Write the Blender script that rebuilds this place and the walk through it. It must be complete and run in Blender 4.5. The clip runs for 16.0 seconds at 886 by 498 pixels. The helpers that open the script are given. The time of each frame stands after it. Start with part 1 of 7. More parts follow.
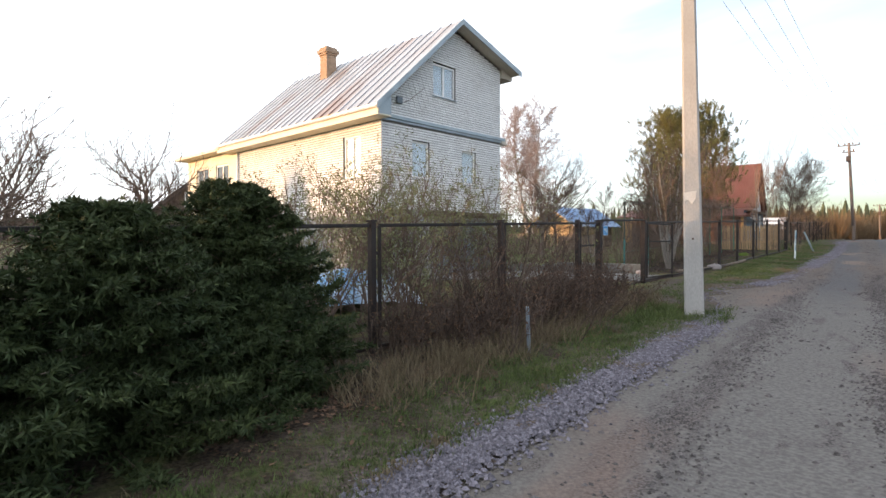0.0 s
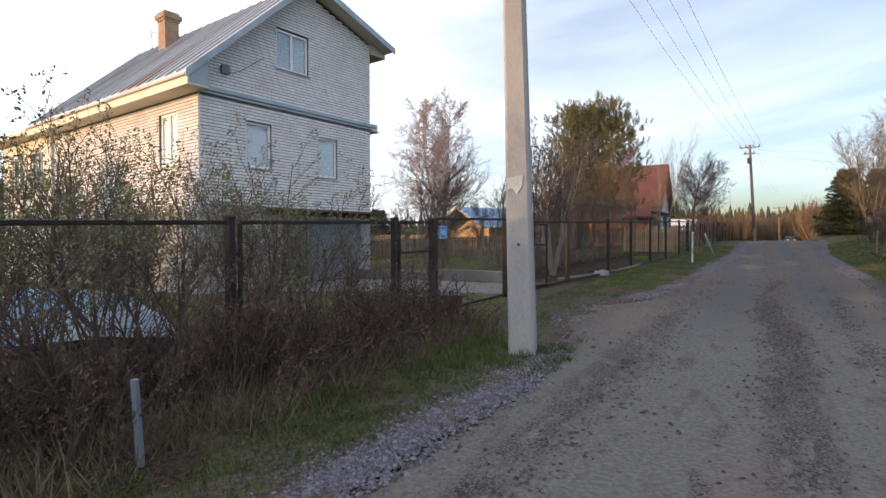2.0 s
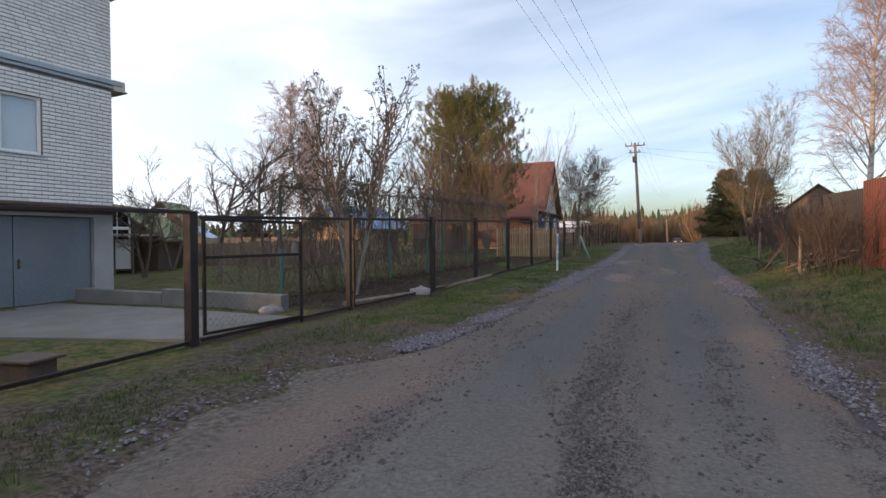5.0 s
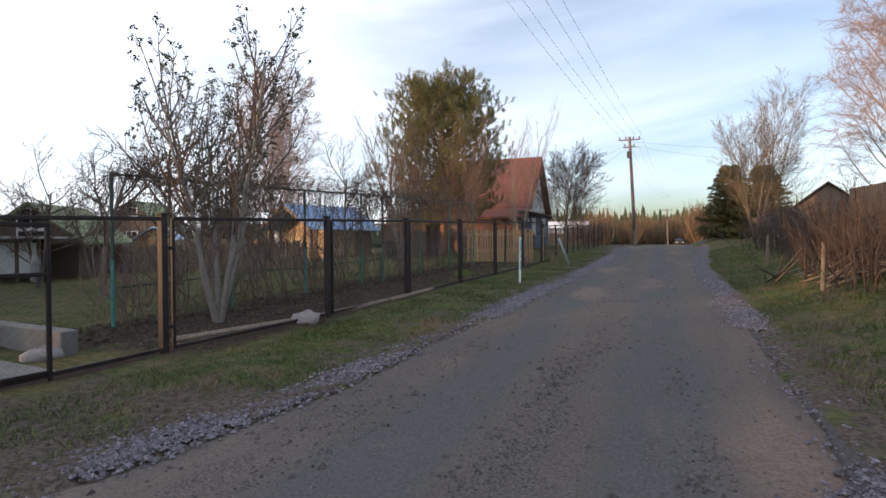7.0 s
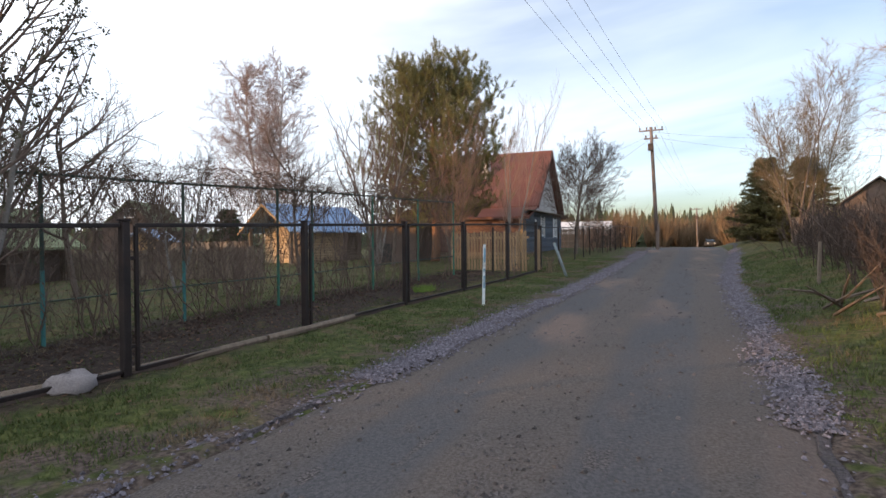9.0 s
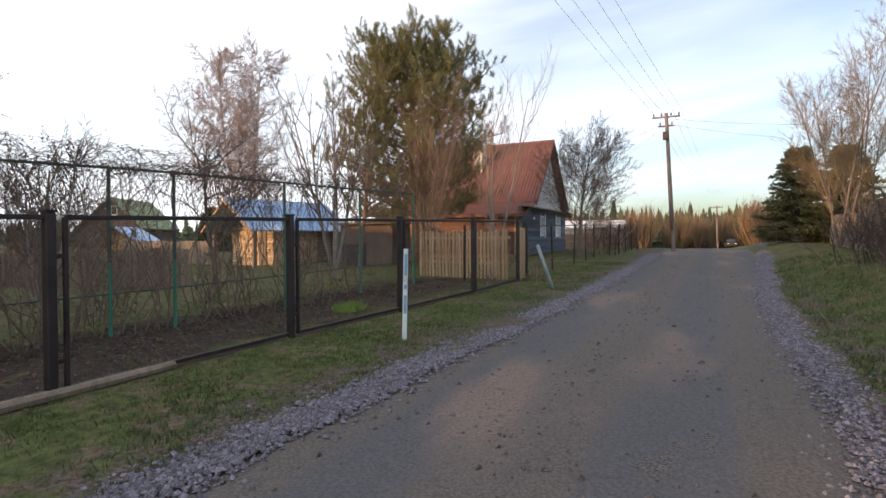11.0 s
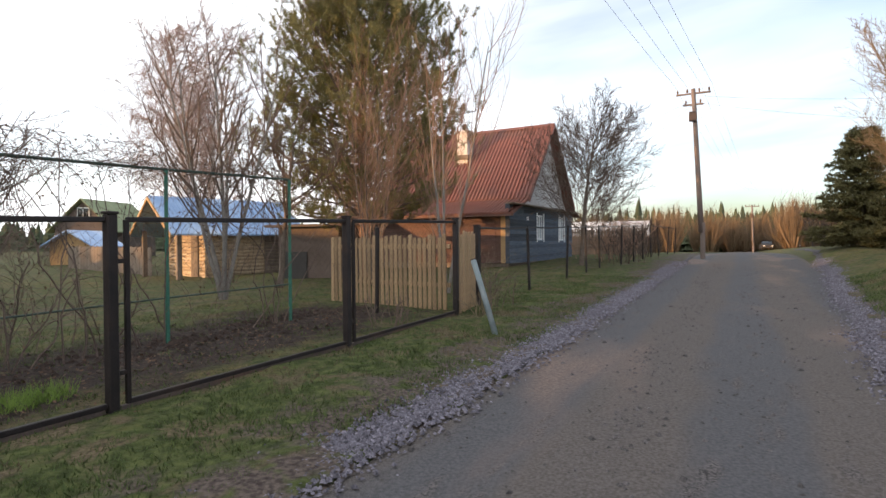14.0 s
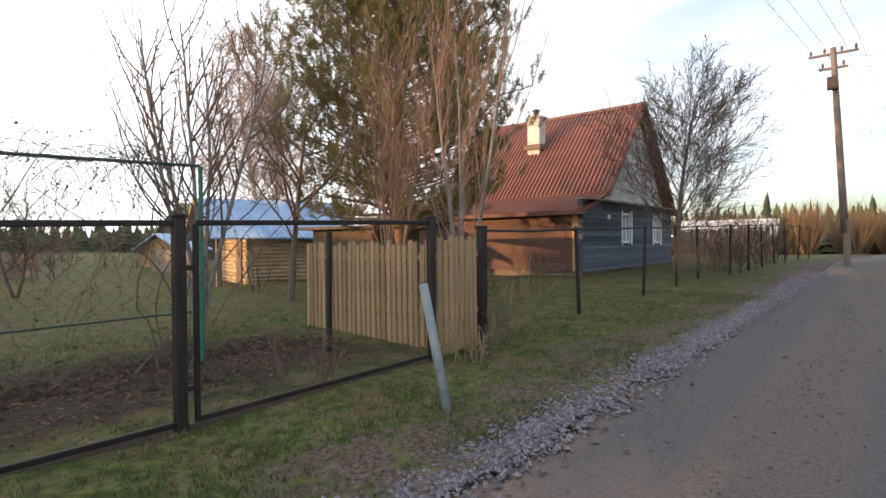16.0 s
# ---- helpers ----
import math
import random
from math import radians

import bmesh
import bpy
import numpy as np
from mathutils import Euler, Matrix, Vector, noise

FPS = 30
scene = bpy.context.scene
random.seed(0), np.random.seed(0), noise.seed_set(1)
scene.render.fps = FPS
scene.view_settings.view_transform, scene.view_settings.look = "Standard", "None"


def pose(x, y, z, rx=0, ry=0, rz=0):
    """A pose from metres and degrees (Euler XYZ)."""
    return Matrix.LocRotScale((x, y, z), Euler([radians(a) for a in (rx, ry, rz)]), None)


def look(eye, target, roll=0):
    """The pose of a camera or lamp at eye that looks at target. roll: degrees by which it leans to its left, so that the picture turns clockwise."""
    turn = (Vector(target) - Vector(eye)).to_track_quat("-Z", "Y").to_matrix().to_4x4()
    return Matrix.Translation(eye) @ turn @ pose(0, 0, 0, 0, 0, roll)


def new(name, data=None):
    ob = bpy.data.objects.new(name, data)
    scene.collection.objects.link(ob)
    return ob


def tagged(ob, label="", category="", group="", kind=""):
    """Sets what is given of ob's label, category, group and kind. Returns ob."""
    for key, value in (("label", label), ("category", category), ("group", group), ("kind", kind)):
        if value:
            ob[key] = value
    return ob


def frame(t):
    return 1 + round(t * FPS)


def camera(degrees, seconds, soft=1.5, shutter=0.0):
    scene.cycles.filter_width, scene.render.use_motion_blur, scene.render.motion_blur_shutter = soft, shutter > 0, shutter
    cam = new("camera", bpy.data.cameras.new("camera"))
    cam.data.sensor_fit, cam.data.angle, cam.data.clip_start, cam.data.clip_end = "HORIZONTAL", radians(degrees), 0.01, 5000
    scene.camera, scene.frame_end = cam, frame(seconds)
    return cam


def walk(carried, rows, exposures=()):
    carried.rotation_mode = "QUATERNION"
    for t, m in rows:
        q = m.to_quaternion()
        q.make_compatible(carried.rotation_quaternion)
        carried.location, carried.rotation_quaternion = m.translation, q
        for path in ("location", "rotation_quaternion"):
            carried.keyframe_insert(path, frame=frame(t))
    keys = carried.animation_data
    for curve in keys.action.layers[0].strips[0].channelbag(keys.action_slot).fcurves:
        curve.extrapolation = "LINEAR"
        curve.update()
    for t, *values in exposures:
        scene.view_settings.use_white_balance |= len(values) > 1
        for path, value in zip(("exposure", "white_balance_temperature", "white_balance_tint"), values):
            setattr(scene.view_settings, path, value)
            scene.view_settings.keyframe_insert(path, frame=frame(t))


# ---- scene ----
cam = camera(78.2, 16.0)
METRES, EYE, TILT, LEAN, TURN = 30.0, 1.5, -4.25, -0.9, 37.4
ROWS = [
    (0.0, 0.0, 0.0, 0.0, 0.06, 3.15, 1.09),
    (0.5, 0.0196, 0.0264, 0.0019, -3.26, 3.02, 1.3),
    (1.0, 0.0401, 0.0521, 0.0043, -3.76, 3.03, 1.4),
    (1.5, 0.063, 0.0749, 0.0064, -4.43, 3.06, 1.46),
    (2.0, 0.0846, 0.0978, 0.0075, -6.87, 3.08, 1.66),
    (2.5, 0.1051, 0.1212, 0.0092, -9.78, 2.99, 1.82),
    (3.0, 0.1233, 0.1456, 0.0124, -11.69, 2.92, 1.87),
    (3.5, 0.1447, 0.1688, 0.0133, -14.19, 2.88, 2.11),
    (4.0, 0.1656, 0.1927, 0.0149, -15.37, 2.88, 2.21),
    (4.5, 0.1899, 0.2144, 0.0165, -15.84, 2.92, 2.4),
    (5.0, 0.2145, 0.236, 0.0173, -15.87, 2.96, 2.42),
    (7.5, 0.3185, 0.3412, 0.029, -15.28, 3.01, 2.33),
    (8.0, 0.3407, 0.3642, 0.0321, -14.3, 2.97, 2.33),
    (8.5, 0.3618, 0.3879, 0.0338, -13.54, 3.08, 2.28),
    (9.0, 0.3833, 0.412, 0.0368, -12.74, 3.1, 2.23),
    (11.5, 0.4756, 0.5414, 0.0464, -11.1, 3.1, 1.96),
    (12.0, 0.4924, 0.5677, 0.0486, -11.15, 3.14, 2.0),
    (12.5, 0.5095, 0.5947, 0.0509, -11.1, 3.15, 1.96),
    (13.0, 0.5265, 0.6205, 0.0538, -10.8, 3.23, 2.01),
    (13.5, 0.5452, 0.6445, 0.0562, -10.29, 3.28, 2.06),
    (14.0, 0.564, 0.6687, 0.0591, -8.52, 3.36, 1.93),
    (14.5, 0.5826, 0.6913, 0.0623, -5.9, 3.44, 1.74),
    (15.0, 0.5997, 0.7154, 0.0649, -2.85, 3.53, 1.52),
    (15.5, 0.6158, 0.7405, 0.0669, -0.32, 3.63, 1.46),
    (16.0, 0.6321, 0.7662, 0.0686, 2.63, 3.73, 1.24),
]
walk(cam, [(t, pose(0, 0, EYE, TILT, LEAN, TURN) @ pose(METRES * x, METRES * y, METRES * z, 90 + pitch, roll, yaw)) for t, x, y, z, yaw, pitch, roll in ROWS],
     exposures=[(0.0, 0.70, 6400, 10), (1.0, 0.44, 6250, 12), (2.5, 0.16, 6100, 12), (5.0, 0.09, 6050, 12), (9.0, 0.26, 6150, 12), (12.5, 0.42, 6450, 12), (16.0, 0.58, 6550, 11)])


# ---- light and sky ----
SUN_EL, SUN_AZ = 5.0, 132.0          # azimuth in degrees, counter-clockwise from +y
sun_way = Vector((-math.sin(radians(SUN_AZ)) * math.cos(radians(SUN_EL)), math.cos(radians(SUN_AZ)) * math.cos(radians(SUN_EL)), math.sin(radians(SUN_EL))))
sun = new("sun", bpy.data.lights.new("sun", "SUN"))
sun.data.energy, sun.data.angle, sun.data.color = 5.0, radians(0.6), (1.0, 0.57, 0.26)
sun.matrix_world = look(sun_way * 60, (0, 0, 0))

world = bpy.data.worlds.new("world")
scene.world = world
world.use_nodes = True
wn, wl = world.node_tree.nodes, world.node_tree.links
wn.clear()
w_out, w_bg, w_sky = wn.new("ShaderNodeOutputWorld"), wn.new("ShaderNodeBackground"), wn.new("ShaderNodeTexSky")
w_sky.sky_type, w_sky.sun_disc = "NISHITA", False
w_sky.sun_elevation, w_sky.sun_rotation = radians(SUN_EL + 5), radians(-SUN_AZ)
w_sky.air_density, w_sky.dust_density, w_sky.ozone_density = 1.0, 1.4, 0.75
w_tc, w_map, w_noise, w_ramp, w_mix = wn.new("ShaderNodeTexCoord"), wn.new("ShaderNodeMapping"), wn.new("ShaderNodeTexNoise"), wn.new("ShaderNodeValToRGB"), wn.new("ShaderNodeMix")
w_map.inputs["Rotation"].default_value = (0, 0, radians(35))
w_map.inputs["Scale"].default_value = (0.7, 1.5, 4.0)
w_noise.inputs["Scale"].default_value, w_noise.inputs["Detail"].default_value, w_noise.inputs["Roughness"].default_value = 1.15, 6, 0.48
w_noise.inputs["Distortion"].default_value = 0.5
w_ramp.color_ramp.elements[0].position, w_ramp.color_ramp.elements[1].position = 0.43, 0.76
w_ramp.color_ramp.elements[1].color = (0.75, 0.75, 0.75, 1)
# the veil of cloud thickens towards the sun
w_dot, w_veil, w_sum = wn.new("ShaderNodeVectorMath"), wn.new("ShaderNodeMapRange"), wn.new("ShaderNodeMath")
w_dot.operation = "DOT_PRODUCT"
w_dot.inputs[1].default_value = (-math.sin(radians(SUN_AZ)), math.cos(radians(SUN_AZ)), 0)
w_veil.interpolation_type = "SMOOTHSTEP"
w_veil.inputs["From Min"].default_value, w_veil.inputs["From Max"].default_value = -0.86, 0.35
w_veil.inputs["To Max"].default_value = 0.62
w_sum.operation, w_sum.use_clamp = "ADD", True
wl.new(w_tc.outputs["Generated"], w_dot.inputs[0])
wl.new(w_dot.outputs["Value"], w_veil.inputs["Value"])
w_mix.data_type = "RGBA"
w_mix.inputs["B"].default_value = (12.2, 12.4, 12.6, 1)
wl.new(w_tc.outputs["Generated"], w_map.inputs["Vector"])
wl.new(w_map.outputs["Vector"], w_noise.inputs["Vector"])
wl.new(w_noise.outputs["Fac"], w_ramp.inputs["Fac"])
wl.new(w_ramp.outputs["Color"], w_sum.inputs[0])
wl.new(w_veil.outputs["Result"], w_sum.inputs[1])
wl.new(w_sum.outputs[0], w_mix.inputs["Factor"])
w_air = wn.new("ShaderNodeMix")                        # clear cold air
w_air.data_type, w_air.blend_type = "RGBA", "MULTIPLY"
w_air.inputs["Factor"].default_value, w_air.inputs["B"].default_value = 1.0, (1.14, 1.31, 1.58, 1)
wl.new(w_sky.outputs["Color"], w_air.inputs["A"])
wl.new(w_air.outputs["Result"], w_mix.inputs["A"])
wl.new(w_mix.outputs["Result"], w_bg.inputs["Color"])
w_bg.inputs["Strength"].default_value = 0.12
wl.new(w_bg.outputs["Background"], w_out.inputs["Surface"])


# ---- materials ----
def rgb(c, k=1.0):
    return (c[0] * k, c[1] * k, c[2] * k, 1)


def material(name, a, b, scale=3.0, fine=40.0, rough=0.8, bump=0.3, metal=0.0, dirt=None, dirt_amount=0.5, vary=0.0, stretch=(1, 1, 1), spec=0.3, depth=0.01, island=False):
    """Two colours mixed by a coarse and a fine noise, a stain colour on top, and a fine relief."""
    m = bpy.data.materials.new(name)
    m.use_nodes = True
    n, l = m.node_tree.nodes, m.node_tree.links
    bsdf = n["Principled BSDF"]
    tc, mp = n.new("ShaderNodeTexCoord"), n.new("ShaderNodeMapping")
    mp.inputs["Scale"].default_value = stretch
    l.new(tc.outputs["Object"], mp.inputs["Vector"])
    coarse, grain = n.new("ShaderNodeTexNoise"), n.new("ShaderNodeTexNoise")
    coarse.inputs["Scale"].default_value, coarse.inputs["Detail"].default_value = scale, 4
    grain.inputs["Scale"].default_value, grain.inputs["Detail"].default_value = fine, 3
    l.new(mp.outputs["Vector"], coarse.inputs["Vector"])
    l.new(mp.outputs["Vector"], grain.inputs["Vector"])
    half = n.new("ShaderNodeMath")
    half.operation = "MULTIPLY_ADD"
    half.inputs[1].default_value = 0.5
    add = n.new("ShaderNodeMath")
    add.operation = "MULTIPLY"
    add.inputs[1].default_value = 0.5
    l.new(coarse.outputs["Fac"], add.inputs[0])
    l.new(grain.outputs["Fac"], half.inputs[0])
    l.new(add.outputs[0], half.inputs[2])
    ramp = n.new("ShaderNodeValToRGB")
    ramp.color_ramp.elements[0].position, ramp.color_ramp.elements[1].position = 0.36, 0.64
    ramp.color_ramp.elements[0].color, ramp.color_ramp.elements[1].color = rgb(a), rgb(b)
    l.new(half.outputs[0], ramp.inputs["Fac"])
    colour = ramp.outputs["Color"]
    if dirt:
        stain, sr, mix = n.new("ShaderNodeTexNoise"), n.new("ShaderNodeValToRGB"), n.new("ShaderNodeMix")
        stain.inputs["Scale"].default_value, stain.inputs["Detail"].default_value = scale * 0.45, 6
        l.new(mp.outputs["Vector"], stain.inputs["Vector"])
        sr.color_ramp.elements[0].position, sr.color_ramp.elements[1].position = 0.5, 0.68
        sr.color_ramp.elements[1].color = (dirt_amount,) * 3 + (1,)
        l.new(stain.outputs["Fac"], sr.inputs["Fac"])
        mix.data_type = "RGBA"
        mix.inputs["B"].default_value = rgb(dirt)
        l.new(sr.outputs["Color"], mix.inputs["Factor"])
        l.new(colour, mix.inputs["A"])
        colour = mix.outputs["Result"]
    if vary:
        hsv, rnd = n.new("ShaderNodeHueSaturation"), n.new("ShaderNodeMapRange")
        if island:
            info = n.new("ShaderNodeNewGeometry")
            l.new(info.outputs["Random Per Island"], rnd.inputs["Value"])
        else:
            info = n.new("ShaderNodeObjectInfo")
            l.new(info.outputs["Random"], rnd.inputs["Value"])
        rnd.inputs["To Min"].default_value, rnd.inputs["To Max"].default_value = 1 - vary, 1 + vary
        l.new(rnd.outputs["Result"], hsv.inputs["Value"])
        l.new(colour, hsv.inputs["Color"])
        colour = hsv.outputs["Color"]
    l.new(colour, bsdf.inputs["Base Color"])
    bsdf.inputs["Roughness"].default_value, bsdf.inputs["Metallic"].default_value = rough, metal
    bsdf.inputs["Specular IOR Level"].default_value = spec
    if bump:
        bp = n.new("ShaderNodeBump")
        bp.inputs["Strength"].default_value, bp.inputs["Distance"].default_value = bump, depth
        l.new(half.outputs[0], bp.inputs["Height"])
        l.new(bp.outputs["Normal"], bsdf.inputs["Normal"])
    return m


def glass_material(name, tint, rough=0.03):
    m = bpy.data.materials.new(name)
    m.use_nodes = True
    b = m.node_tree.nodes["Principled BSDF"]
    b.inputs["Base Color"].default_value = rgb(tint)
    b.inputs["Roughness"].default_value = rough
    b.inputs["Specular IOR Level"].default_value = 0.8
    b.inputs["Transmission Weight"].default_value = 0.85
    return m


MORTAR = material("mortar", (0.16, 0.15, 0.145), (0.24, 0.225, 0.22), 6, 80, 0.95, 0.4)
BRICK = material("silicate_brick", (0.66, 0.655, 0.655), (0.79, 0.78, 0.775), 2.5, 60, 0.9, 0.35, dirt=(0.50, 0.47, 0.45), dirt_amount=0.35, vary=0.07)
BRICK_FAR = material("silicate_brick_joined", (0.66, 0.655, 0.655), (0.79, 0.78, 0.775), 2.5, 60, 0.9, 0.35, dirt=(0.50, 0.47, 0.45), dirt_amount=0.35, vary=0.07, island=True)
BRICK_YELLOW = material("chimney_brick", (0.30, 0.20, 0.14), (0.42, 0.30, 0.21), 4, 50, 0.9, 0.4, dirt=(0.2, 0.14, 0.1), vary=0.1, island=True)
CONCRETE = material("concrete", (0.115, 0.112, 0.109), (0.18, 0.176, 0.168), 2.2, 60, 0.9, 0.3, dirt=(0.12, 0.115, 0.10), dirt_amount=0.7)
PLASTER = material("basement_plaster", (0.27, 0.275, 0.28), (0.36, 0.365, 0.37), 1.4, 40, 0.9, 0.25, dirt=(0.24, 0.23, 0.22), dirt_amount=0.6)
POLE_CONCRETE = material("pole_concrete", (0.27, 0.265, 0.26), (0.36, 0.352, 0.345), 3, 70, 0.9, 0.25, dirt=(0.26, 0.24, 0.22), dirt_amount=0.5, stretch=(1, 1, 0.35))
ROOF_TIN = material("galvanised_roof", (0.34, 0.35, 0.37), (0.48, 0.49, 0.51), 0.9, 18, 0.42, 0.1, metal=0.55, dirt=(0.27, 0.16, 0.11), dirt_amount=0.8, stretch=(0.35, 1.4, 0.35))
TRIM_BLUE = material("painted_trim_blue_grey", (0.30, 0.36, 0.41), (0.40, 0.46, 0.51), 2, 30, 0.55, 0.1, dirt=(0.2, 0.24, 0.26))
SOFFIT = material("soffit_boards", (0.42, 0.38, 0.32), (0.55, 0.50, 0.43), 2, 30, 0.7, 0.2, stretch=(1, 8, 1))
CREAM = material("cream_fascia", (0.62, 0.56, 0.44), (0.74, 0.68, 0.55), 2, 30, 0.6, 0.1, dirt=(0.5, 0.45, 0.36))
WHITE_FRAME = material("white_window_frame", (0.74, 0.74, 0.73), (0.82, 0.82, 0.81), 5, 50, 0.45, 0.05, dirt=(0.6, 0.59, 0.56))
GLASS = glass_material("window_glass", (0.82, 0.90, 0.96))
GLASS_DARK = glass_material("window_glass_dark", (0.05, 0.06, 0.07))
CURTAIN = material("window_curtain", (0.66, 0.69, 0.71), (0.78, 0.80, 0.81), 4, 30, 0.9, 0.2, stretch=(6, 1, 1))
GARAGE = material("garage_door_grey", (0.135, 0.165, 0.20), (0.18, 0.21, 0.245), 1.5, 30, 0.6, 0.08, dirt=(0.17, 0.18, 0.19), stretch=(1, 1, 0.5))
LINTEL = material("rusty_lintel", (0.06, 0.045, 0.04), (0.11, 0.08, 0.065), 3, 40, 0.75, 0.3, dirt=(0.14, 0.07, 0.04))
FENCE = material("brown_painted_steel", (0.012, 0.009, 0.009), (0.028, 0.021, 0.019), 6, 70, 0.6, 0.25, dirt=(0.05, 0.028, 0.02), dirt_amount=0.5, vary=0.2)
WIRE = material("rusty_wire", (0.022, 0.018, 0.016), (0.05, 0.038, 0.03), 8, 60, 0.75, 0.0)
GREEN_PIPE = material("green_painted_pipe", (0.030, 0.125, 0.085), (0.05, 0.17, 0.12), 5, 60, 0.55, 0.2, dirt=(0.09, 0.10, 0.07), dirt_amount=0.7)
TEAL_PIPE = material("teal_painted_pipe", (0.04, 0.15, 0.15), (0.06, 0.20, 0.19), 5, 60, 0.55, 0.2, dirt=(0.09, 0.10, 0.08), dirt_amount=0.5)
DARK_PIPE = material("weathered_green_pipe", (0.035, 0.055, 0.045), (0.06, 0.085, 0.07), 5, 60, 0.6, 0.2)
PICKET = material("unpainted_pickets", (0.23, 0.15, 0.085), (0.36, 0.245, 0.14), 5, 40, 0.85, 0.4, dirt=(0.20, 0.14, 0.09), vary=0.22, stretch=(3, 3, 0.4))
OLD_WOOD = material("grey_old_wood", (0.14, 0.11, 0.085), (0.24, 0.19, 0.145), 5, 40, 0.9, 0.5, dirt=(0.09, 0.07, 0.055), vary=0.2, stretch=(3, 3, 0.4))
BLUE_BOARD = material("blue_painted_boards", (0.040, 0.052, 0.072), (0.105, 0.125, 0.155), 4, 40, 0.75, 0.3, dirt=(0.12, 0.12, 0.12), vary=0.5, stretch=(0.5, 1, 4))
BROWN_BOARD = material("brown_boards", (0.105, 0.058, 0.046), (0.165, 0.092, 0.072), 4, 40, 0.8, 0.3, dirt=(0.16, 0.11, 0.09), vary=0.14, stretch=(0.5, 1, 4))
LOG = material("pale_logs", (0.36, 0.27, 0.17), (0.52, 0.41, 0.28), 3, 40, 0.85, 0.4, dirt=(0.24, 0.18, 0.12), vary=0.18, stretch=(0.4, 1, 3))
ORANGE_WOOD = material("fresh_timber", (0.34, 0.215, 0.105), (0.46, 0.30, 0.15), 4, 40, 0.75, 0.3)
RED_ROOF = material("red_corrugated_sheet", (0.145, 0.055, 0.042), (0.215, 0.084, 0.062), 1.6, 30, 0.6, 0.2, dirt=(0.15, 0.075, 0.058), dirt_amount=0.8, stretch=(1, 0.5, 1))
BLUE_ROOF = material("blue_metal_roof", (0.16, 0.27, 0.46), (0.30, 0.42, 0.60), 1.0, 20, 0.4, 0.1, metal=0.25, dirt=(0.50, 0.55, 0.60), dirt_amount=0.7)
PALE_GABLE = material("pale_gable_cladding", (0.44, 0.42, 0.40), (0.56, 0.54, 0.51), 3, 40, 0.8, 0.2, dirt=(0.36, 0.33, 0.3))
WHITE_BRICK = material("whitewashed_chimney", (0.58, 0.54, 0.50), (0.72, 0.68, 0.63), 5, 50, 0.9, 0.5, dirt=(0.34, 0.24, 0.19), dirt_amount=0.7)
RUST_SHEET = material("rust_red_metal_sheet", (0.105, 0.040, 0.027), (0.15, 0.058, 0.038), 1.5, 40, 0.45, 0.1, metal=0.2, dirt=(0.2, 0.06, 0.03))
GREY_SHEET = material("dark_grey_sheet", (0.035, 0.032, 0.03), (0.055, 0.05, 0.046), 1.5, 40, 0.6, 0.1)
BLUE_TARP = material("blue_tarpaulin", (0.10, 0.32, 0.62), (0.42, 0.58, 0.74), 1.8, 30, 0.4, 0.3, dirt=(0.70, 0.74, 0.78), dirt_amount=0.9)
BLUE_PLASTIC = material("blue_plastic", (0.02, 0.22, 0.50), (0.04, 0.28, 0.58), 4, 50, 0.4, 0.05)
SOIL = material("turned_soil", (0.020, 0.013, 0.010), (0.055, 0.036, 0.027), 12, 60, 0.95, 0.5, vary=0.35, island=True)
STONE = material("grey_boulder", (0.20, 0.18, 0.18), (0.32, 0.29, 0.29), 5, 60, 0.9, 0.6, dirt=(0.2, 0.18, 0.17), depth=0.02)
GRAVEL = material("crushed_granite", (0.060, 0.056, 0.068), (0.180, 0.167, 0.196), 30, 90, 0.9, 0.3, vary=0.45, island=True)
GRAVEL_BED = material("crushed_granite_bed", (0.032, 0.028, 0.030), (0.120, 0.108, 0.116), 45, 130, 0.95, 1.0, dirt=(0.10, 0.09, 0.075), dirt_amount=0.6, depth=0.03)
ROAD_STONE = material("dusty_road_stones", (0.040, 0.036, 0.036), (0.125, 0.112, 0.110), 30, 90, 0.9, 0.3, vary=0.4, island=True)
BARK = material("grey_brown_bark", (0.115, 0.088, 0.07), (0.20, 0.16, 0.13), 6, 50, 0.95, 0.6, dirt=(0.08, 0.065, 0.05))
PALE_BARK = material("pale_grey_bark", (0.16, 0.142, 0.125), (0.26, 0.235, 0.21), 6, 50, 0.95, 0.5, dirt=(0.16, 0.14, 0.12))
BIRCH_BARK = material("birch_bark", (0.42, 0.38, 0.35), (0.58, 0.54, 0.50), 5, 50, 0.9, 0.4, dirt=(0.08, 0.07, 0.06), dirt_amount=0.9, stretch=(1, 1, 2.5))
BIRCH_TWIG = material("birch_twigs", (0.27, 0.195, 0.165), (0.40, 0.305, 0.265), 3, 30, 0.9, 0.0)
TWIG = material("brown_twigs", (0.095, 0.068, 0.055), (0.17, 0.125, 0.10), 4, 40, 0.95, 0.0)
RED_TWIG = material("reddish_shoots", (0.22, 0.135, 0.095), (0.33, 0.21, 0.15), 3, 30, 0.85, 0.0)
YELLOW_TWIG = material("yellowish_willow_twigs", (0.165, 0.125, 0.080), (0.260, 0.200, 0.130), 3, 30, 0.9, 0.0)
THICKET = material("dry_thicket_stems", (0.048, 0.034, 0.028), (0.098, 0.070, 0.056), 3, 40, 0.95, 0.0, vary=0.2, island=True)
BUD = material("young_leaf_buds", (0.055, 0.055, 0.032), (0.11, 0.10, 0.06), 4, 40, 0.8, 0.0, vary=0.25, island=True)
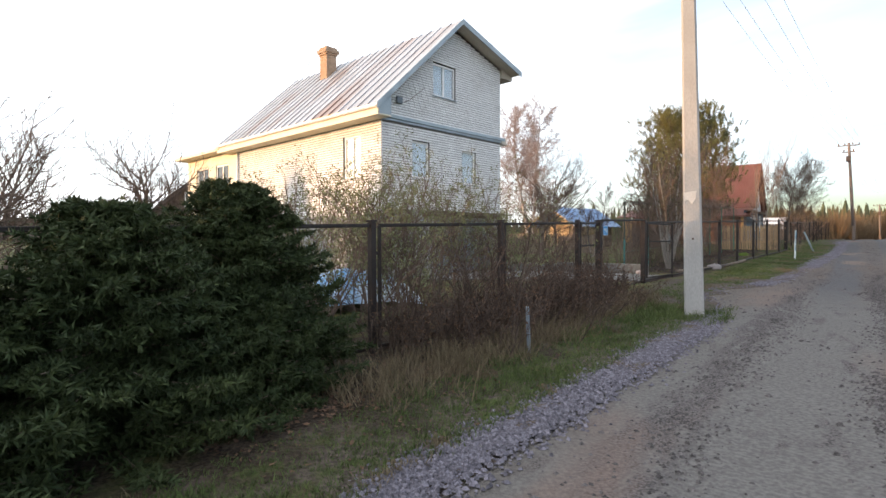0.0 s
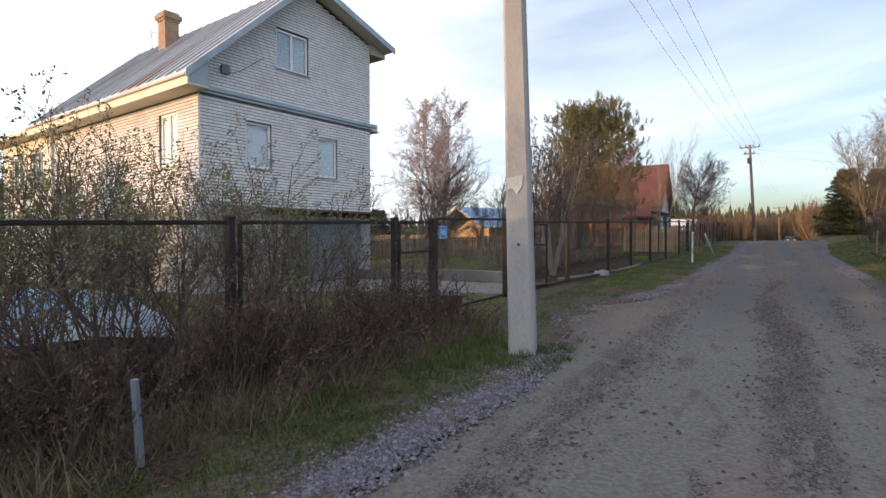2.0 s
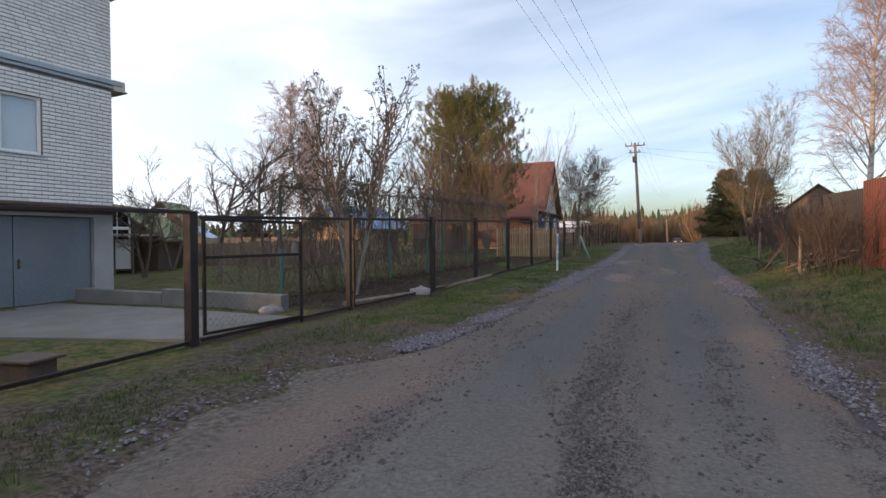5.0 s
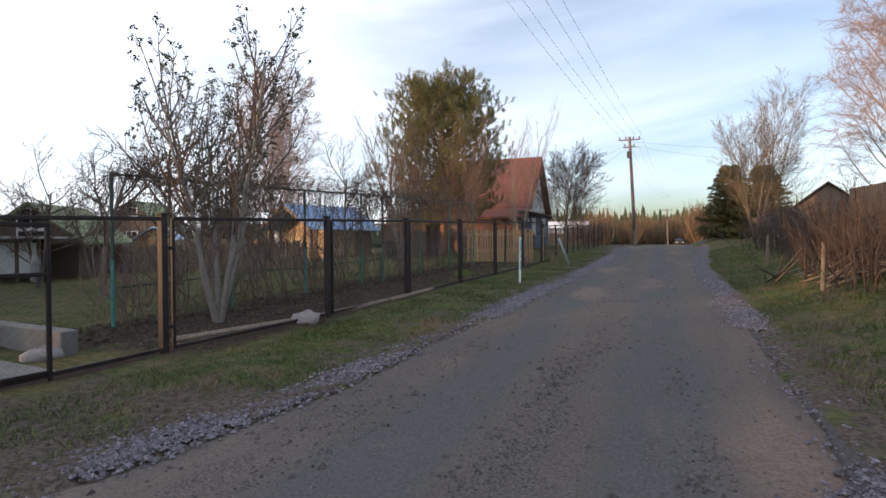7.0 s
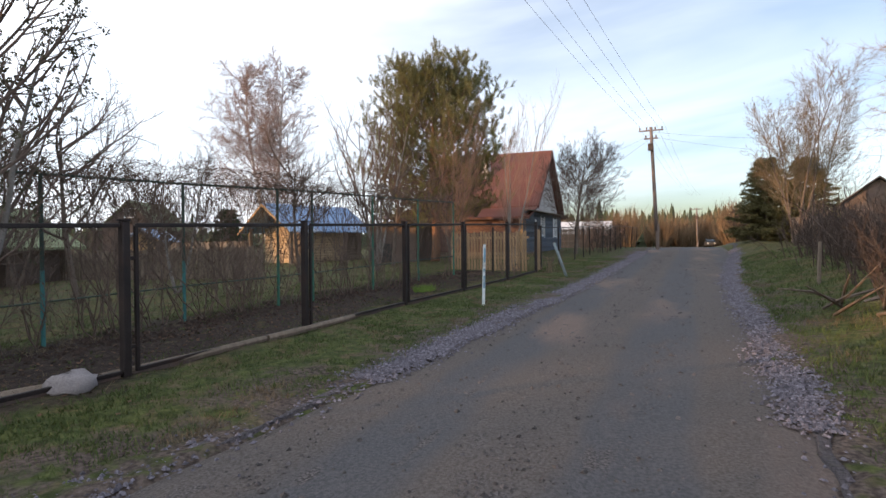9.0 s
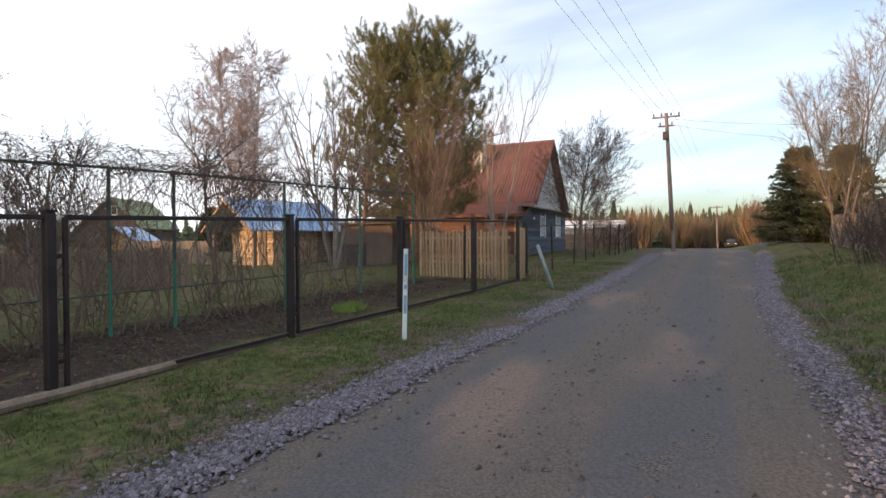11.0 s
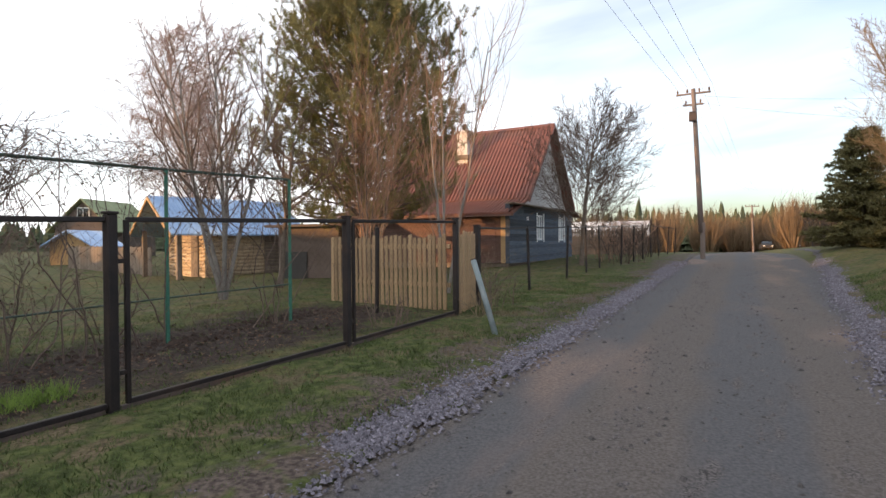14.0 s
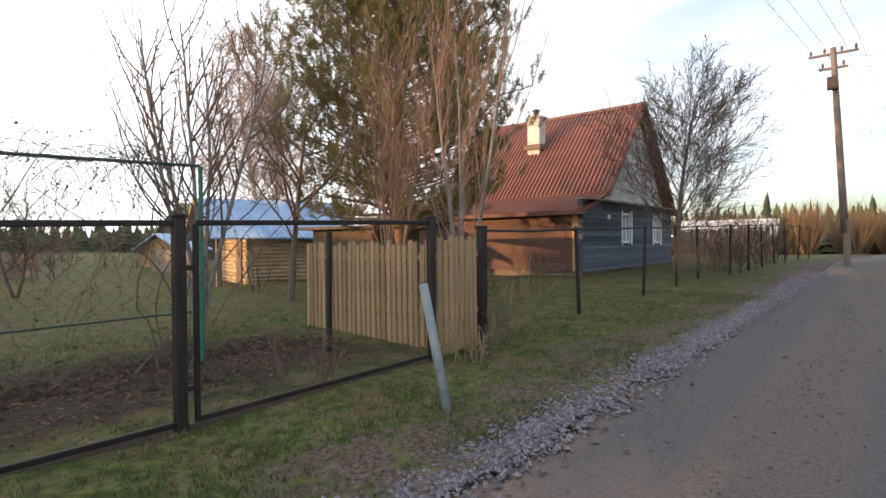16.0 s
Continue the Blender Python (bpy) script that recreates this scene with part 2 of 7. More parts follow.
LEAFLET = material("dull_green_leaflets", (0.13, 0.145, 0.065), (0.20, 0.20, 0.10), 4, 40, 0.8, 0.0, vary=0.25, island=True)
PINE_BARK = material("pine_bark", (0.24, 0.125, 0.075), (0.34, 0.19, 0.12), 5, 40, 0.95, 0.6, dirt=(0.12, 0.08, 0.06))
PINE_LEAF = material("pine_needles", (0.125, 0.125, 0.045), (0.215, 0.195, 0.080), 1.0, 20, 0.75, 0.0, vary=0.25, island=True)
OLIVE_LEAF = material("olive_conifer_needles", (0.085, 0.084, 0.033), (0.170, 0.148, 0.062), 1.5, 20, 0.8, 0.0, vary=0.3, island=True)
SPRUCE_LEAF = material("spruce_needles", (0.017, 0.030, 0.010), (0.048, 0.064, 0.021), 1.5, 20, 0.75, 0.0, vary=0.3, island=True)
GRASS = material("verge_grass", (0.042, 0.066, 0.016), (0.094, 0.119, 0.038), 1.2, 20, 0.8, 0.0, vary=0.3, island=True)
DRY_GRASS = material("dry_grass", (0.085, 0.066, 0.040), (0.18, 0.142, 0.088), 1.2, 20, 0.85, 0.0, vary=0.25, island=True)
DEAD_LEAF = material("dead_leaves", (0.070, 0.040, 0.026), (0.135, 0.080, 0.050), 2, 30, 0.9, 0.0, vary=0.3, island=True)
FAR_CONIFER = material("far_conifers", (0.045, 0.060, 0.032), (0.085, 0.095, 0.050), 0.2, 3, 0.9, 0.0, vary=0.25, island=True)
FAR_BARE = material("far_bare_trees", (0.13, 0.088, 0.052), (0.22, 0.148, 0.085), 0.2, 3, 0.9, 0.0, vary=0.2, island=True)
PORCELAIN = material("porcelain", (0.10, 0.07, 0.05), (0.16, 0.11, 0.08), 10, 40, 0.3, 0.0)
WOOD_POLE = material("creosoted_pole", (0.13, 0.102, 0.088), (0.21, 0.168, 0.146), 3, 40, 0.9, 0.4, stretch=(3, 3, 0.3))
GREEN_ROOF = material("mossy_green_roof", (0.17, 0.20, 0.11), (0.26, 0.285, 0.165), 1.5, 30, 0.85, 0.2)
FAR_WALL = material("far_dark_boards", (0.10, 0.075, 0.06), (0.16, 0.12, 0.10), 1.5, 30, 0.9, 0.2)
SILVER_SHEET = material("pale_sheet_metal", (0.48, 0.47, 0.47), (0.60, 0.59, 0.58), 0.6, 10, 0.5, 0.05)
LICHEN_POST = material("weathered_blue_white_paint", (0.48, 0.54, 0.56), (0.66, 0.70, 0.70), 9, 70, 0.7, 0.3, dirt=(0.30, 0.31, 0.30), dirt_amount=0.8)


def smooth(node_list, links, socket, lo, hi):
    r = node_list.new("ShaderNodeMapRange")
    r.interpolation_type = "SMOOTHSTEP"
    r.inputs["From Min"].default_value, r.inputs["From Max"].default_value = lo, hi
    links.new(socket, r.inputs["Value"])
    return r.outputs["Result"]


def ground_material():
    """Lawn and rough grass with patches of moss, litter and bare earth."""
    m = bpy.data.materials.new("ground_grass_and_earth")
    m.use_nodes = True
    n, l = m.node_tree.nodes, m.node_tree.links
    bsdf = n["Principled BSDF"]
    tc = n.new("ShaderNodeTexCoord")

    def nz(scale, detail=5, dist=0.0):
        t = n.new("ShaderNodeTexNoise")
        t.inputs["Scale"].default_value, t.inputs["Detail"].default_value, t.inputs["Distortion"].default_value = scale, detail, dist
        l.new(tc.outputs["Object"], t.inputs["Vector"])
        return t.outputs["Fac"]

    def mix(f, a, b):
        x = n.new("ShaderNodeMix")
        x.data_type = "RGBA"
        l.new(f, x.inputs["Factor"])
        for s, v in (("A", a), ("B", b)):
            if isinstance(v, tuple):
                x.inputs[s].default_value = rgb(v)
            else:
                l.new(v, x.inputs[s])
        return x.outputs["Result"]

    def op(kind, a, b):
        x = n.new("ShaderNodeMath")
        x.operation = kind
        for i, v in enumerate((a, b)):
            if isinstance(v, (int, float)):
                x.inputs[i].default_value = v
            else:
                l.new(v, x.inputs[i])
        return x.outputs[0]
    green = mix(smooth(n, l, nz(9, 6), 0.3, 0.7), (0.026, 0.036, 0.010), (0.084, 0.098, 0.032))
    dry = mix(smooth(n, l, nz(26, 6), 0.3, 0.7), (0.062, 0.047, 0.028), (0.140, 0.110, 0.067))
    earth = mix(smooth(n, l, nz(14, 8), 0.3, 0.7), (0.018, 0.013, 0.011), (0.052, 0.038, 0.030))
    grassy = mix(smooth(n, l, nz(2.6, 8, 0.6), 0.48, 0.65), green, dry)
    xyz = n.new("ShaderNodeSeparateXYZ")
    l.new(tc.outputs["Object"], xyz.inputs["Vector"])
    wob = op("MULTIPLY", op("SUBTRACT", nz(1.3, 6), 0.5), 2.6)
    x_w, y_w = op("ADD", xyz.outputs["X"], wob), op("ADD", xyz.outputs["Y"], wob)

    def band(s, a, b, c, d):
        return op("MULTIPLY", smooth(n, l, s, a, b), op("SUBTRACT", 1.0, smooth(n, l, s, c, d)))
    # dug border behind the fence, trodden drive between gate and road, litter under the thicket
    border = op("MULTIPLY", band(x_w, -7.2, -6.5, -4.2, -3.4), band(y_w, 17.3, 18.2, 34.2, 35.4))
    drive = op("MULTIPLY", band(x_w, -4.6, -3.6, 3.0, 4.0), band(y_w, 9.6, 11.0, 16.6, 17.8))
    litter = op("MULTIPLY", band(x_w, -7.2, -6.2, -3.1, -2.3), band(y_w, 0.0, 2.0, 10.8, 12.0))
    slant = op("SUBTRACT", x_w, op("MULTIPLY", op("MINIMUM", xyz.outputs["Y"], 30.0), 0.036))
    shoulder = op("ADD", band(slant, -3.25, -2.75, -1.0, 0.0), band(x_w, 1.5, 2.4, 2.9, 3.6))
    rough_bank = band(x_w, 3.4, 4.4, 20.0, 30.0)
    moss = mix(smooth(n, l, nz(17, 7), 0.32, 0.68), (0.055, 0.047, 0.019), (0.138, 0.118, 0.047))
    yard = op("SUBTRACT", 1.0, smooth(n, l, x_w, -3.6, -2.9))
    grassy = mix(op("MULTIPLY", yard, smooth(n, l, nz(1.7, 7, 0.4), 0.46, 0.66)), grassy, moss)
    c = mix(op("MULTIPLY", border, smooth(n, l, nz(3.0, 6), 0.20, 0.40)), grassy, earth)
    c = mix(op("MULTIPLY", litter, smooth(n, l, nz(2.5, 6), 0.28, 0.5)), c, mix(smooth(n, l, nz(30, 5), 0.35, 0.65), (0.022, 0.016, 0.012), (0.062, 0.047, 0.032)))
    c = mix(op("MULTIPLY", drive, smooth(n, l, nz(2.2, 7), 0.28, 0.50)), c, mix(smooth(n, l, nz(18, 7), 0.3, 0.7), (0.034, 0.026, 0.021), (0.105, 0.087, 0.071)))
    c = mix(op("MULTIPLY", rough_bank, smooth(n, l, nz(2.1, 8), 0.40, 0.60)), c, moss)
    c = mix(op("MULTIPLY", shoulder, smooth(n, l, nz(4.0, 8), 0.36, 0.52)), c, mix(smooth(n, l, nz(24, 7), 0.3, 0.7), (0.040, 0.030, 0.026), (0.120, 0.095, 0.080)))
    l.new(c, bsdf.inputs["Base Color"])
    bsdf.inputs["Roughness"].default_value = 0.95
    bsdf.inputs["Specular IOR Level"].default_value = 0.15
    bp = n.new("ShaderNodeBump")
    bp.inputs["Strength"].default_value, bp.inputs["Distance"].default_value = 0.8, 0.04
    l.new(nz(22, 8), bp.inputs["Height"])
    l.new(bp.outputs["Normal"], bsdf.inputs["Normal"])
    return m


def road_material():
    """Packed gravel road: pale wheel tracks, darker loose grit between and beside them, reddish dust, pebbles."""
    m = bpy.data.materials.new("packed_gravel_road")
    m.use_nodes = True
    n, l = m.node_tree.nodes, m.node_tree.links
    bsdf = n["Principled BSDF"]
    tc, mp = n.new("ShaderNodeTexCoord"), n.new("ShaderNodeMapping")
    mp.inputs["Scale"].default_value = (1, 0.28, 1)
    l.new(tc.outputs["Object"], mp.inputs["Vector"])

    def nz(scale, detail, long=False):
        t = n.new("ShaderNodeTexNoise")
        t.inputs["Scale"].default_value, t.inputs["Detail"].default_value = scale, detail
        l.new((mp if long else tc).outputs["Vector" if long else "Object"], t.inputs["Vector"])
        return t.outputs["Fac"]

    def mix(f, a, b):
        x = n.new("ShaderNodeMix")
        x.data_type = "RGBA"
        l.new(f, x.inputs["Factor"])
        for s, v in (("A", a), ("B", b)):
            if isinstance(v, tuple):
                x.inputs[s].default_value = rgb(v)
            else:
                l.new(v, x.inputs[s])
        return x.outputs["Result"]
    tracks = mix(smooth(n, l, nz(40, 8), 0.3, 0.7), (0.062, 0.061, 0.064), (0.100, 0.097, 0.100))
    crown = mix(smooth(n, l, nz(46, 8), 0.3, 0.7), (0.070, 0.060, 0.054), (0.126, 0.110, 0.100))
    pale_tan = mix(smooth(n, l, nz(30, 8), 0.3, 0.7), (0.100, 0.093, 0.087), (0.160, 0.149, 0.140))
    loose = mix(smooth(n, l, nz(55, 8), 0.35, 0.65), (0.030, 0.027, 0.027), (0.145, 0.128, 0.122))
    red = mix(smooth(n, l, nz(35, 6), 0.3, 0.7), (0.120, 0.088, 0.074), (0.185, 0.140, 0.120))
    xyz, off = n.new("ShaderNodeSeparateXYZ"), n.new("ShaderNodeMath")
    l.new(tc.outputs["Object"], xyz.inputs["Vector"])
    off.operation = "MULTIPLY_ADD"
    off.inputs[1].default_value = 0.6
    l.new(nz(1.6, 6, True), off.inputs[0])
    l.new(xyz.outputs["X"], off.inputs[2])
    wave = n.new("ShaderNodeMath")                      # loose grit lies between and beside the two wheel tracks
    wave.operation = "COSINE"
    k = n.new("ShaderNodeMath")
    k.operation = "MULTIPLY_ADD"
    k.inputs[1].default_value, k.inputs[2].default_value = 3.9, -2.93
    l.new(off.outputs[0], k.inputs[0])
    l.new(k.outputs[0], wave.inputs[0])
    grit = n.new("ShaderNodeMath")
    grit.operation = "MULTIPLY"
    fade = n.new("ShaderNodeMath")                      # the far stretch is packed smoother
    fade.operation = "MULTIPLY"
    ahead = n.new("ShaderNodeMapRange")
    ahead.inputs["From Min"].default_value, ahead.inputs["From Max"].default_value = 14.0, 20.0
    ahead.inputs["To Min"].default_value, ahead.inputs["To Max"].default_value = 1.0, 0.12
    l.new(xyz.outputs["Y"], ahead.inputs["Value"])
    l.new(smooth(n, l, wave.outputs[0], 0.35, 0.95), fade.inputs[0])
    l.new(ahead.outputs["Result"], fade.inputs[1])
    l.new(fade.outputs[0], grit.inputs[0])
    l.new(smooth(n, l, nz(7.0, 9, True), 0.36, 0.52), grit.inputs[1])
    worn = n.new("ShaderNodeMath")                      # smooth dark wheel tracks on a browner crown
    worn.operation = "MULTIPLY_ADD"
    worn.inputs[1].default_value, worn.inputs[2].default_value = -0.5, 0.5
    l.new(wave.outputs[0], worn.inputs[0])
    c = mix(smooth(n, l, worn.outputs[0], 0.35, 0.85), crown, tracks)
    near_end = n.new("ShaderNodeMath")                   # the first stretch is set paler and more tan than the rest
    near_end.operation = "MULTIPLY_ADD"
    near_end.inputs[1].default_value = 7.0
    l.new(nz(0.8, 6), near_end.inputs[0])
    l.new(xyz.outputs["Y"], near_end.inputs[2])
    c = mix(smooth(n, l, near_end.outputs[0], 14.0, 21.0), pale_tan, c)
    c = mix(smooth(n, l, nz(5.0, 9, True), 0.56, 0.72), c, loose)
    c = mix(grit.outputs[0], c, loose)
    c = mix(smooth(n, l, nz(0.7, 6, True), 0.54, 0.70), c, red)
    dirt = mix(smooth(n, l, nz(18, 8), 0.3, 0.7), (0.056, 0.046, 0.038), (0.150, 0.128, 0.110))
    flip = n.new("ShaderNodeMath")                      # trodden brown dirt where the drive joins
    flip.operation = "MULTIPLY_ADD"
    flip.inputs[1].default_value = 1.6
    l.new(nz(1.4, 8), flip.inputs[0])
    l.new(xyz.outputs["X"], flip.inputs[2])
    c = mix(smooth(n, l, flip.outputs[0], -1.75, -0.55), dirt, c)
    l.new(c, bsdf.inputs["Base Color"])
    bsdf.inputs["Roughness"].default_value = 0.92
    bsdf.inputs["Specular IOR Level"].default_value = 0.2
    bp = n.new("ShaderNodeBump")
    bp.inputs["Strength"].default_value, bp.inputs["Distance"].default_value = 0.8, 0.02
    l.new(nz(48, 8), bp.inputs["Height"])
    l.new(bp.outputs["Normal"], bsdf.inputs["Normal"])
    return m


GROUND, ROAD = ground_material(), road_material()


# ---- mesh helpers ----
class Shape:
    """Collects vertices and faces of one mesh."""

    def __init__(self):
        self.v, self.f = [], []

    def add(self, verts, faces):
        k = len(self.v)
        self.v.extend(verts)
        self.f.extend([tuple(i + k for i in f) for f in faces])
        return self

    def box(self, x0, y0, z0, x1, y1, z1, c=0.0, m=None):
        """A block from corner to corner, with chamfer c on its upright and level edges."""
        if c <= 0:
            vs = [(x, y, z) for x in (x0, x1) for y in (y0, y1) for z in (z0, z1)]
            fs = [(0, 1, 3, 2), (4, 6, 7, 5), (0, 4, 5, 1), (2, 3, 7, 6), (0, 2, 6, 4), (1, 5, 7, 3)]
        else:
            ring = [(x0 + c, y0), (x1 - c, y0), (x1, y0 + c), (x1, y1 - c), (x1 - c, y1), (x0 + c, y1), (x0, y1 - c), (x0, y0 + c)]
            cx, cy = (x0 + x1) / 2, (y0 + y1) / 2
            kx, ky = max(0.0, 1 - 2 * c / max(1e-6, x1 - x0)), max(0.0, 1 - 2 * c / max(1e-6, y1 - y0))
            small = [(cx + (x - cx) * kx, cy + (y - cy) * ky) for x, y in ring]
            vs = [(x, y, z0) for x, y in small] + [(x, y, z0 + c) for x, y in ring] + [(x, y, z1 - c) for x, y in ring] + [(x, y, z1) for x, y in small]
            fs = [tuple(range(7, -1, -1)), tuple(range(24, 32))]
            for r in range(3):
                fs += [(r * 8 + i, r * 8 + (i + 1) % 8, r * 8 + 8 + (i + 1) % 8, r * 8 + 8 + i) for i in range(8)]
        if m is not None:
            vs = [tuple(m @ Vector(p)) for p in vs]
        return self.add(vs, fs)

    def tube(self, pts, radii, sides=6, cap=True):
        """A round bar along a line of points."""
        pts = [Vector(p) for p in pts]
        rings = []
        k = len(self.v)
        for i, p in enumerate(pts):
            d = (pts[min(i + 1, len(pts) - 1)] - pts[max(i - 1, 0)])
            if d.length < 1e-9:
                d = Vector((0, 0, 1))
            d.normalize()
            a = d.cross(Vector((0.31, 0.95, 0.05)) if abs(d.y) < 0.9 else Vector((1, 0, 0))).normalized()
            b = d.cross(a)
            r = radii[i] if isinstance(radii, (list, tuple)) else radii
            for s in range(sides):
                q = 2 * math.pi * s / sides
                w = p + a * (r * math.cos(q)) + b * (r * math.sin(q))
                self.v.append((w.x, w.y, w.z))
            rings.append(k + i * sides)
        for i in range(len(pts) - 1):
            for s in range(sides):
                self.f.append((rings[i] + s, rings[i] + (s + 1) % sides, rings[i + 1] + (s + 1) % sides, rings[i + 1] + s))
        if cap:
            self.f.append(tuple(rings[0] + s for s in range(sides - 1, -1, -1)))
            self.f.append(tuple(rings[-1] + s for s in range(sides)))
        return self

    def twig(self, p, q, e, r):
        """A thin three-sided twig with one bend that runs out to a point."""
        k = len(self.v)
        h = 0.7 * r
        self.v.extend(((p.x + r, p.y, p.z), (p.x - h, p.y + r, p.z - h), (p.x - h, p.y - r, p.z + h),
                       (q.x + h, q.y, q.z), (q.x - 0.5 * r, q.y + h, q.z - 0.5 * r), (q.x - 0.5 * r, q.y - h, q.z + 0.5 * r), (e.x, e.y, e.z)))
        self.f.extend(((k, k + 1, k + 4, k + 3), (k + 1, k + 2, k + 5, k + 4), (k + 2, k, k + 3, k + 5), (k + 3, k + 4, k + 6), (k + 4, k + 5, k + 6), (k + 5, k + 3, k + 6)))
        return self

    def prism(self, outline, y0, y1, m=None):
        """An outline in x and z, drawn out from y0 to y1."""
        n = len(outline)
        vs = [(x, y0, z) for x, z in outline] + [(x, y1, z) for x, z in outline]
        fs = [tuple(range(n)), tuple(range(2 * n - 1, n - 1, -1))] + [(i, i + n, (i + 1) % n + n, (i + 1) % n) for i in range(n)]
        if m is not None:
            vs = [tuple(m @ Vector(p)) for p in vs]
        return self.add(vs, fs)

    def mesh(self, name, mat, soft=False):
        me = bpy.data.meshes.new(name)
        me.from_pydata(self.v, [], self.f)
        me.materials.append(mat)
        me.update()
        if soft:
            me.polygons.foreach_set("use_smooth", [True] * len(me.polygons))
        return me


def part(name, shape, mat, parent=None, label="", soft=False, at=None):
    """One mesh object, under a thing or a part."""
    ob = new(name, shape if isinstance(shape, bpy.types.Mesh) else shape.mesh(name, mat, soft))
    if parent is not None:
        ob.parent = parent
    if at is not None:
        ob.matrix_basis = at
    if label:
        ob["label"] = label
    return ob


def thing(name, label, category, at, group="", kind=""):
    ob = new(name)
    ob.empty_display_size = 0.2
    ob.matrix_basis = at
    return tagged(ob, label, category, group, kind)


def rise(y):
    """The road climbs to a crest and then falls away gently."""
    if y < 52:
        return 0.0245 * y - 0.06
    if y < 62:
        return 1.214 + 0.0245 * (y - 52) - 0.002125 * (y - 52) ** 2
    return 1.2465 - 0.018 * (min(y, 150) - 62)


def gz(x, y):
    """The ground's height."""
    z = rise(y) - 0.02 * min(max(0.0, -6 - x), 16)
    if x > 2.8:
        s = min((x - 2.8) / 2.6, 1.0)
        z += 0.48 * s * s * (3 - 2 * s)
    return z


def foot(x, y, turn=0.0, sink=0.0):
    return pose(x, y, gz(x, y) - sink, 0, 0, turn)


# ---- ground, road ----
def spread(stops):
    out = []
    for a, b, step in stops:
        k = max(1, round((b - a) / step))
        out += [a + (b - a) * i / k for i in range(k)]
    return out + [stops[-1][1]]


def road_left(y):
    return -1.85 + 0.036 * min(y, 30) - 0.12 * math.sin(y * 0.11) + 0.10 * noise.noise((y * 0.55, 3.1, 0)) + 0.05 * noise.noise((y * 2.1, 7.7, 0)) - 0.95 * math.exp(-((y - 13.2) / 2.2) ** 2) * (1 + 0.35 * noise.noise((y * 1.3, 4.4, 0)))


def road_right(y):
    return 2.0 + 0.011 * y + 0.062 * max(0.0, min(y, 56) - 33) + 0.14 * noise.noise((y * 0.45, 11.3, 0)) + 0.06 * noise.noise((y * 2.3, 1.7, 0))


def build_ground():
    xs = spread([(-900, -120, 60), (-120, -30, 8), (-30, -8, 0.9), (-8, 6, 0.17), (6, 30, 0.9), (30, 120, 8), (120, 900, 60)])
    ys = spread([(-700, -60, 60), (-60, -4, 4), (-4, 40, 0.2), (40, 70, 0.6), (70, 160, 3), (160, 1300, 60)])
    vs, fs = [], []
    for y in ys:
        lo, hi = road_left(y), road_right(y)
        for x in xs:
            z = gz(x, y)
            if abs(x) < 40 and -10 < y < 69.9:
                rough = 0.030 * noise.noise((x * 1.1, y * 1.1, 0)) + 0.022 * noise.noise((x * 4.3, y * 4.3, 5))
                inside = lo - 0.15 < x < hi + 0.15
                z += -0.06 if inside else rough + 0.01
            elif y >= 70 and lo - 1 < x < hi + 1:
                z -= 0.1
            vs.append((x, y, z))
    w = len(xs)
    for j in range(len(ys) - 1):
        for i in range(w - 1):
            fs.append((j * w + i, j * w + i + 1, (j + 1) * w + i + 1, (j + 1) * w + i))
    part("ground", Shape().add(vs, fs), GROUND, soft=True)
    tagged(bpy.data.objects["ground"], "rough spring grass and bare earth", "ground", kind="structure")
    ys = spread([(-40, -3, 2), (-3, 40, 0.16), (40, 70, 0.6), (70, 170, 4)])
    cols = 30
    vs, fs = [], []
    for y in ys:
        lo, hi = road_left(y) - 0.25, road_right(y) + 0.25
        for i in range(cols + 1):
            s = i / cols
            x = lo + (hi - lo) * s
            edge = min(s, 1 - s) * (hi - lo)
            ruts = -0.022 * math.exp(-((x + 0.35) / 0.35) ** 2) - 0.022 * math.exp(-((x - 1.25) / 0.35) ** 2)
            z = rise(y) + 0.03 * (1 - abs(2 * s - 1)) + ruts
            z += 0.010 * noise.noise((x * 2.2, y * 0.9, 2)) + 0.006 * noise.noise((x * 7, y * 6, 4))
            if edge < 0.28:
                z -= (0.28 - edge) * 0.20
            vs.append((x, y, z))
    w = cols + 1
    for j in range(len(ys) - 1):
        for i in range(cols):
            fs.append((j * w + i, j * w + i + 1, (j + 1) * w + i + 1, (j + 1) * w + i))
    part("road", Shape().add(vs, fs), ROAD, soft=True)
    tagged(bpy.data.objects["road"], "packed grey gravel village road with worn wheel ruts", "road", kind="structure")


build_ground()


def road_z(x, y):
    lo, hi = road_left(y) - 0.25, road_right(y) + 0.25
    s = min(1.0, max(0.0, (x - lo) / (hi - lo)))
    return gz(0, y) + 0.03 * (1 - abs(2 * s - 1)) - 0.022 * math.exp(-((x + 0.35) / 0.35) ** 2) - 0.022 * math.exp(-((x - 1.25) / 0.35) ** 2)


def pebble(shape, x, y, z, r, rng):
    """One broken stone with six corners."""
    q = rng.random() * 6.28
    a, b, h = r * rng.uniform(0.8, 1.3), r * rng.uniform(0.6, 1.0), r * rng.uniform(0.5, 0.9)
    ca, sa = math.cos(q), math.sin(q)
    pts = [(a, 0, 0), (0, b, 0.1 * r), (-a, 0.2 * b, 0), (0, -b, 0), (0.25 * a, 0.2 * b, h), (-0.3 * a, -0.3 * b, h * 0.8)]
    shape.add([(x + px * ca - py * sa, y + px * sa + py * ca, z + pz) for px, py, pz in pts],
              [(0, 1, 4), (1, 2, 5, 4), (2, 3, 5), (3, 0, 4, 5)])


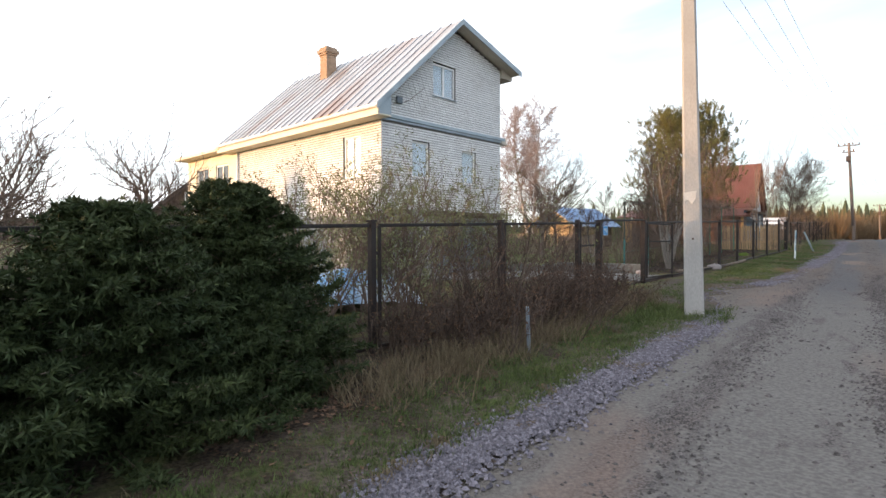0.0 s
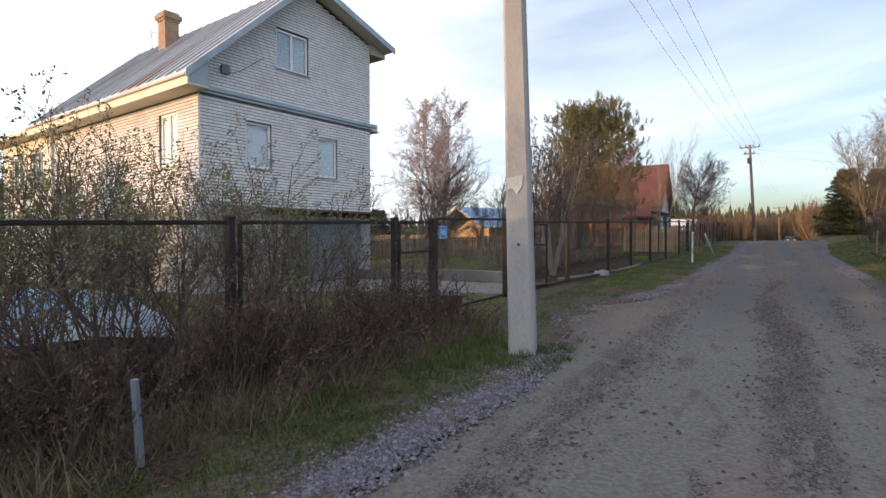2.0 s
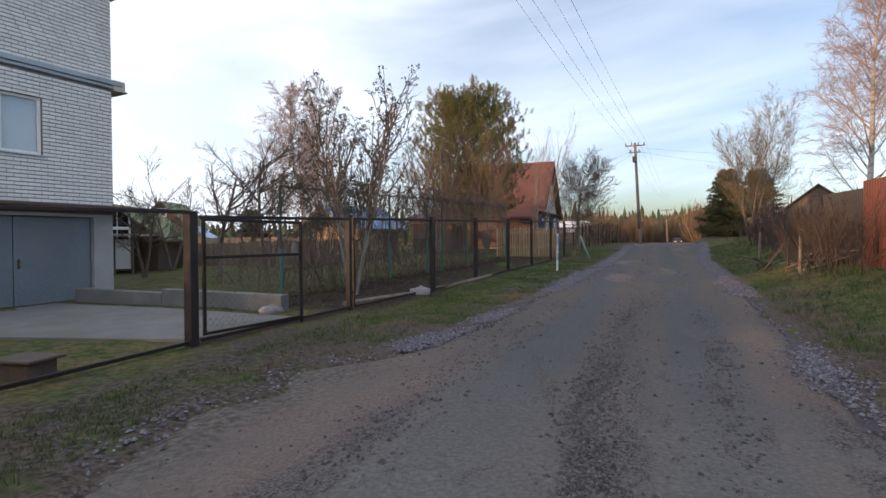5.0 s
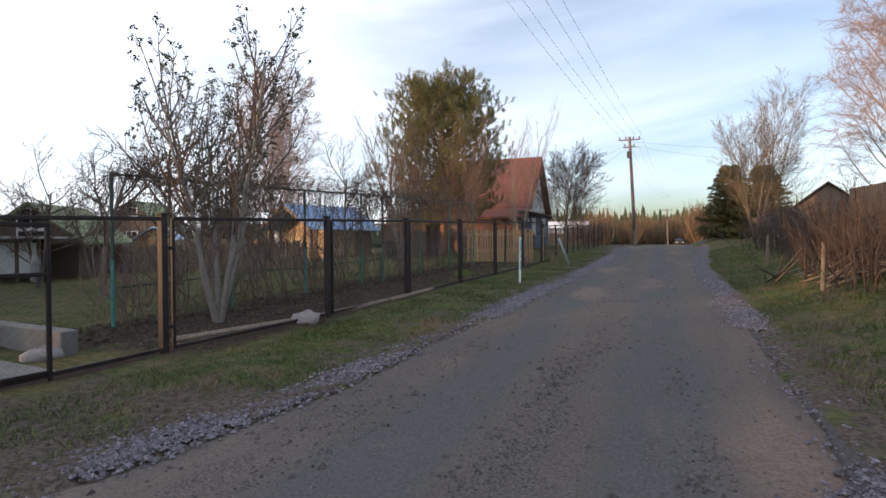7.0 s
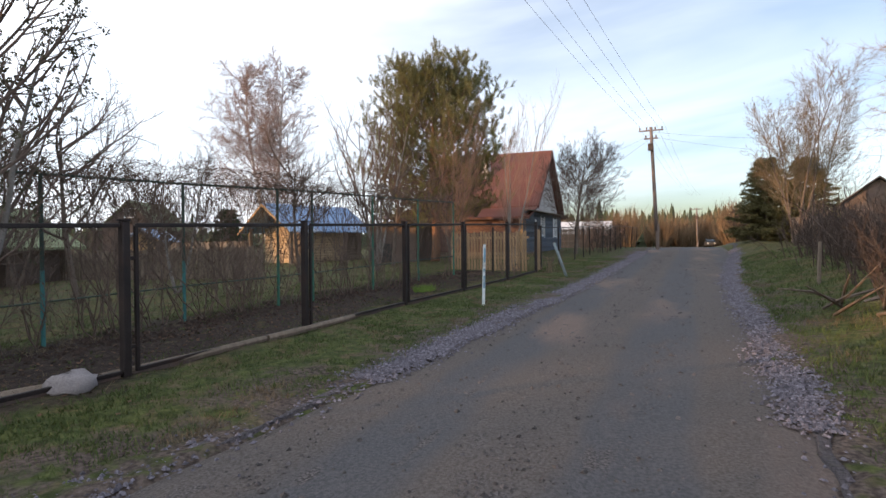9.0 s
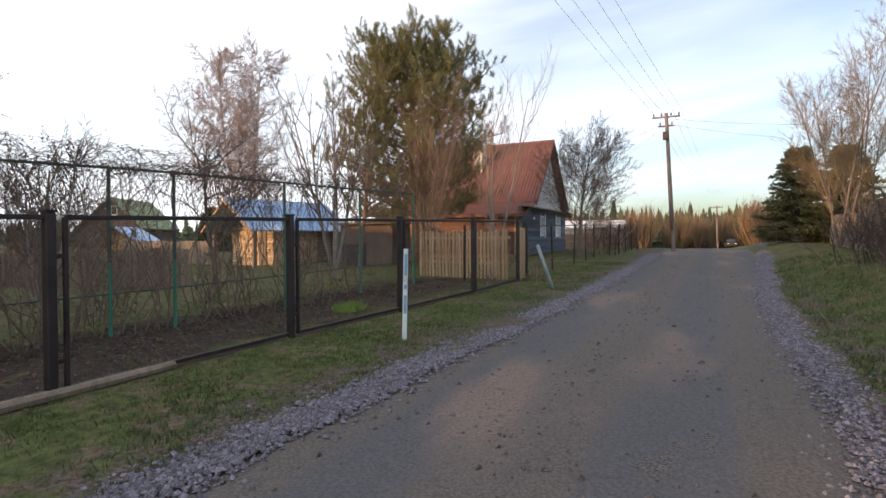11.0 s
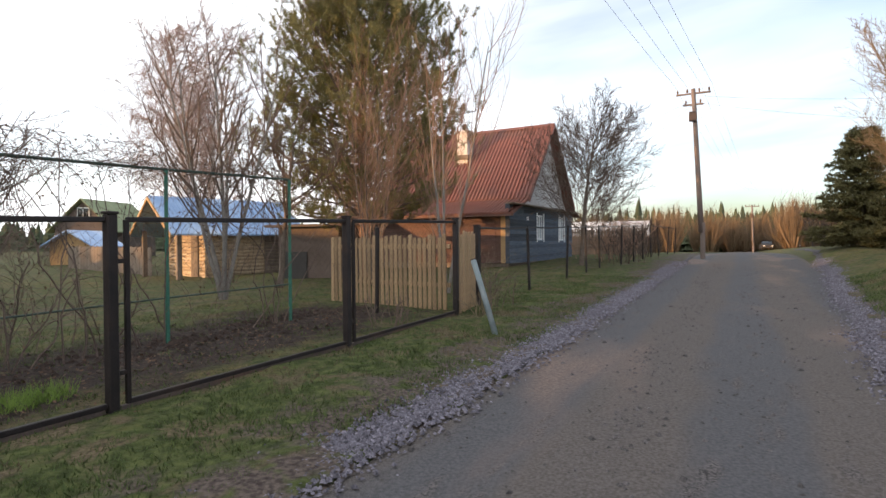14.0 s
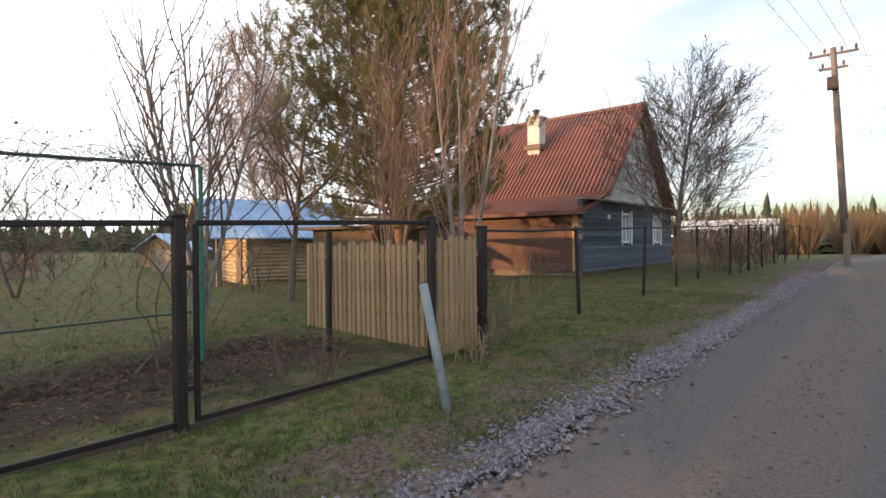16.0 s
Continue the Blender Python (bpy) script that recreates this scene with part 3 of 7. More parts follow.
def build_gravel():
    rng = random.Random(5)
    sides = (("left", 76000, lambda y: road_left(y), -0.30, 0.24), ("right", 40000, lambda y: road_right(y), 0.16, 0.22))
    for nm, count, edge, mid, wide in sides:
        s = Shape()
        for _ in range(count):
            y = -1.5 + 52 * rng.random() ** 1.25
            x = edge(y) + mid + rng.gauss(0, wide * 0.62)
            heap = 0.25 + 1.5 * noise.noise((x * 0.7, y * 0.45, 12 + mid)) + (0.95 if y > 21.5 or y < 9 else 0.05)
            if nm == "left" and 10.8 < y < 15.2:
                heap = -0.1
            if rng.random() > max(heap, 0.06):
                continue
            z = max(gz(x, y), gz(min(x, 2.8), y)) + 0.008
            pebble(s, x, y, z, rng.choice((0.010, 0.014, 0.018, 0.022, 0.028)), rng)
        bed = Shape()
        ys = spread([(-3, 45, 0.15), (45, 70, 0.8)])
        for y in ys:
            e = edge(y)
            thin = min(1.0, max(0.0, (1.0 if y > 21.5 or y < 9 else 0.4) + 0.8 * noise.noise((y * 0.45, 2 + mid, 0)))) * (0.02 if 10.6 < y < 15.6 and nm == "left" else 1)
            w0 = mid - wide * thin * (0.7 + 0.6 * noise.noise((y * 0.9, 3 + mid, 0)))
            w1 = mid + wide * thin * (0.6 + 0.6 * noise.noise((y * 1.1, 5 + mid, 0)))
            for i in range(9):
                x = e + w0 + (w1 - w0) * i / 8
                lift = -0.05 if i in (0, 8) or thin < 0.1 else 0.004 + 0.010 * noise.noise((x * 6, y * 6, 1))
                bed.v.append((x, y, max(gz(x, y), gz(min(x, 2.8), y)) + lift))
        for j in range(len(ys) - 1):
            bed.f.extend((j * 9 + i, j * 9 + i + 1, (j + 1) * 9 + i + 1, (j + 1) * 9 + i) for i in range(8))
        tagged(part("gravel_verge_" + nm, bed, GRAVEL_BED, soft=True), "bed of fine violet-grey crushed stone", "gravel", kind="structure")
        tagged(part("roadside_gravel", s, GRAVEL), "strip of crushed grey-violet granite along the road", "gravel", kind="stuff")
    s = Shape()
    for _ in range(64000):
        y = -1 + 50 * rng.random() ** 1.5
        lo, hi = road_left(y), road_right(y)
        mid = rng.random() < 0.84
        strip = rng.choice((0, 0, 0, 1, 2))
        x = rng.gauss((0.40, -1.0, 1.35)[strip] + 0.10 * math.sin(y * 0.7 + strip), (0.14, 0.16, 0.09)[strip]) if mid else lo + (hi - lo) * rng.random()
        if y > 15 and rng.random() < min(0.9, (y - 15) * 0.14) and mid:
            continue
        if noise.noise((x * 1.6, y * 0.7, 8)) < rng.uniform(-0.7, 0.25) or not lo - 0.3 < x < hi + 0.2:
            continue
        pebble(s, x, y, road_z(x, y) - 0.001, rng.choice((0.008, 0.011, 0.014, 0.018, 0.024) if mid else (0.006, 0.009, 0.014)), rng)
    for _ in range(1700):
        y = -1 + 42 * rng.random() ** 1.2
        x = rng.uniform(road_left(y), road_right(y))
        if noise.noise((x * 0.8, y * 0.5, 15)) > rng.uniform(-0.5, 0.3):
            pebble(s, x, y, road_z(x, y) - 0.002, rng.choice((0.016, 0.02, 0.026, 0.034)), rng)
    tagged(part("loose_road_stones", s, ROAD_STONE), "loose pebbles scattered on the packed road", "gravel", kind="stuff")


build_gravel()


# ---- trees and shrubs ----
def grow(shape, p, d, length, radius, level, spec, rng, tips):
    """One branch with its side branches; ends are kept in tips."""
    if level == spec["levels"] - 1 and level > 1:
        lift, wig = spec["up"][level] * 1.6, spec["wiggle"][level] * 1.3
        way = d.normalized()
        mid = p + way * (length * 0.5)
        way = (way + Vector((rng.gauss(0, wig), rng.gauss(0, wig), rng.gauss(lift, wig)))).normalized()
        end = mid + way * (length * 0.5)
        shape[-1].twig(p, mid, end, radius)
        tips.append((end, way, level))
        return
    steps = spec["steps"][level]
    pts, rad = [p.copy()], [radius]
    taper = spec["taper"][level]
    q, way = p.copy(), d.normalized()
    for i in range(steps):
        way = (way + Vector((rng.gauss(0, 1), rng.gauss(0, 1), rng.gauss(0, 1))) * spec["wiggle"][level] + Vector((0, 0, spec["up"][level]))).normalized()
        q = q + way * (length / steps)
        pts.append(q.copy())
        rad.append(radius * (1 - (1 - taper) * (i + 1) / steps))
    shape[min(level, len(shape) - 1)].tube(pts, rad, (7, 5, 3, 3, 3)[level] if level < 5 else 3, cap=False)
    tips.append((pts[-1], way, level))
    if level + 1 >= spec["levels"]:
        return
    count = spec["kids"][level]
    lo = spec["from"][level]
    for k in range(count):
        s = lo + (0.98 - lo) * (k + rng.random()) / count
        i = min(int(s * steps), steps - 1)
        base = pts[i].lerp(pts[i + 1], s * steps - i)
        along = (pts[i + 1] - pts[i]).normalized()
        side = along.cross(Vector((rng.gauss(0, 1), rng.gauss(0, 1), rng.gauss(0, 1)))).normalized()
        ang = radians(spec["angle"][level] * rng.uniform(0.75, 1.25))
        way2 = along * math.cos(ang) + side * math.sin(ang)
        shrink = spec["ratio"][level] * (1 - spec["cone"][level] * (s - lo) / (1 - lo)) * rng.uniform(0.7, 1.2)
        r2 = max(spec["thin"], min(rad[i] * 0.75, radius * spec["girth"][level] * rng.uniform(0.7, 1.1)))
        grow(shape, base, way2, length * shrink, r2, level + 1, spec, rng, tips)


def tree(name, label, x, y, height, spec, seed, bark, twig, lean=(0, 0), stems=1, radius=0.12, leaf=None, sink=0.03, splay=None):
    rng = random.Random(seed)
    ob = thing(name, label, "tree", foot(x, y, 0, sink))
    trunk, crown, tips = Shape(), Shape(), []
    for k in range(stems):
        a = 2 * math.pi * k / stems + rng.random()
        out = 0.0 if stems == 1 else splay if splay is not None else spec.get("splay", 0.18)
        d = Vector((lean[0] + out * math.cos(a), lean[1] + out * math.sin(a), 1))
        base = Vector((0.0 if stems == 1 else 0.7 * radius * math.cos(a), 0.0 if stems == 1 else 0.7 * radius * math.sin(a), 0))
        grow((trunk, crown), base, d, height * (1 if k == 0 else rng.uniform(0.75, 1)), radius, 0, spec, rng, tips)
    part("trunk", trunk, bark, ob, soft=True)
    part("crown", crown, twig, ob)
    if leaf:
        s = Shape()
        mat, size, share, per = leaf
        for p, d, lev in tips:
            if lev < spec["levels"] - 1 and rng.random() > 0.4 or rng.random() > share:
                continue
            for _ in range(per):
                o = p + Vector((rng.gauss(0, 1), rng.gauss(0, 1), rng.gauss(0, 1))) * size * 0.8
                a = Vector((rng.gauss(0, 1), rng.gauss(0, 1), rng.gauss(0, 1))).normalized() * size * rng.uniform(0.6, 1.2)
                b = a.cross(Vector((rng.gauss(0, 1), rng.gauss(0, 1), rng.gauss(0, 1)))).normalized() * size * 0.45
                s.add([tuple(o - a), tuple(o + b), tuple(o + a), tuple(o - b)], [(0, 1, 2, 3)])
        part("foliage", s, mat, ob)
    return ob


BIRCH = dict(levels=4, steps=(12, 6, 4, 3), wiggle=(0.03, 0.07, 0.12, 0.16), up=(0.05, 0.065, -0.01, -0.20), kids=(46, 15, 15, 0), **{"from": (0.14, 0.15, 0.1)},
             angle=(52, 44, 44), ratio=(0.40, 0.40, 0.50), cone=(0.66, 0.35, 0.3), taper=(0.12, 0.2, 0.4, 0.5), girth=(0.20, 0.28, 0.5), thin=0.0085)
BARE = dict(levels=4, steps=(9, 6, 4, 3), wiggle=(0.05, 0.08, 0.12, 0.15), up=(0.05, 0.09, 0.06, 0.05), kids=(20, 11, 9, 0), **{"from": (0.18, 0.18, 0.12)},
            angle=(38, 38, 42), ratio=(0.44, 0.42, 0.42), cone=(0.55, 0.3, 0.3), taper=(0.2, 0.22, 0.4, 0.5), girth=(0.24, 0.28, 0.5), thin=0.0045, splay=0.26)
ROWAN = dict(levels=3, steps=(9, 7, 4), wiggle=(0.05, 0.07, 0.10), up=(0.06, 0.16, 0.12), kids=(13, 8, 0), **{"from": (0.24, 0.22)},
             angle=(42, 40), ratio=(0.44, 0.32), cone=(0.42, 0.3), taper=(0.25, 0.34, 0.6), girth=(0.42, 0.55), thin=0.0065, splay=0.26)
SHOOTS = dict(levels=3, steps=(8, 6, 4), wiggle=(0.03, 0.05, 0.07), up=(0.03, 0.20, 0.14), kids=(14, 12, 0), **{"from": (0.14, 0.12)},
              angle=(34, 26), ratio=(0.52, 0.42), cone=(0.35, 0.2), taper=(0.22, 0.25, 0.5), girth=(0.26, 0.40), thin=0.0036, splay=0.22)
ROUND = dict(levels=4, steps=(8, 7, 4, 3), wiggle=(0.03, 0.06, 0.11, 0.14), up=(0.04, 0.07, 0.05, 0.04), kids=(42, 20, 14, 0), **{"from": (0.14, 0.16, 0.12)},
             angle=(50, 36, 40), ratio=(0.76, 0.36, 0.42), cone=(0.46, 0.3, 0.3), taper=(0.2, 0.2, 0.4, 0.5), girth=(0.17, 0.28, 0.5), thin=0.0055)
WEEPING = dict(levels=4, steps=(12, 7, 5, 4), wiggle=(0.03, 0.06, 0.11, 0.14), up=(0.05, 0.07, -0.05, -0.26), kids=(48, 16, 17, 0), **{"from": (0.14, 0.15, 0.1)},
               angle=(48, 44, 42), ratio=(0.35, 0.42, 0.60), cone=(0.58, 0.35, 0.3), taper=(0.12, 0.2, 0.4, 0.5), girth=(0.24, 0.28, 0.45), thin=0.0050)
APPLE = dict(levels=4, steps=(6, 6, 5, 3), wiggle=(0.07, 0.14, 0.18, 0.16), up=(0.03, 0.08, 0.08, 0.08), kids=(11, 11, 9, 0), **{"from": (0.30, 0.2, 0.15)},
             angle=(54, 46, 46), ratio=(0.66, 0.45, 0.42), cone=(0.3, 0.3, 0.3), taper=(0.35, 0.25, 0.4, 0.6), girth=(0.45, 0.42, 0.5), thin=0.0045)


def needle_clump(s, p, d, size, count, rng, width=0.10):
    for _ in range(count):
        w = (d * 0.8 + Vector((rng.gauss(0, 1), rng.gauss(0, 1), rng.gauss(0, 1))) * 0.75).normalized()
        side = w.cross(Vector((rng.gauss(0, 1), rng.gauss(0, 1), rng.gauss(0, 1)))).normalized() * size * width
        a = p + w * size * rng.uniform(0.7, 1.2)
        s.v.extend((tuple(p - side), tuple(p + side), tuple(a)))
        k = len(s.v)
        s.f.append((k - 3, k - 2, k - 1))


def pine_tree(x, y, height, width, seed):
    rng = random.Random(seed)
    ob = thing("pine_tree", "tall dense pine with green needles and reddish trunk", "tree", foot(x, y, 0, 0.05))
    trunk, limbs, leaf = Shape(), Shape(), Shape()
    trunk.tube([(0.12 * math.sin(i), 0.1 * math.cos(i * 1.3), height * i / 9) for i in range(10)], [0.21 * (1 - 0.85 * i / 9) + 0.02 for i in range(10)], 8)
    n = 190
    for k in range(n):
        s = 0.20 + 0.79 * k / n
        z = height * s
        full = 0.80 + 0.34 * math.sin(math.pi * (s - 0.2) / 0.62) if s < 0.51 else 1.14 * math.sqrt(max(0.03, 1 - ((s - 0.51) / 0.52) ** 2))
        reach = width * full * 0.88 * rng.uniform(0.62, 1.06)
        a = k * 2.39996 + rng.uniform(-0.3, 0.3)
        d = Vector((math.cos(a), math.sin(a), 0.02 + 0.7 * (s - 0.25)))
        pts = [Vector((0, 0, z))]
        for i in range(6):
            d = (d + Vector((rng.gauss(0, 0.10), rng.gauss(0, 0.10), 0.07 + rng.gauss(0, 0.06)))).normalized()
            pts.append(pts[-1] + d * reach / 6)
        limbs.tube(pts, [0.045 * (1 - i / 7.5) * (1.25 - s) + 0.006 for i in range(7)], 4, cap=False)
        for i in range(2, 7):
            for _ in range((0, 0, 1, 3, 4, 5, 6)[i] if s < 0.42 else (0, 0, 2, 4, 5, 5, 6)[i]):
                o = Vector((rng.gauss(0, 1), rng.gauss(0, 1), rng.gauss(0, 0.6) + 0.55))
                e = pts[i] + o * 0.24
                limbs.twig(pts[i], pts[i].lerp(e, 0.5), e, 0.009)
                up = (o.normalized() * 0.7 + Vector((0, 0, 0.75))).normalized()
                for j in range(4):
                    needle_clump(leaf, e + up * (0.09 * j - 0.06), up, 0.18, 21, rng, 0.036)
    part("trunk", trunk, PINE_BARK, ob, soft=True)
    part("crown", limbs, BARK, ob)
    part("foliage", leaf, PINE_LEAF, ob)
    return ob


def spruce_tree(name, label, x, y, height, width, seed, rings, fine, leaf_mat=None, low=0.02):
    """A spruce with drooping boughs to the ground."""
    rng = random.Random(seed)
    ob = thing(name, label, "tree", foot(x, y, 0, 0.05))
    trunk, limbs, leaf = Shape(), Shape(), Shape()
    trunk.tube([(0, 0, height * i / 6) for i in range(7)], [0.016 * height * (1 - i / 6.3) + 0.012 for i in range(7)], 7)
    for k in range(rings):
        s = low + (0.97 - low) * (k + rng.random()) / rings
        reach = width * (1 - s) ** 0.72 * rng.uniform(0.72, 1.12) + 0.06
        a = k * 2.39996 + rng.uniform(-0.5, 0.5)
        d = Vector((math.cos(a), math.sin(a), 0.22 - 0.3 * (1 - s)))
        pts = [Vector((0, 0, height * s))]
        steps = max(4, int(reach / fine))
        for i in range(steps):
            d = (d + Vector((rng.gauss(0, 0.05), rng.gauss(0, 0.05), rng.gauss(0, 0.05) + 0.02))).normalized()
            pts.append(pts[-1] + d * reach / steps)
        limbs.tube(pts, [0.016 * (1 - i / (steps + 1)) + 0.003 for i in range(steps + 1)], 3, cap=False)
        across = d.cross(Vector((0, 0, 1))).normalized()
        for i in range(1, steps + 1):
            for sg in (-1, 1):
                ln = fine * 2.3 * (1.15 - 0.55 * i / steps)
                w = (d * 0.8 + across * sg * 0.9 + Vector((rng.gauss(0, 0.22), rng.gauss(0, 0.22), rng.gauss(-0.1, 0.22)))).normalized()
                for j in range(4):
                    needle_clump(leaf, pts[i] + w * ln * (0.15 + 0.25 * j), w, fine * 0.85, 7, rng, 0.14)
            needle_clump(leaf, pts[i], d, fine * 0.9, 6, rng, 0.14)
    part("trunk", trunk, BARK, ob)
    part("crown", limbs, BARK, ob)
    part("foliage", leaf, leaf_mat or SPRUCE_LEAF, ob)
    return ob


def bare_shrub(name, label, x, y, height, width, stems, seed, mat, leaf=None, kids=7, thin=0.0035, depth=None, up=0.10):
    """A clump of thin upright stems with side twigs."""
    rng = random.Random(seed)
    depth = depth or width
    ob = thing(name, label, "shrub", foot(x, y, 0, 0.03))
    s, tips = Shape(), []
    spec = dict(levels=3, steps=(6, 4, 3), wiggle=(0.16, 0.24, 0.26), up=(up * 0.6, 0.06, 0.03), kids=(kids, 3, 0), **{"from": (0.2, 0.2)}, angle=(34, 38),
                ratio=(0.36, 0.4), cone=(0.3, 0.3), taper=(0.35, 0.4, 0.5), girth=(0.55, 0.6), thin=thin)
    for k in range(stems):
        px, py = rng.gauss(0, 0.30) * width, rng.gauss(0, 0.30) * depth
        d = Vector((px * 0.5 / max(width, 0.3) + rng.gauss(0, 0.14), py * 0.5 / max(depth, 0.3) + rng.gauss(0, 0.14), 1))
        grow((s,), Vector((px, py, 0)), d, height * rng.uniform(0.55, 1.05), rng.uniform(0.005, 0.011) * (1 + height * 0.25), 0, spec, rng, tips)
    part("branchwork", s, mat, ob)
    if leaf:
        q = Shape()
        lm, size, share, per = leaf
        for p, d, lev in tips:
            if rng.random() > share:
                continue
            for _ in range(per):
                o = p + Vector((rng.gauss(0, 1), rng.gauss(0, 1), rng.gauss(0, 1))) * size * 1.3
                a = Vector((rng.gauss(0, 1), rng.gauss(0, 1), rng.gauss(0, 1))).normalized() * size
                b = a.cross(Vector((rng.gauss(0, 1), rng.gauss(0, 1), rng.gauss(0, 1)))).normalized() * size * 0.5
                q.add([tuple(o - a), tuple(o + b), tuple(o + a), tuple(o - b)], [(0, 1, 2, 3)])
        part("foliage", q, lm, ob)
    return ob


# ---- brick house with garage ----
HOUSE = Matrix.Translation((-12.29, 12.82, 0)) @ Matrix.Rotation(radians(84.07), 4, "Z")   # x along the front, y into the house
COURSE, BRICK_L = 0.085, 0.262


def window_unit(parent, x0, x1, z0, z1, face_y, split=True, glass=None, deep=0.07, sill=True, facing=None, frame_mat=None):
    """A framed window in a wall that faces -y; facing turns it onto another wall."""
    m = facing if facing is not None else Matrix.Identity(4)
    w = thing("window", "", "", m)
    w.parent = parent
    for k in ("label", "category"):
        if k in w:
            del w[k]
    t = 0.07
    y0, y1 = face_y + deep, face_y + deep + 0.07
    fr = Shape()
    fr.box(x0, y0, z0, x1, y1, z0 + t, 0.006).box(x0, y0, z1 - t, x1, y1, z1, 0.006)
    fr.box(x0, y0, z0 + t, x0 + t, y1, z1 - t, 0.006).box(x1 - t, y0, z0 + t, x1, y1, z1 - t, 0.006)
    cuts = [x0 + t, x1 - t]
    if split:
        c = (x0 + x1) / 2
        fr.box(c - 0.045, y0, z0 + t, c + 0.045, y1, z1 - t, 0.006)
        cuts = [x0 + t, c - 0.045, c + 0.045, x1 - t]
    part("frame", fr, frame_mat or WHITE_FRAME, w, "white window frame")
    for i in range(0, len(cuts), 2):
        part("pane", Shape().box(cuts[i], y0 + 0.03, z0 + t, cuts[i + 1], y0 + 0.045, z1 - t), glass or GLASS, w)
    part("curtain", Shape().box(x0 + 0.02, y1 + 0.012, z0 + 0.02, x1 - 0.02, y1 + 0.03, z1 - 0.02), CURTAIN, w, "pale curtain behind the glass")
    if sill:
        part("sill", Shape().box(x0 - 0.05, face_y - 0.05, z0 - 0.035, x1 + 0.05, y0, z0 - 0.003, 0.006), TRIM_BLUE, w)
    return w


def wall_blocks(shape, x0, x1, z0, z1, y0, y1, holes):
    """A wall with rectangular openings right through it."""
    zs = sorted({z0, z1, *[h[2] for h in holes], *[h[3] for h in holes]})
    for a, b in zip(zs, zs[1:]):
        cuts = sorted((h[0], h[1]) for h in holes if h[2] <= a and h[3] >= b)
        x = x0
        for c, d in cuts:
            if c > x:
                shape.box(x, y0, a, c, y1, b)
            x = d
        if x < x1:
            shape.box(x, y0, a, x1, y1, b)


def lay_bricks(x0, x1, z0, z1, holes, top):
    """Where the bricks of a running bond lie: (x, z, length)."""
    out, row, z = [], 0, z0
    while z + COURSE <= z1 + 0.001:
        spans, x = [], x0
        for h in sorted(h for h in holes if h[2] < z + COURSE * 0.6 and h[3] > z + COURSE * 0.4):
            spans.append((x, h[0]))
            x = h[1]
        spans.append((x, x1))
        for a, b in spans:
            a, b = max(a, top(z)[0]), min(b, top(z)[1])
            x = a - (BRICK_L / 2 if row % 2 else 0)
            while x < b - 0.02:
                c, d = max(x, a), min(x + BRICK_L, b)
                if d - c > 0.04:
                    out.append((c, z, d - c))
                x += BRICK_L
        row, z = row + 1, z + COURSE
    return out


def roof_height(x):
    """Underside of the uneven gable roof over the front."""
    return 5.55 + (x + 0.5) * 0.924 if x < 3.45 else 9.2 - (x - 3.45) * 0.312


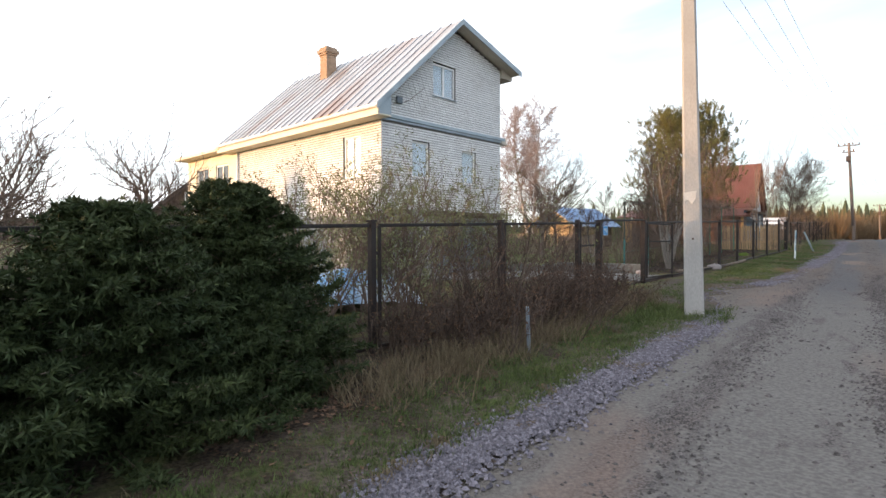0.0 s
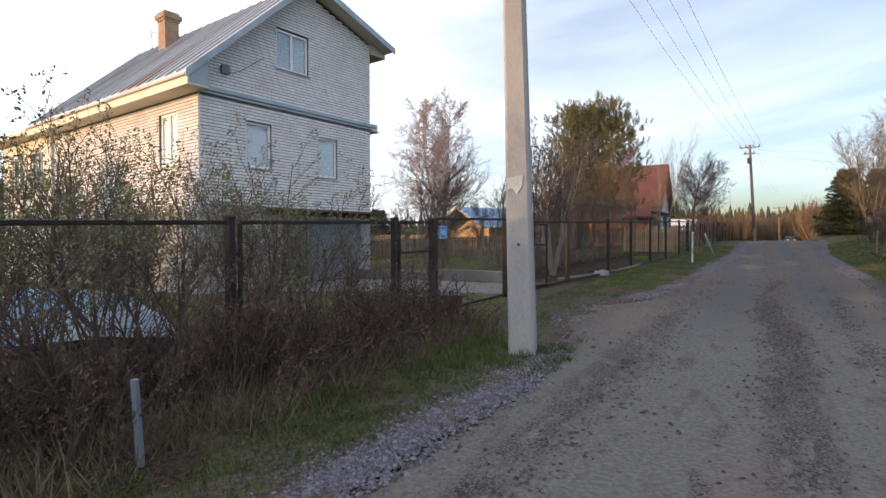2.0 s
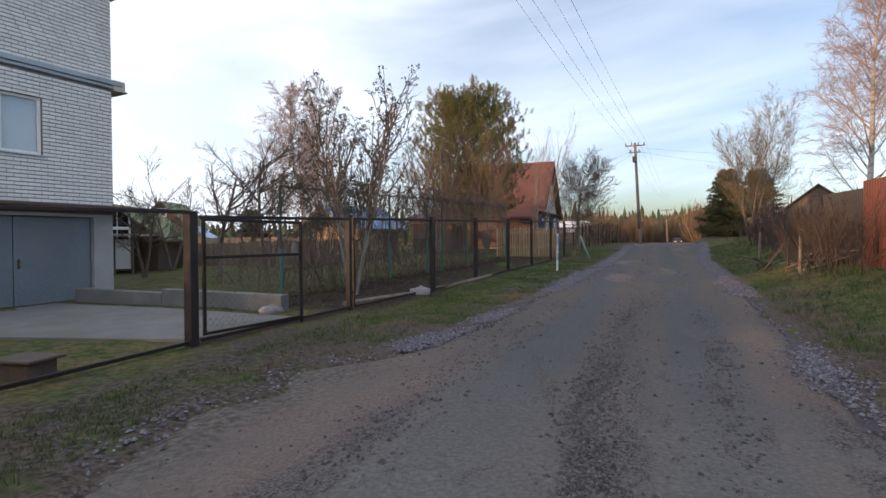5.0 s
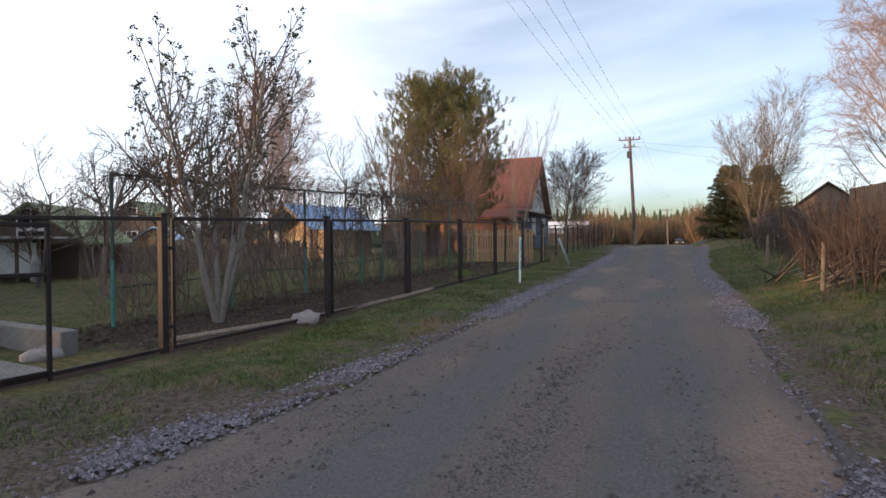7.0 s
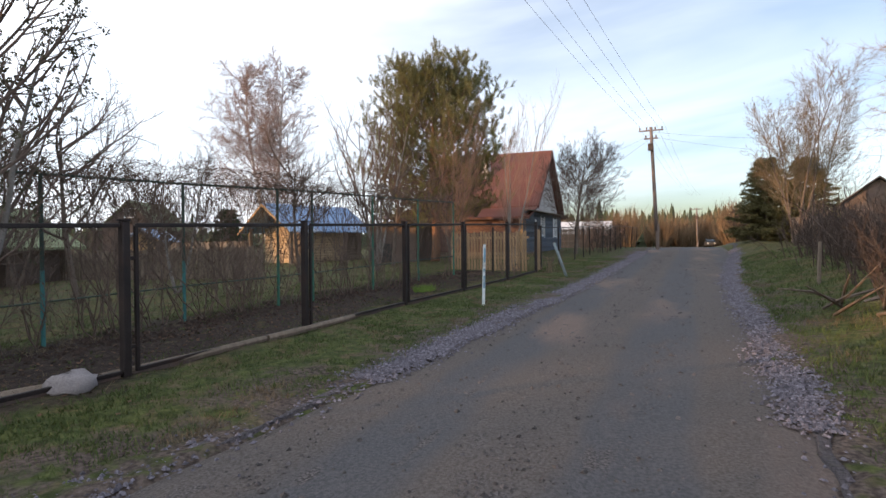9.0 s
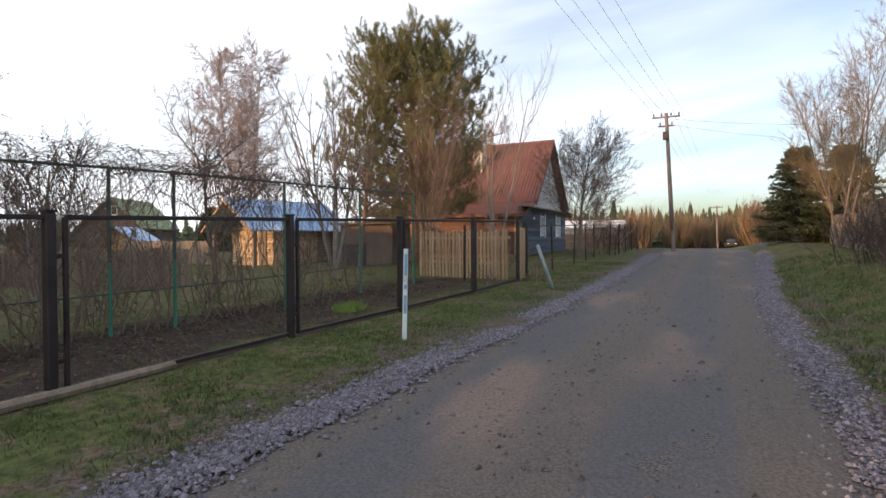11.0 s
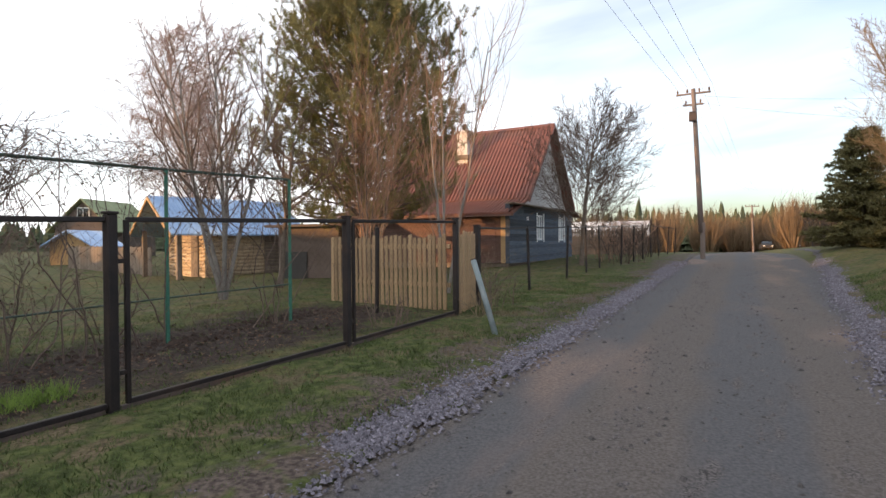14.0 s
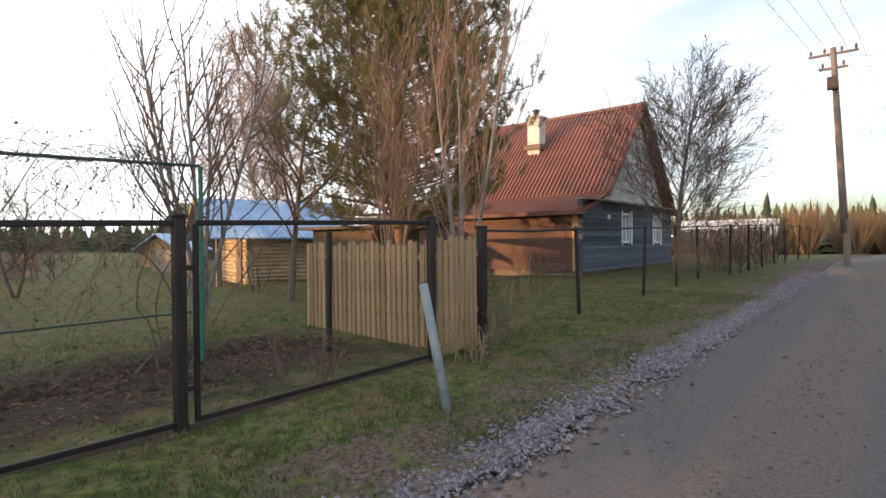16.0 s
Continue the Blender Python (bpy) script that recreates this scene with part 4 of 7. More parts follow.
def brick_house():
    h = thing("brick_house", "white silicate brick house with grey metal gable roof and garage", "house", HOUSE)
    W, D1, D2 = 6.3, 9.8, 15.3
    front_holes = [(1.38, 2.22, 3.58, 4.86), (3.95, 4.76, 3.53, 4.80), (2.42, 3.60, 6.58, 7.75)]
    side_holes = [(1.07, 2.04, 3.57, 5.04)]
    body = Shape()
    wall_blocks(body, 0, W, 2.5, 5.5, 0.012, 0.38, front_holes[:2])
    # gable wall, stepped under the roof
    zs = 5.5
    while zs < 9.0:
        lo = max(0.0, (zs + 0.1 - 5.55) / 0.924 - 0.5)
        hi = min(W, 3.45 + (9.2 - zs - 0.1) / 0.312)
        wall_blocks(body, lo, hi, zs, zs + 0.1, 0.012, 0.38, [q for q in front_holes[2:] if q[2] <= zs + 0.05 <= q[3]] and [(2.42, 3.60, zs, zs + 0.1)] or [])
        zs += 0.1
    part("front_wall", body, MORTAR, h)
    sw = Shape()
    wall_blocks(sw, 0.38, D1, 2.3, 5.5, 0.012, 0.38, side_holes)
    sw.v = [(y, x, z) for x, y, z in sw.v]
    sw.f = [tuple(reversed(f)) for f in sw.f]
    part("side_wall", sw, MORTAR, h)
    part("back_wall", Shape().box(0.4, D1 - 0.3, 0, W, D1, 5.5).box(W - 0.38, 0.4, 0, W, D1 - 0.3, 8.3), MORTAR, h)
    # basement storey with the garage door
    bs = Shape()
    wall_blocks(bs, 0, W, -0.6, 2.5, 0.03, 0.45, [(2.6, 5.85, -0.6, 2.2)])
    part("basement_front", bs, PLASTER, h)
    part("basement_side", Shape().box(0.02, 0.46, -0.6, 0.4, D1, 2.3), PLASTER, h)
    gd = part("garage_door", Shape().box(2.62, 0.16, 0.1, 4.22, 0.22, 2.19, 0.01).box(4.235, 0.16, 0.1, 5.83, 0.22, 2.19, 0.01), GARAGE, h, "grey painted steel double garage door")
    part("handle", Shape().box(4.30, 0.12, 1.05, 4.34, 0.16, 1.25, 0.005), LINTEL, gd)
    part("lintel", Shape().box(2.0, -0.42, 2.40, W + 0.28, 0.02, 2.46, 0.008).box(1.9, -0.03, 2.28, W, 0.025, 2.39, 0.008), LINTEL, h, "rusty steel canopy edge over the garage")
    # band between the storeys
    part("band", Shape().box(-0.06, -0.10, 5.44, W + 0.22, 0.0, 5.56, 0.012).box(-0.03, -0.06, 5.36, W + 0.10, 0.0, 5.435, 0.01), TRIM_BLUE, h, "blue-grey metal flashing over corbelled bricks")
    part("corner_return", Shape().box(W, -0.12, 5.30, W + 0.34, 1.0, 5.34, 0.01).box(W, -0.08, 5.345, W + 0.30, 1.0, 5.58, 0.01), SOFFIT, h)
    # annex behind
    an = Shape()
    wall_blocks(an, D1 + 0.004, D2, 0, 5.45, 0.0, 0.35, [(10.75, 12.1, 3.5, 5.0), (12.85, 14.2, 3.5, 5.0)])
    an.v = [(y, x, z) for x, y, z in an.v]
    an.f = [tuple(reversed(f)) for f in an.f]
    part("annex_wall", an, CREAM, h, "cream rendered annex wall")
    part("annex_back", Shape().box(0.36, D2 - 0.3, 0, W, D2, 5.45), CREAM, h)
    part("annex_roof", Shape().box(-0.55, D1 + 0.7, 5.46, W, D2 + 0.3, 5.62, 0.02), CREAM, h)
    part("downpipe", Shape().tube([(-0.06, D1 - 0.04, 0.3), (-0.06, D1 - 0.04, 5.45)], 0.05, 8), WHITE_FRAME, h)
    # roof: two slopes as thick slabs with standing seams
    y0, y1 = -0.5, D1 + 0.9
    t = 0.11
    left = Shape().prism([(-0.55, 5.60), (3.45, 9.28), (3.45, 9.28 + t), (-0.55, 5.60 + t)], y0, y1)
    rl = part("roof", left, ROOF_TIN, h, "galvanised metal roof with standing seams and rust streaks")
    rr = part("roof", Shape().prism([(3.45, 9.28), (7.02, 8.16), (7.02, 8.16 + t), (3.45, 9.28 + t)], y0, y1), ROOF_TIN, h)
    seam = Shape()
    k = (9.28 - 5.60) / 4.0
    y = y0 + 0.55
    while y < y1:
        seam.prism([(-0.55, 5.60 + t), (3.45, 9.28 + t), (3.45, 9.28 + t + 0.045), (-0.55, 5.60 + t + 0.045)], y - 0.014, y + 0.014)
        y += 0.52
    part("seams", seam, ROOF_TIN, rl)
    part("snow_edge", Shape().prism([(-0.60, 5.575), (-0.2, 5.92), (-0.22, 5.97), (-0.62, 5.62)], y0 + 0.02, y1 - 0.02), SILVER_SHEET, rl, "pale metal strip along the eave")
    part("verge_trim", Shape().prism([(-0.6, 5.50), (3.45, 9.22), (3.45, 9.28 + t + 0.03), (-0.6, 5.60 + t + 0.01)], y0 - 0.03, y0 - 0.002), TRIM_BLUE, rl, "blue-grey verge board")
    part("verge_trim", Shape().prism([(3.45, 9.22), (7.06, 8.09), (7.06, 8.16 + t + 0.02), (3.45, 9.28 + t + 0.03)], y0 - 0.03, y0 - 0.002), TRIM_BLUE, rr, "blue-grey verge board")
    part("soffit", Shape().box(-0.55, y0, 5.36, 0.0, y1, 5.40).prism([(-0.55, 5.40), (-0.50, 5.40), (-0.50, 5.60), (-0.55, 5.60)], y0, y1), CREAM, h, "cream boarded eave")
    part("soffit", Shape().prism([(-0.55, 5.40), (0.0, 5.40), (0.0, 6.08), (-0.45, 5.66)], y0, y0 + 0.02), TRIM_BLUE, h)
    part("soffit", Shape().prism([(6.3, 7.98), (7.0, 7.98), (7.0, 8.15), (6.3, 8.36)], y0 + 0.42, y1), SOFFIT, h)
    part("soffit", Shape().prism([(0.1, 6.15), (3.45, 9.23), (3.45, 9.265), (0.05, 6.15)], y0, -0.002).prism([(3.45, 9.23), (6.95, 8.13), (7.0, 8.155), (3.45, 9.265)], y0, -0.002), SOFFIT, h)
    # windows
    window_unit(h, *front_holes[0], 0.0, split=False)
    window_unit(h, *front_holes[1], 0.0, split=False)
    window_unit(h, *front_holes[2], 0.0, split=True)
    for a, b, c, d, gl in ((1.07, 2.04, 3.57, 5.04, GLASS), (10.75, 12.1, 3.5, 5.0, GLASS_DARK), (12.85, 14.2, 3.5, 5.0, GLASS_DARK)):
        frame_y, tt = 0.06, 0.09
        win = new("window")
        win.parent = h
        q = Shape().box(frame_y, a, c, frame_y + 0.06, a + tt, d).box(frame_y, b - tt, c, frame_y + 0.06, b, d)
        q.box(frame_y, a + tt, c, frame_y + 0.06, b - tt, c + tt).box(frame_y, a + tt, d - tt, frame_y + 0.06, b - tt, d)
        mid = (a + b) / 2
        q.box(frame_y, mid - 0.04, c + tt, frame_y + 0.06, mid + 0.04, d - tt)
        part("frame", q, WHITE_FRAME, win, "white window frame")
        part("pane", Shape().box(frame_y + 0.02, a + tt, c + tt, frame_y + 0.035, mid - 0.04, d - tt), gl, win)
        part("pane", Shape().box(frame_y + 0.02, mid + 0.04, c + tt, frame_y + 0.035, b - tt, d - tt), gl, win)
        part("curtain", Shape().box(frame_y + 0.065, a + 0.02, c + 0.02, frame_y + 0.08, b - 0.02, d - 0.02), CURTAIN, win, "pale curtain behind the glass")
        part("sill", Shape().box(-0.05, a - 0.04, c - 0.04, frame_y, b + 0.04, c - 0.004, 0.006), TRIM_BLUE, win)
    # dark room behind the panes
    part("inner_wall", Shape().box(0.42, 2.6, 2.5, W - 0.42, 2.7, 5.5), MORTAR, h)
    # floodlight on the gable
    lamp = part("floodlight", Shape().box(0.62, -0.10, 5.98, 0.86, -0.03, 6.20, 0.012).box(0.70, -0.03, 6.05, 0.78, 0.0, 6.13), GARAGE, h, "small grey floodlight under the gable")
    part("cable", Shape().tube([(0.8, -0.02, 6.0), (1.2, -0.02, 6.16), (2.0, -0.02, 6.75)], 0.008, 4), LINTEL, lamp)
    # chimney of courses
    ch = part("chimney", Shape().box(2.55, 6.65, 8.2, 3.05, 7.15, 9.62, 0.008), BRICK_YELLOW, h, "yellowish brick chimney with corbelled head")
    cs = Shape()
    z = 8.3
    while z < 9.6:
        part("brick_course", Shape().box(2.54, 6.64, z, 3.06, 7.16, z + 0.066, 0.006), BRICK_YELLOW, ch)
        z += 0.078
    cs.box(2.50, 6.60, 9.62, 3.10, 7.20, 9.70, 0.008).box(2.45, 6.55, 9.70, 3.15, 7.25, 9.86, 0.008).box(2.52, 6.62, 9.86, 3.08, 7.18, 9.96, 0.008)
    part("corbelled_head", cs, BRICK_YELLOW, ch)
    ant = part("antenna", Shape().tube([(3.3, 9.2, 9.2), (3.3, 9.2, 10.0)], 0.015, 5).tube([(3.3, 8.7, 9.9), (3.3, 9.8, 9.94)], 0.008, 4).tube([(3.05, 9.5, 9.93), (3.55, 9.5, 9.93)], 0.006, 4).tube([(3.1, 9.0, 9.91), (3.5, 9.0, 9.91)], 0.006, 4), GARAGE, h)
    return h


house = brick_house()


# ---- boarded house with red roof ----
def board_house():
    h = thing("board_house", "dark blue weatherboarded house with steep red corrugated roof", "house", pose(-6.7, 46.1, 0, 0, 0, 90))
    W, D = 8.8, 7.2
    body = Shape()
    holes = [(3.25, 4.05, 2.12, 3.22), (6.5, 7.35, 2.10, 3.25)]
    wall_blocks(body, 0, W, 1.2, 3.55, 0.03, 0.2, holes)
    part("front_wall", body, BLUE_BOARD, h)
    part("side_wall", Shape().box(0.03, 0.21, 1.2, 0.2, D, 3.2), BROWN_BOARD, h, "brown weatherboarded flank")
    part("back_wall", Shape().box(0.2, D - 0.2, 1.2, W, D, 3.5).box(W - 0.2, 0.21, 1.2, W, D - 0.21, 3.5), BROWN_BOARD, h)
    part("foundation", Shape().box(0.08, 0.1, 0.5, W - 0.1, D - 0.1, 1.19), OLD_WOOD, h)
    # main gable roof and the skirt roof below it
    ridge, e0, e1, zr, ze = 4.65, 1.25, 7.9, 7.35, 3.75
    t = 0.07
    rl = part("roof", Shape().prism([(e0, ze), (ridge, zr), (ridge, zr + t), (e0, ze + t)], -0.35, D + 0.2), RED_ROOF, h)
    rr = part("roof", Shape().prism([(ridge, zr), (e1, ze), (e1, ze + t), (ridge, zr + t)], -0.35, D + 0.2), RED_ROOF, h)
    wv = Shape()
    y = -0.33
    while y < D + 0.15:
        wv.prism([(e0 - 0.03, ze + t - 0.01), (ridge, zr + t - 0.01), (ridge, zr + t + 0.045), (e0 - 0.03, ze + t + 0.045)], y, y + 0.085)
        y += 0.17
    part("corrugations", wv, RED_ROOF, rl)
    part("gable_wall", Shape().prism([(1.45, 3.56), (7.7, 3.56), (ridge, zr - 0.08)], 0.02, 0.15), PALE_GABLE, h, "pale grey gable cladding")
    part("verge_board", Shape().prism([(e0 - 0.05, ze - 0.1), (ridge, zr - 0.07), (ridge, zr + t + 0.02), (e0 - 0.05, ze + t + 0.02)], -0.39, -0.352), RED_ROOF, rl)
    part("verge_board", Shape().prism([(ridge, zr - 0.07), (e1 + 0.05, ze - 0.1), (e1 + 0.05, ze + t + 0.02), (ridge, zr + t + 0.02)], -0.39, -0.352), RED_ROOF, rr)
    part("ridge_cap", Shape().prism([(ridge - 0.16, zr - 0.02), (ridge, zr + t + 0.07), (ridge + 0.16, zr - 0.02), (ridge, zr + 0.02)], -0.36, D + 0.2), RED_ROOF, rl)
    sk = part("skirt_roof", Shape().prism([(-0.45, 3.10), (e0 + 0.25, 3.80), (e0 + 0.25, 3.86), (-0.45, 3.16)], -0.3, D + 1.0), RED_ROOF, h, "low lean-to roof of red corrugated sheet")
    wv = Shape()
    y = -0.28
    while y < D + 0.95:
        wv.prism([(-0.47, 3.155), (e0 + 0.2, 3.84), (e0 + 0.2, 3.885), (-0.47, 3.20)], y, y + 0.085)
        y += 0.17
    part("corrugations", wv, RED_ROOF, sk)
    part("eave_board", Shape().box(-0.47, -0.3, 3.04, -0.43, D + 1.0, 3.11), BROWN_BOARD, h, "brown eave board")
    part("skirt_front", Shape().prism([(0.0, 3.2), (1.5, 3.2), (1.5, 3.78), (0, 3.28)], -0.02, 0.028), BLUE_BOARD, h)
    part("skirt_roof", Shape().prism([(7.6, 3.80), (9.2, 3.3), (9.2, 3.36), (7.6, 3.86)], -0.3, D), RED_ROOF, h)
    part("front_canopy", Shape().prism([(-0.45, 3.50), (W + 0.3, 3.50), (W + 0.3, 3.55), (-0.45, 3.55)], -0.38, 0.0), OLD_WOOD, h)
    part("eave_post", Shape().box(0.0, 0.19, 1.2, 0.06, 0.40, 3.1, 0.01), ORANGE_WOOD, h, "fresh timber corner boards")
    ch = part("chimney", Shape().box(3.0, 3.3, 5.2, 3.5, 3.85, 7.15, 0.01).box(2.93, 3.23, 7.15, 3.57, 3.92, 7.26, 0.01), WHITE_BRICK, h, "whitewashed brick chimney with metal cowl")
    part("cowl", Shape().tube([(3.25, 3.57, 7.26), (3.25, 3.57, 7.5)], 0.11, 8).tube([(3.25, 3.57, 7.5), (3.25, 3.57, 7.6)], [0.2, 0.02], 8), LINTEL, ch)
    part("flashing", Shape().box(2.9, 3.2, 5.9, 3.6, 3.95, 6.1, 0.01), OLD_WOOD, ch)
    for q in holes:
        window_unit(h, *q, 0.0, split=True, glass=GLASS, deep=0.05, sill=True)
        part("casing", Shape().box(q[0] - 0.1, -0.012, q[2] - 0.09, q[0] - 0.003, 0.028, q[3] + 0.09), WHITE_FRAME, h)
        part("casing", Shape().box(q[1] + 0.003, -0.012, q[2] - 0.09, q[1] + 0.1, 0.028, q[3] + 0.09), WHITE_FRAME, h)
    part("number_plate", Shape().box(1.9, -0.01, 2.95, 2.1, 0.028, 3.1), WHITE_FRAME, h)
    # porch beyond the flank
    part("porch_wall", Shape().box(0.3, D + 0.01, 1.1, 3.5, D + 2.2, 3.1), ORANGE_WOOD, h)
    part("porch_roof", Shape().prism([(-0.2, 3.2), (3.6, 3.8), (3.6, 3.86), (-0.2, 3.26)], D + 1.01, D + 2.6), RED_ROOF, h)
    # overlapping boards of the front and the flank
    z = 1.2
    while z < 3.48:
        spans, x = [], 0.0
        for q in holes:
            if q[2] - 0.08 < z + 0.07 < q[3] + 0.08:
                spans.append((x, q[0] - 0.1))
                x = q[1] + 0.1
        spans.append((x, W))
        for a, b in spans:
            s = Shape().add([(a, 0.0, z), (b, 0.0, z), (b, 0.028, z + 0.145), (a, 0.028, z + 0.145), (a, 0.03, z), (b, 0.03, z), (b, 0.03, z + 0.145), (a, 0.03, z + 0.145)],
                            [(0, 1, 2, 3), (0, 4, 5, 1), (3, 2, 6, 7), (0, 3, 7, 4), (1, 5, 6, 2)])
            part("board", s, BLUE_BOARD, h)
        if z < 3.05:
            s = Shape().add([(0.0, 0.65, z), (0.0, D, z), (0.02, D, z + 0.145), (0.02, 0.65, z + 0.145), (0.03, 0.65, z), (0.03, D, z), (0.03, D, z + 0.145), (0.03, 0.65, z + 0.145)],
                            [(3, 2, 1, 0), (1, 5, 4, 0), (7, 6, 2, 3), (4, 7, 3, 0), (2, 6, 5, 1)])
            part("board", s, BROWN_BOARD, h)
        z += 0.145
    return h


board_house()


# ---- fences ----
POSTS = [(-5.0, -1.0), (-4.95, 1.95), (-4.87, 4.9), (-4.75, 7.8), (-4.68, 10.75), (-4.65, 11.85), (-4.53, 14.65), (-4.2, 17.8), (-3.82, 20.65), (-3.72, 23.45),
         (-3.58, 26.35), (-3.38, 28.9), (-3.2, 31.75), (-3.12, 34.6)]
FENCE_H = 1.66


def fence_post(x, y, h=FENCE_H, w=0.085):
    p = thing("fence_post", "dark brown square steel fence post with cap", "post", foot(x, y, 0, 0.06), "posts of the street fence")
    part("shaft", Shape().box(-w / 2, -w / 2, 0, w / 2, w / 2, h + 0.05, 0.008), FENCE, p)
    part("cap", Shape().box(-w / 2 - 0.008, -w / 2 - 0.008, h + 0.051, w / 2 + 0.008, w / 2 + 0.008, h + 0.075, 0.005), FENCE, p)
    return p


def chain_link(s, a, b, z0, z1, cell=0.10, r=0.0008):
    """Two sets of slanting wires between two upright lines."""
    a, b = Vector(a), Vector(b)
    L, H = (b - a).length, z1 - z0
    u = (b - a).normalized()
    side = Vector((-u.y, u.x, 0))
    k = int((L + H) / cell)
    for sg in (1, -1):
        for i in range(1, k):
            c = i * cell
            p0, p1 = (max(0, c - H), min(c, L))
            q0, q1 = H - (c - p0), H - (c - p1)
            if sg < 0:
                p0, p1 = L - p0, L - p1
            A = a + u * p0 + Vector((0, 0, z0 + q0)) + side * 0.003 * sg
            B = a + u * p1 + Vector((0, 0, z0 + q1)) + side * 0.003 * sg
            s.tube([A, B], r, 3, cap=False)


def fence_section(x0, y0, x1, y1, h=FENCE_H, link=True, mid=False, ground_rail=True, stile=True):
    """A framed mesh panel between two posts."""
    a, b = Vector((x0, y0, 0)), Vector((x1, y1, 0))
    u = (b - a).normalized()
    a, b = a + u * 0.13, b - u * 0.045
    o = thing("chain_link_fence", "brown steel frame filled with rusty chain-link mesh", "fence", foot(x0, y0, math.degrees(math.atan2(u.y, u.x)), 0.0), "panels of the street fence")
    L, dz = (b - a).length, gz(b.x, b.y) - gz(a.x, a.y)
    k = dz / L

    def rail(z, t=0.045):
        s = Shape()
        m = Matrix.Translation((0.13, 0, z)) @ Matrix.Rotation(-math.atan(k), 4, "Y")
        return s.box(0, -t / 2, -t / 2, L, t / 2, t / 2, 0.006, m)
    part("top_rail", rail(h - 0.05), FENCE, o)
    if ground_rail:
        part("bottom_rail", rail(0.07), FENCE, o)
    if mid:
        part("middle_rail", rail(h * 0.68, 0.03), FENCE, o)
    for x, zz in ((0.13, 0),) if stile else ():
        part("stile", Shape().box(x - 0.02, -0.02, zz + 0.05, x + 0.02, 0.02, zz + h - 0.05, 0.005), FENCE, o)
        part("hinge", Shape().box(x - (0.11 if x < 1 else 0.0), -0.012, zz + h - 0.42, x + (0.0 if x < 1 else 0.11), 0.012, zz + h - 0.38), FENCE, o)
        part("hinge", Shape().box(x - (0.11 if x < 1 else 0.0), -0.012, zz + 0.30, x + (0.0 if x < 1 else 0.11), 0.012, zz + 0.34), FENCE, o)
    if link:
        s = Shape()
        chain_link(s, (0.15, 0, 0), (0.11 + L, 0, 0), 0.08, h - 0.07)
        s.v = [(x, y, z + k * (x - 0.13)) for x, y, z in s.v]
        part("chain_link", s, WIRE, o)
    return o


for i, (x, y) in enumerate(POSTS):
    fence_post(x, y, w=0.125 if y in (11.85, 14.65) else 0.085)
for (x0, y0), (x1, y1) in zip(POSTS, POSTS[1:]):
    wicket = y0 in (10.75,)
    o = fence_section(x0, y0, x1, y1, link=not wicket and y0 != 11.85, mid=wicket, h=FENCE_H + (0.06 if y0 == 11.85 else 0), stile=y0 not in (11.85, 14.65))
    if wicket:
        s = Shape()
        for c in (0.33, 0.76):
            s.tube([(c + 0.24 * math.cos(q * math.pi / 10), 0, 1.36 + 0.24 * math.sin(q * math.pi / 10)) for q in range(21)], 0.006, 5, cap=False)
        part("ring_ornament", s, FENCE, o)

# open gate leaf beside the drive
gate = thing("gate_leaf", "brown steel gate leaf with mesh, hung on a fence post", "gate", foot(-4.50, 14.75, 84), "")
gs = Shape().box(0.05, -0.02, 0.12, 1.85, 0.02, 0.16, 0.005).box(0.05, -0.02, 1.56, 1.85, 0.02, 1.60, 0.005).box(0.05, -0.02, 1.08, 1.85, 0.02, 1.12, 0.005)
part("leaf_frame", gs.box(0.05, -0.02, 0.16, 0.09, 0.02, 1.56, 0.005).box(1.81, -0.02, 0.0, 1.85, 0.02, 1.56, 0.005), FENCE, gate)
gm = Shape()
chain_link(gm, (0.1, 0, 0), (1.8, 0, 0), 0.18, 1.06)
part("chain_link", gm, WIRE, gate)

GREEN = [(-6.5, 18.9), (-6.42, 21.3), (-6.28, 23.45), (-5.95, 25.4), (-5.8, 26.3), (-5.72, 28.6), (-5.64, 30.95), (-5.42, 33.02)]


def trellis():
    """Tall pipe trellis; each post with its rail to the next one is a panel."""
    for i, (x, y) in enumerate(GREEN):
        mat = TEAL_PIPE if i < 3 else GREEN_PIPE
        o = thing("trellis_post", "tall painted green steel pipe post of a trellis", "post", foot(x, y, 0, 0.05), "posts of the garden trellis")
        low = part("lower_pipe", Shape().tube([(0, 0, 0), (0, 0, 1.1)], 0.029, 8), mat, o)
        part("upper_pipe", Shape().tube([(0, 0, 1.1), (0, 0, 2.4)], 0.026, 8), GREEN_PIPE if i > 4 else DARK_PIPE, o)
    for (x0, y0), (x1, y1) in zip(GREEN, GREEN[1:]):
        for z, mat, r in ((2.36, DARK_PIPE, 0.02), (0.62, DARK_PIPE, 0.013)):
            o = part("trellis_rail", Shape().tube([(x0, y0, gz(x0, y0) + z), (x1, y1, gz(x1, y1) + z)], r, 7), mat)
            tagged(o, "thin painted pipe rail of the garden trellis", "rail", "rails of the garden trellis")


trellis()


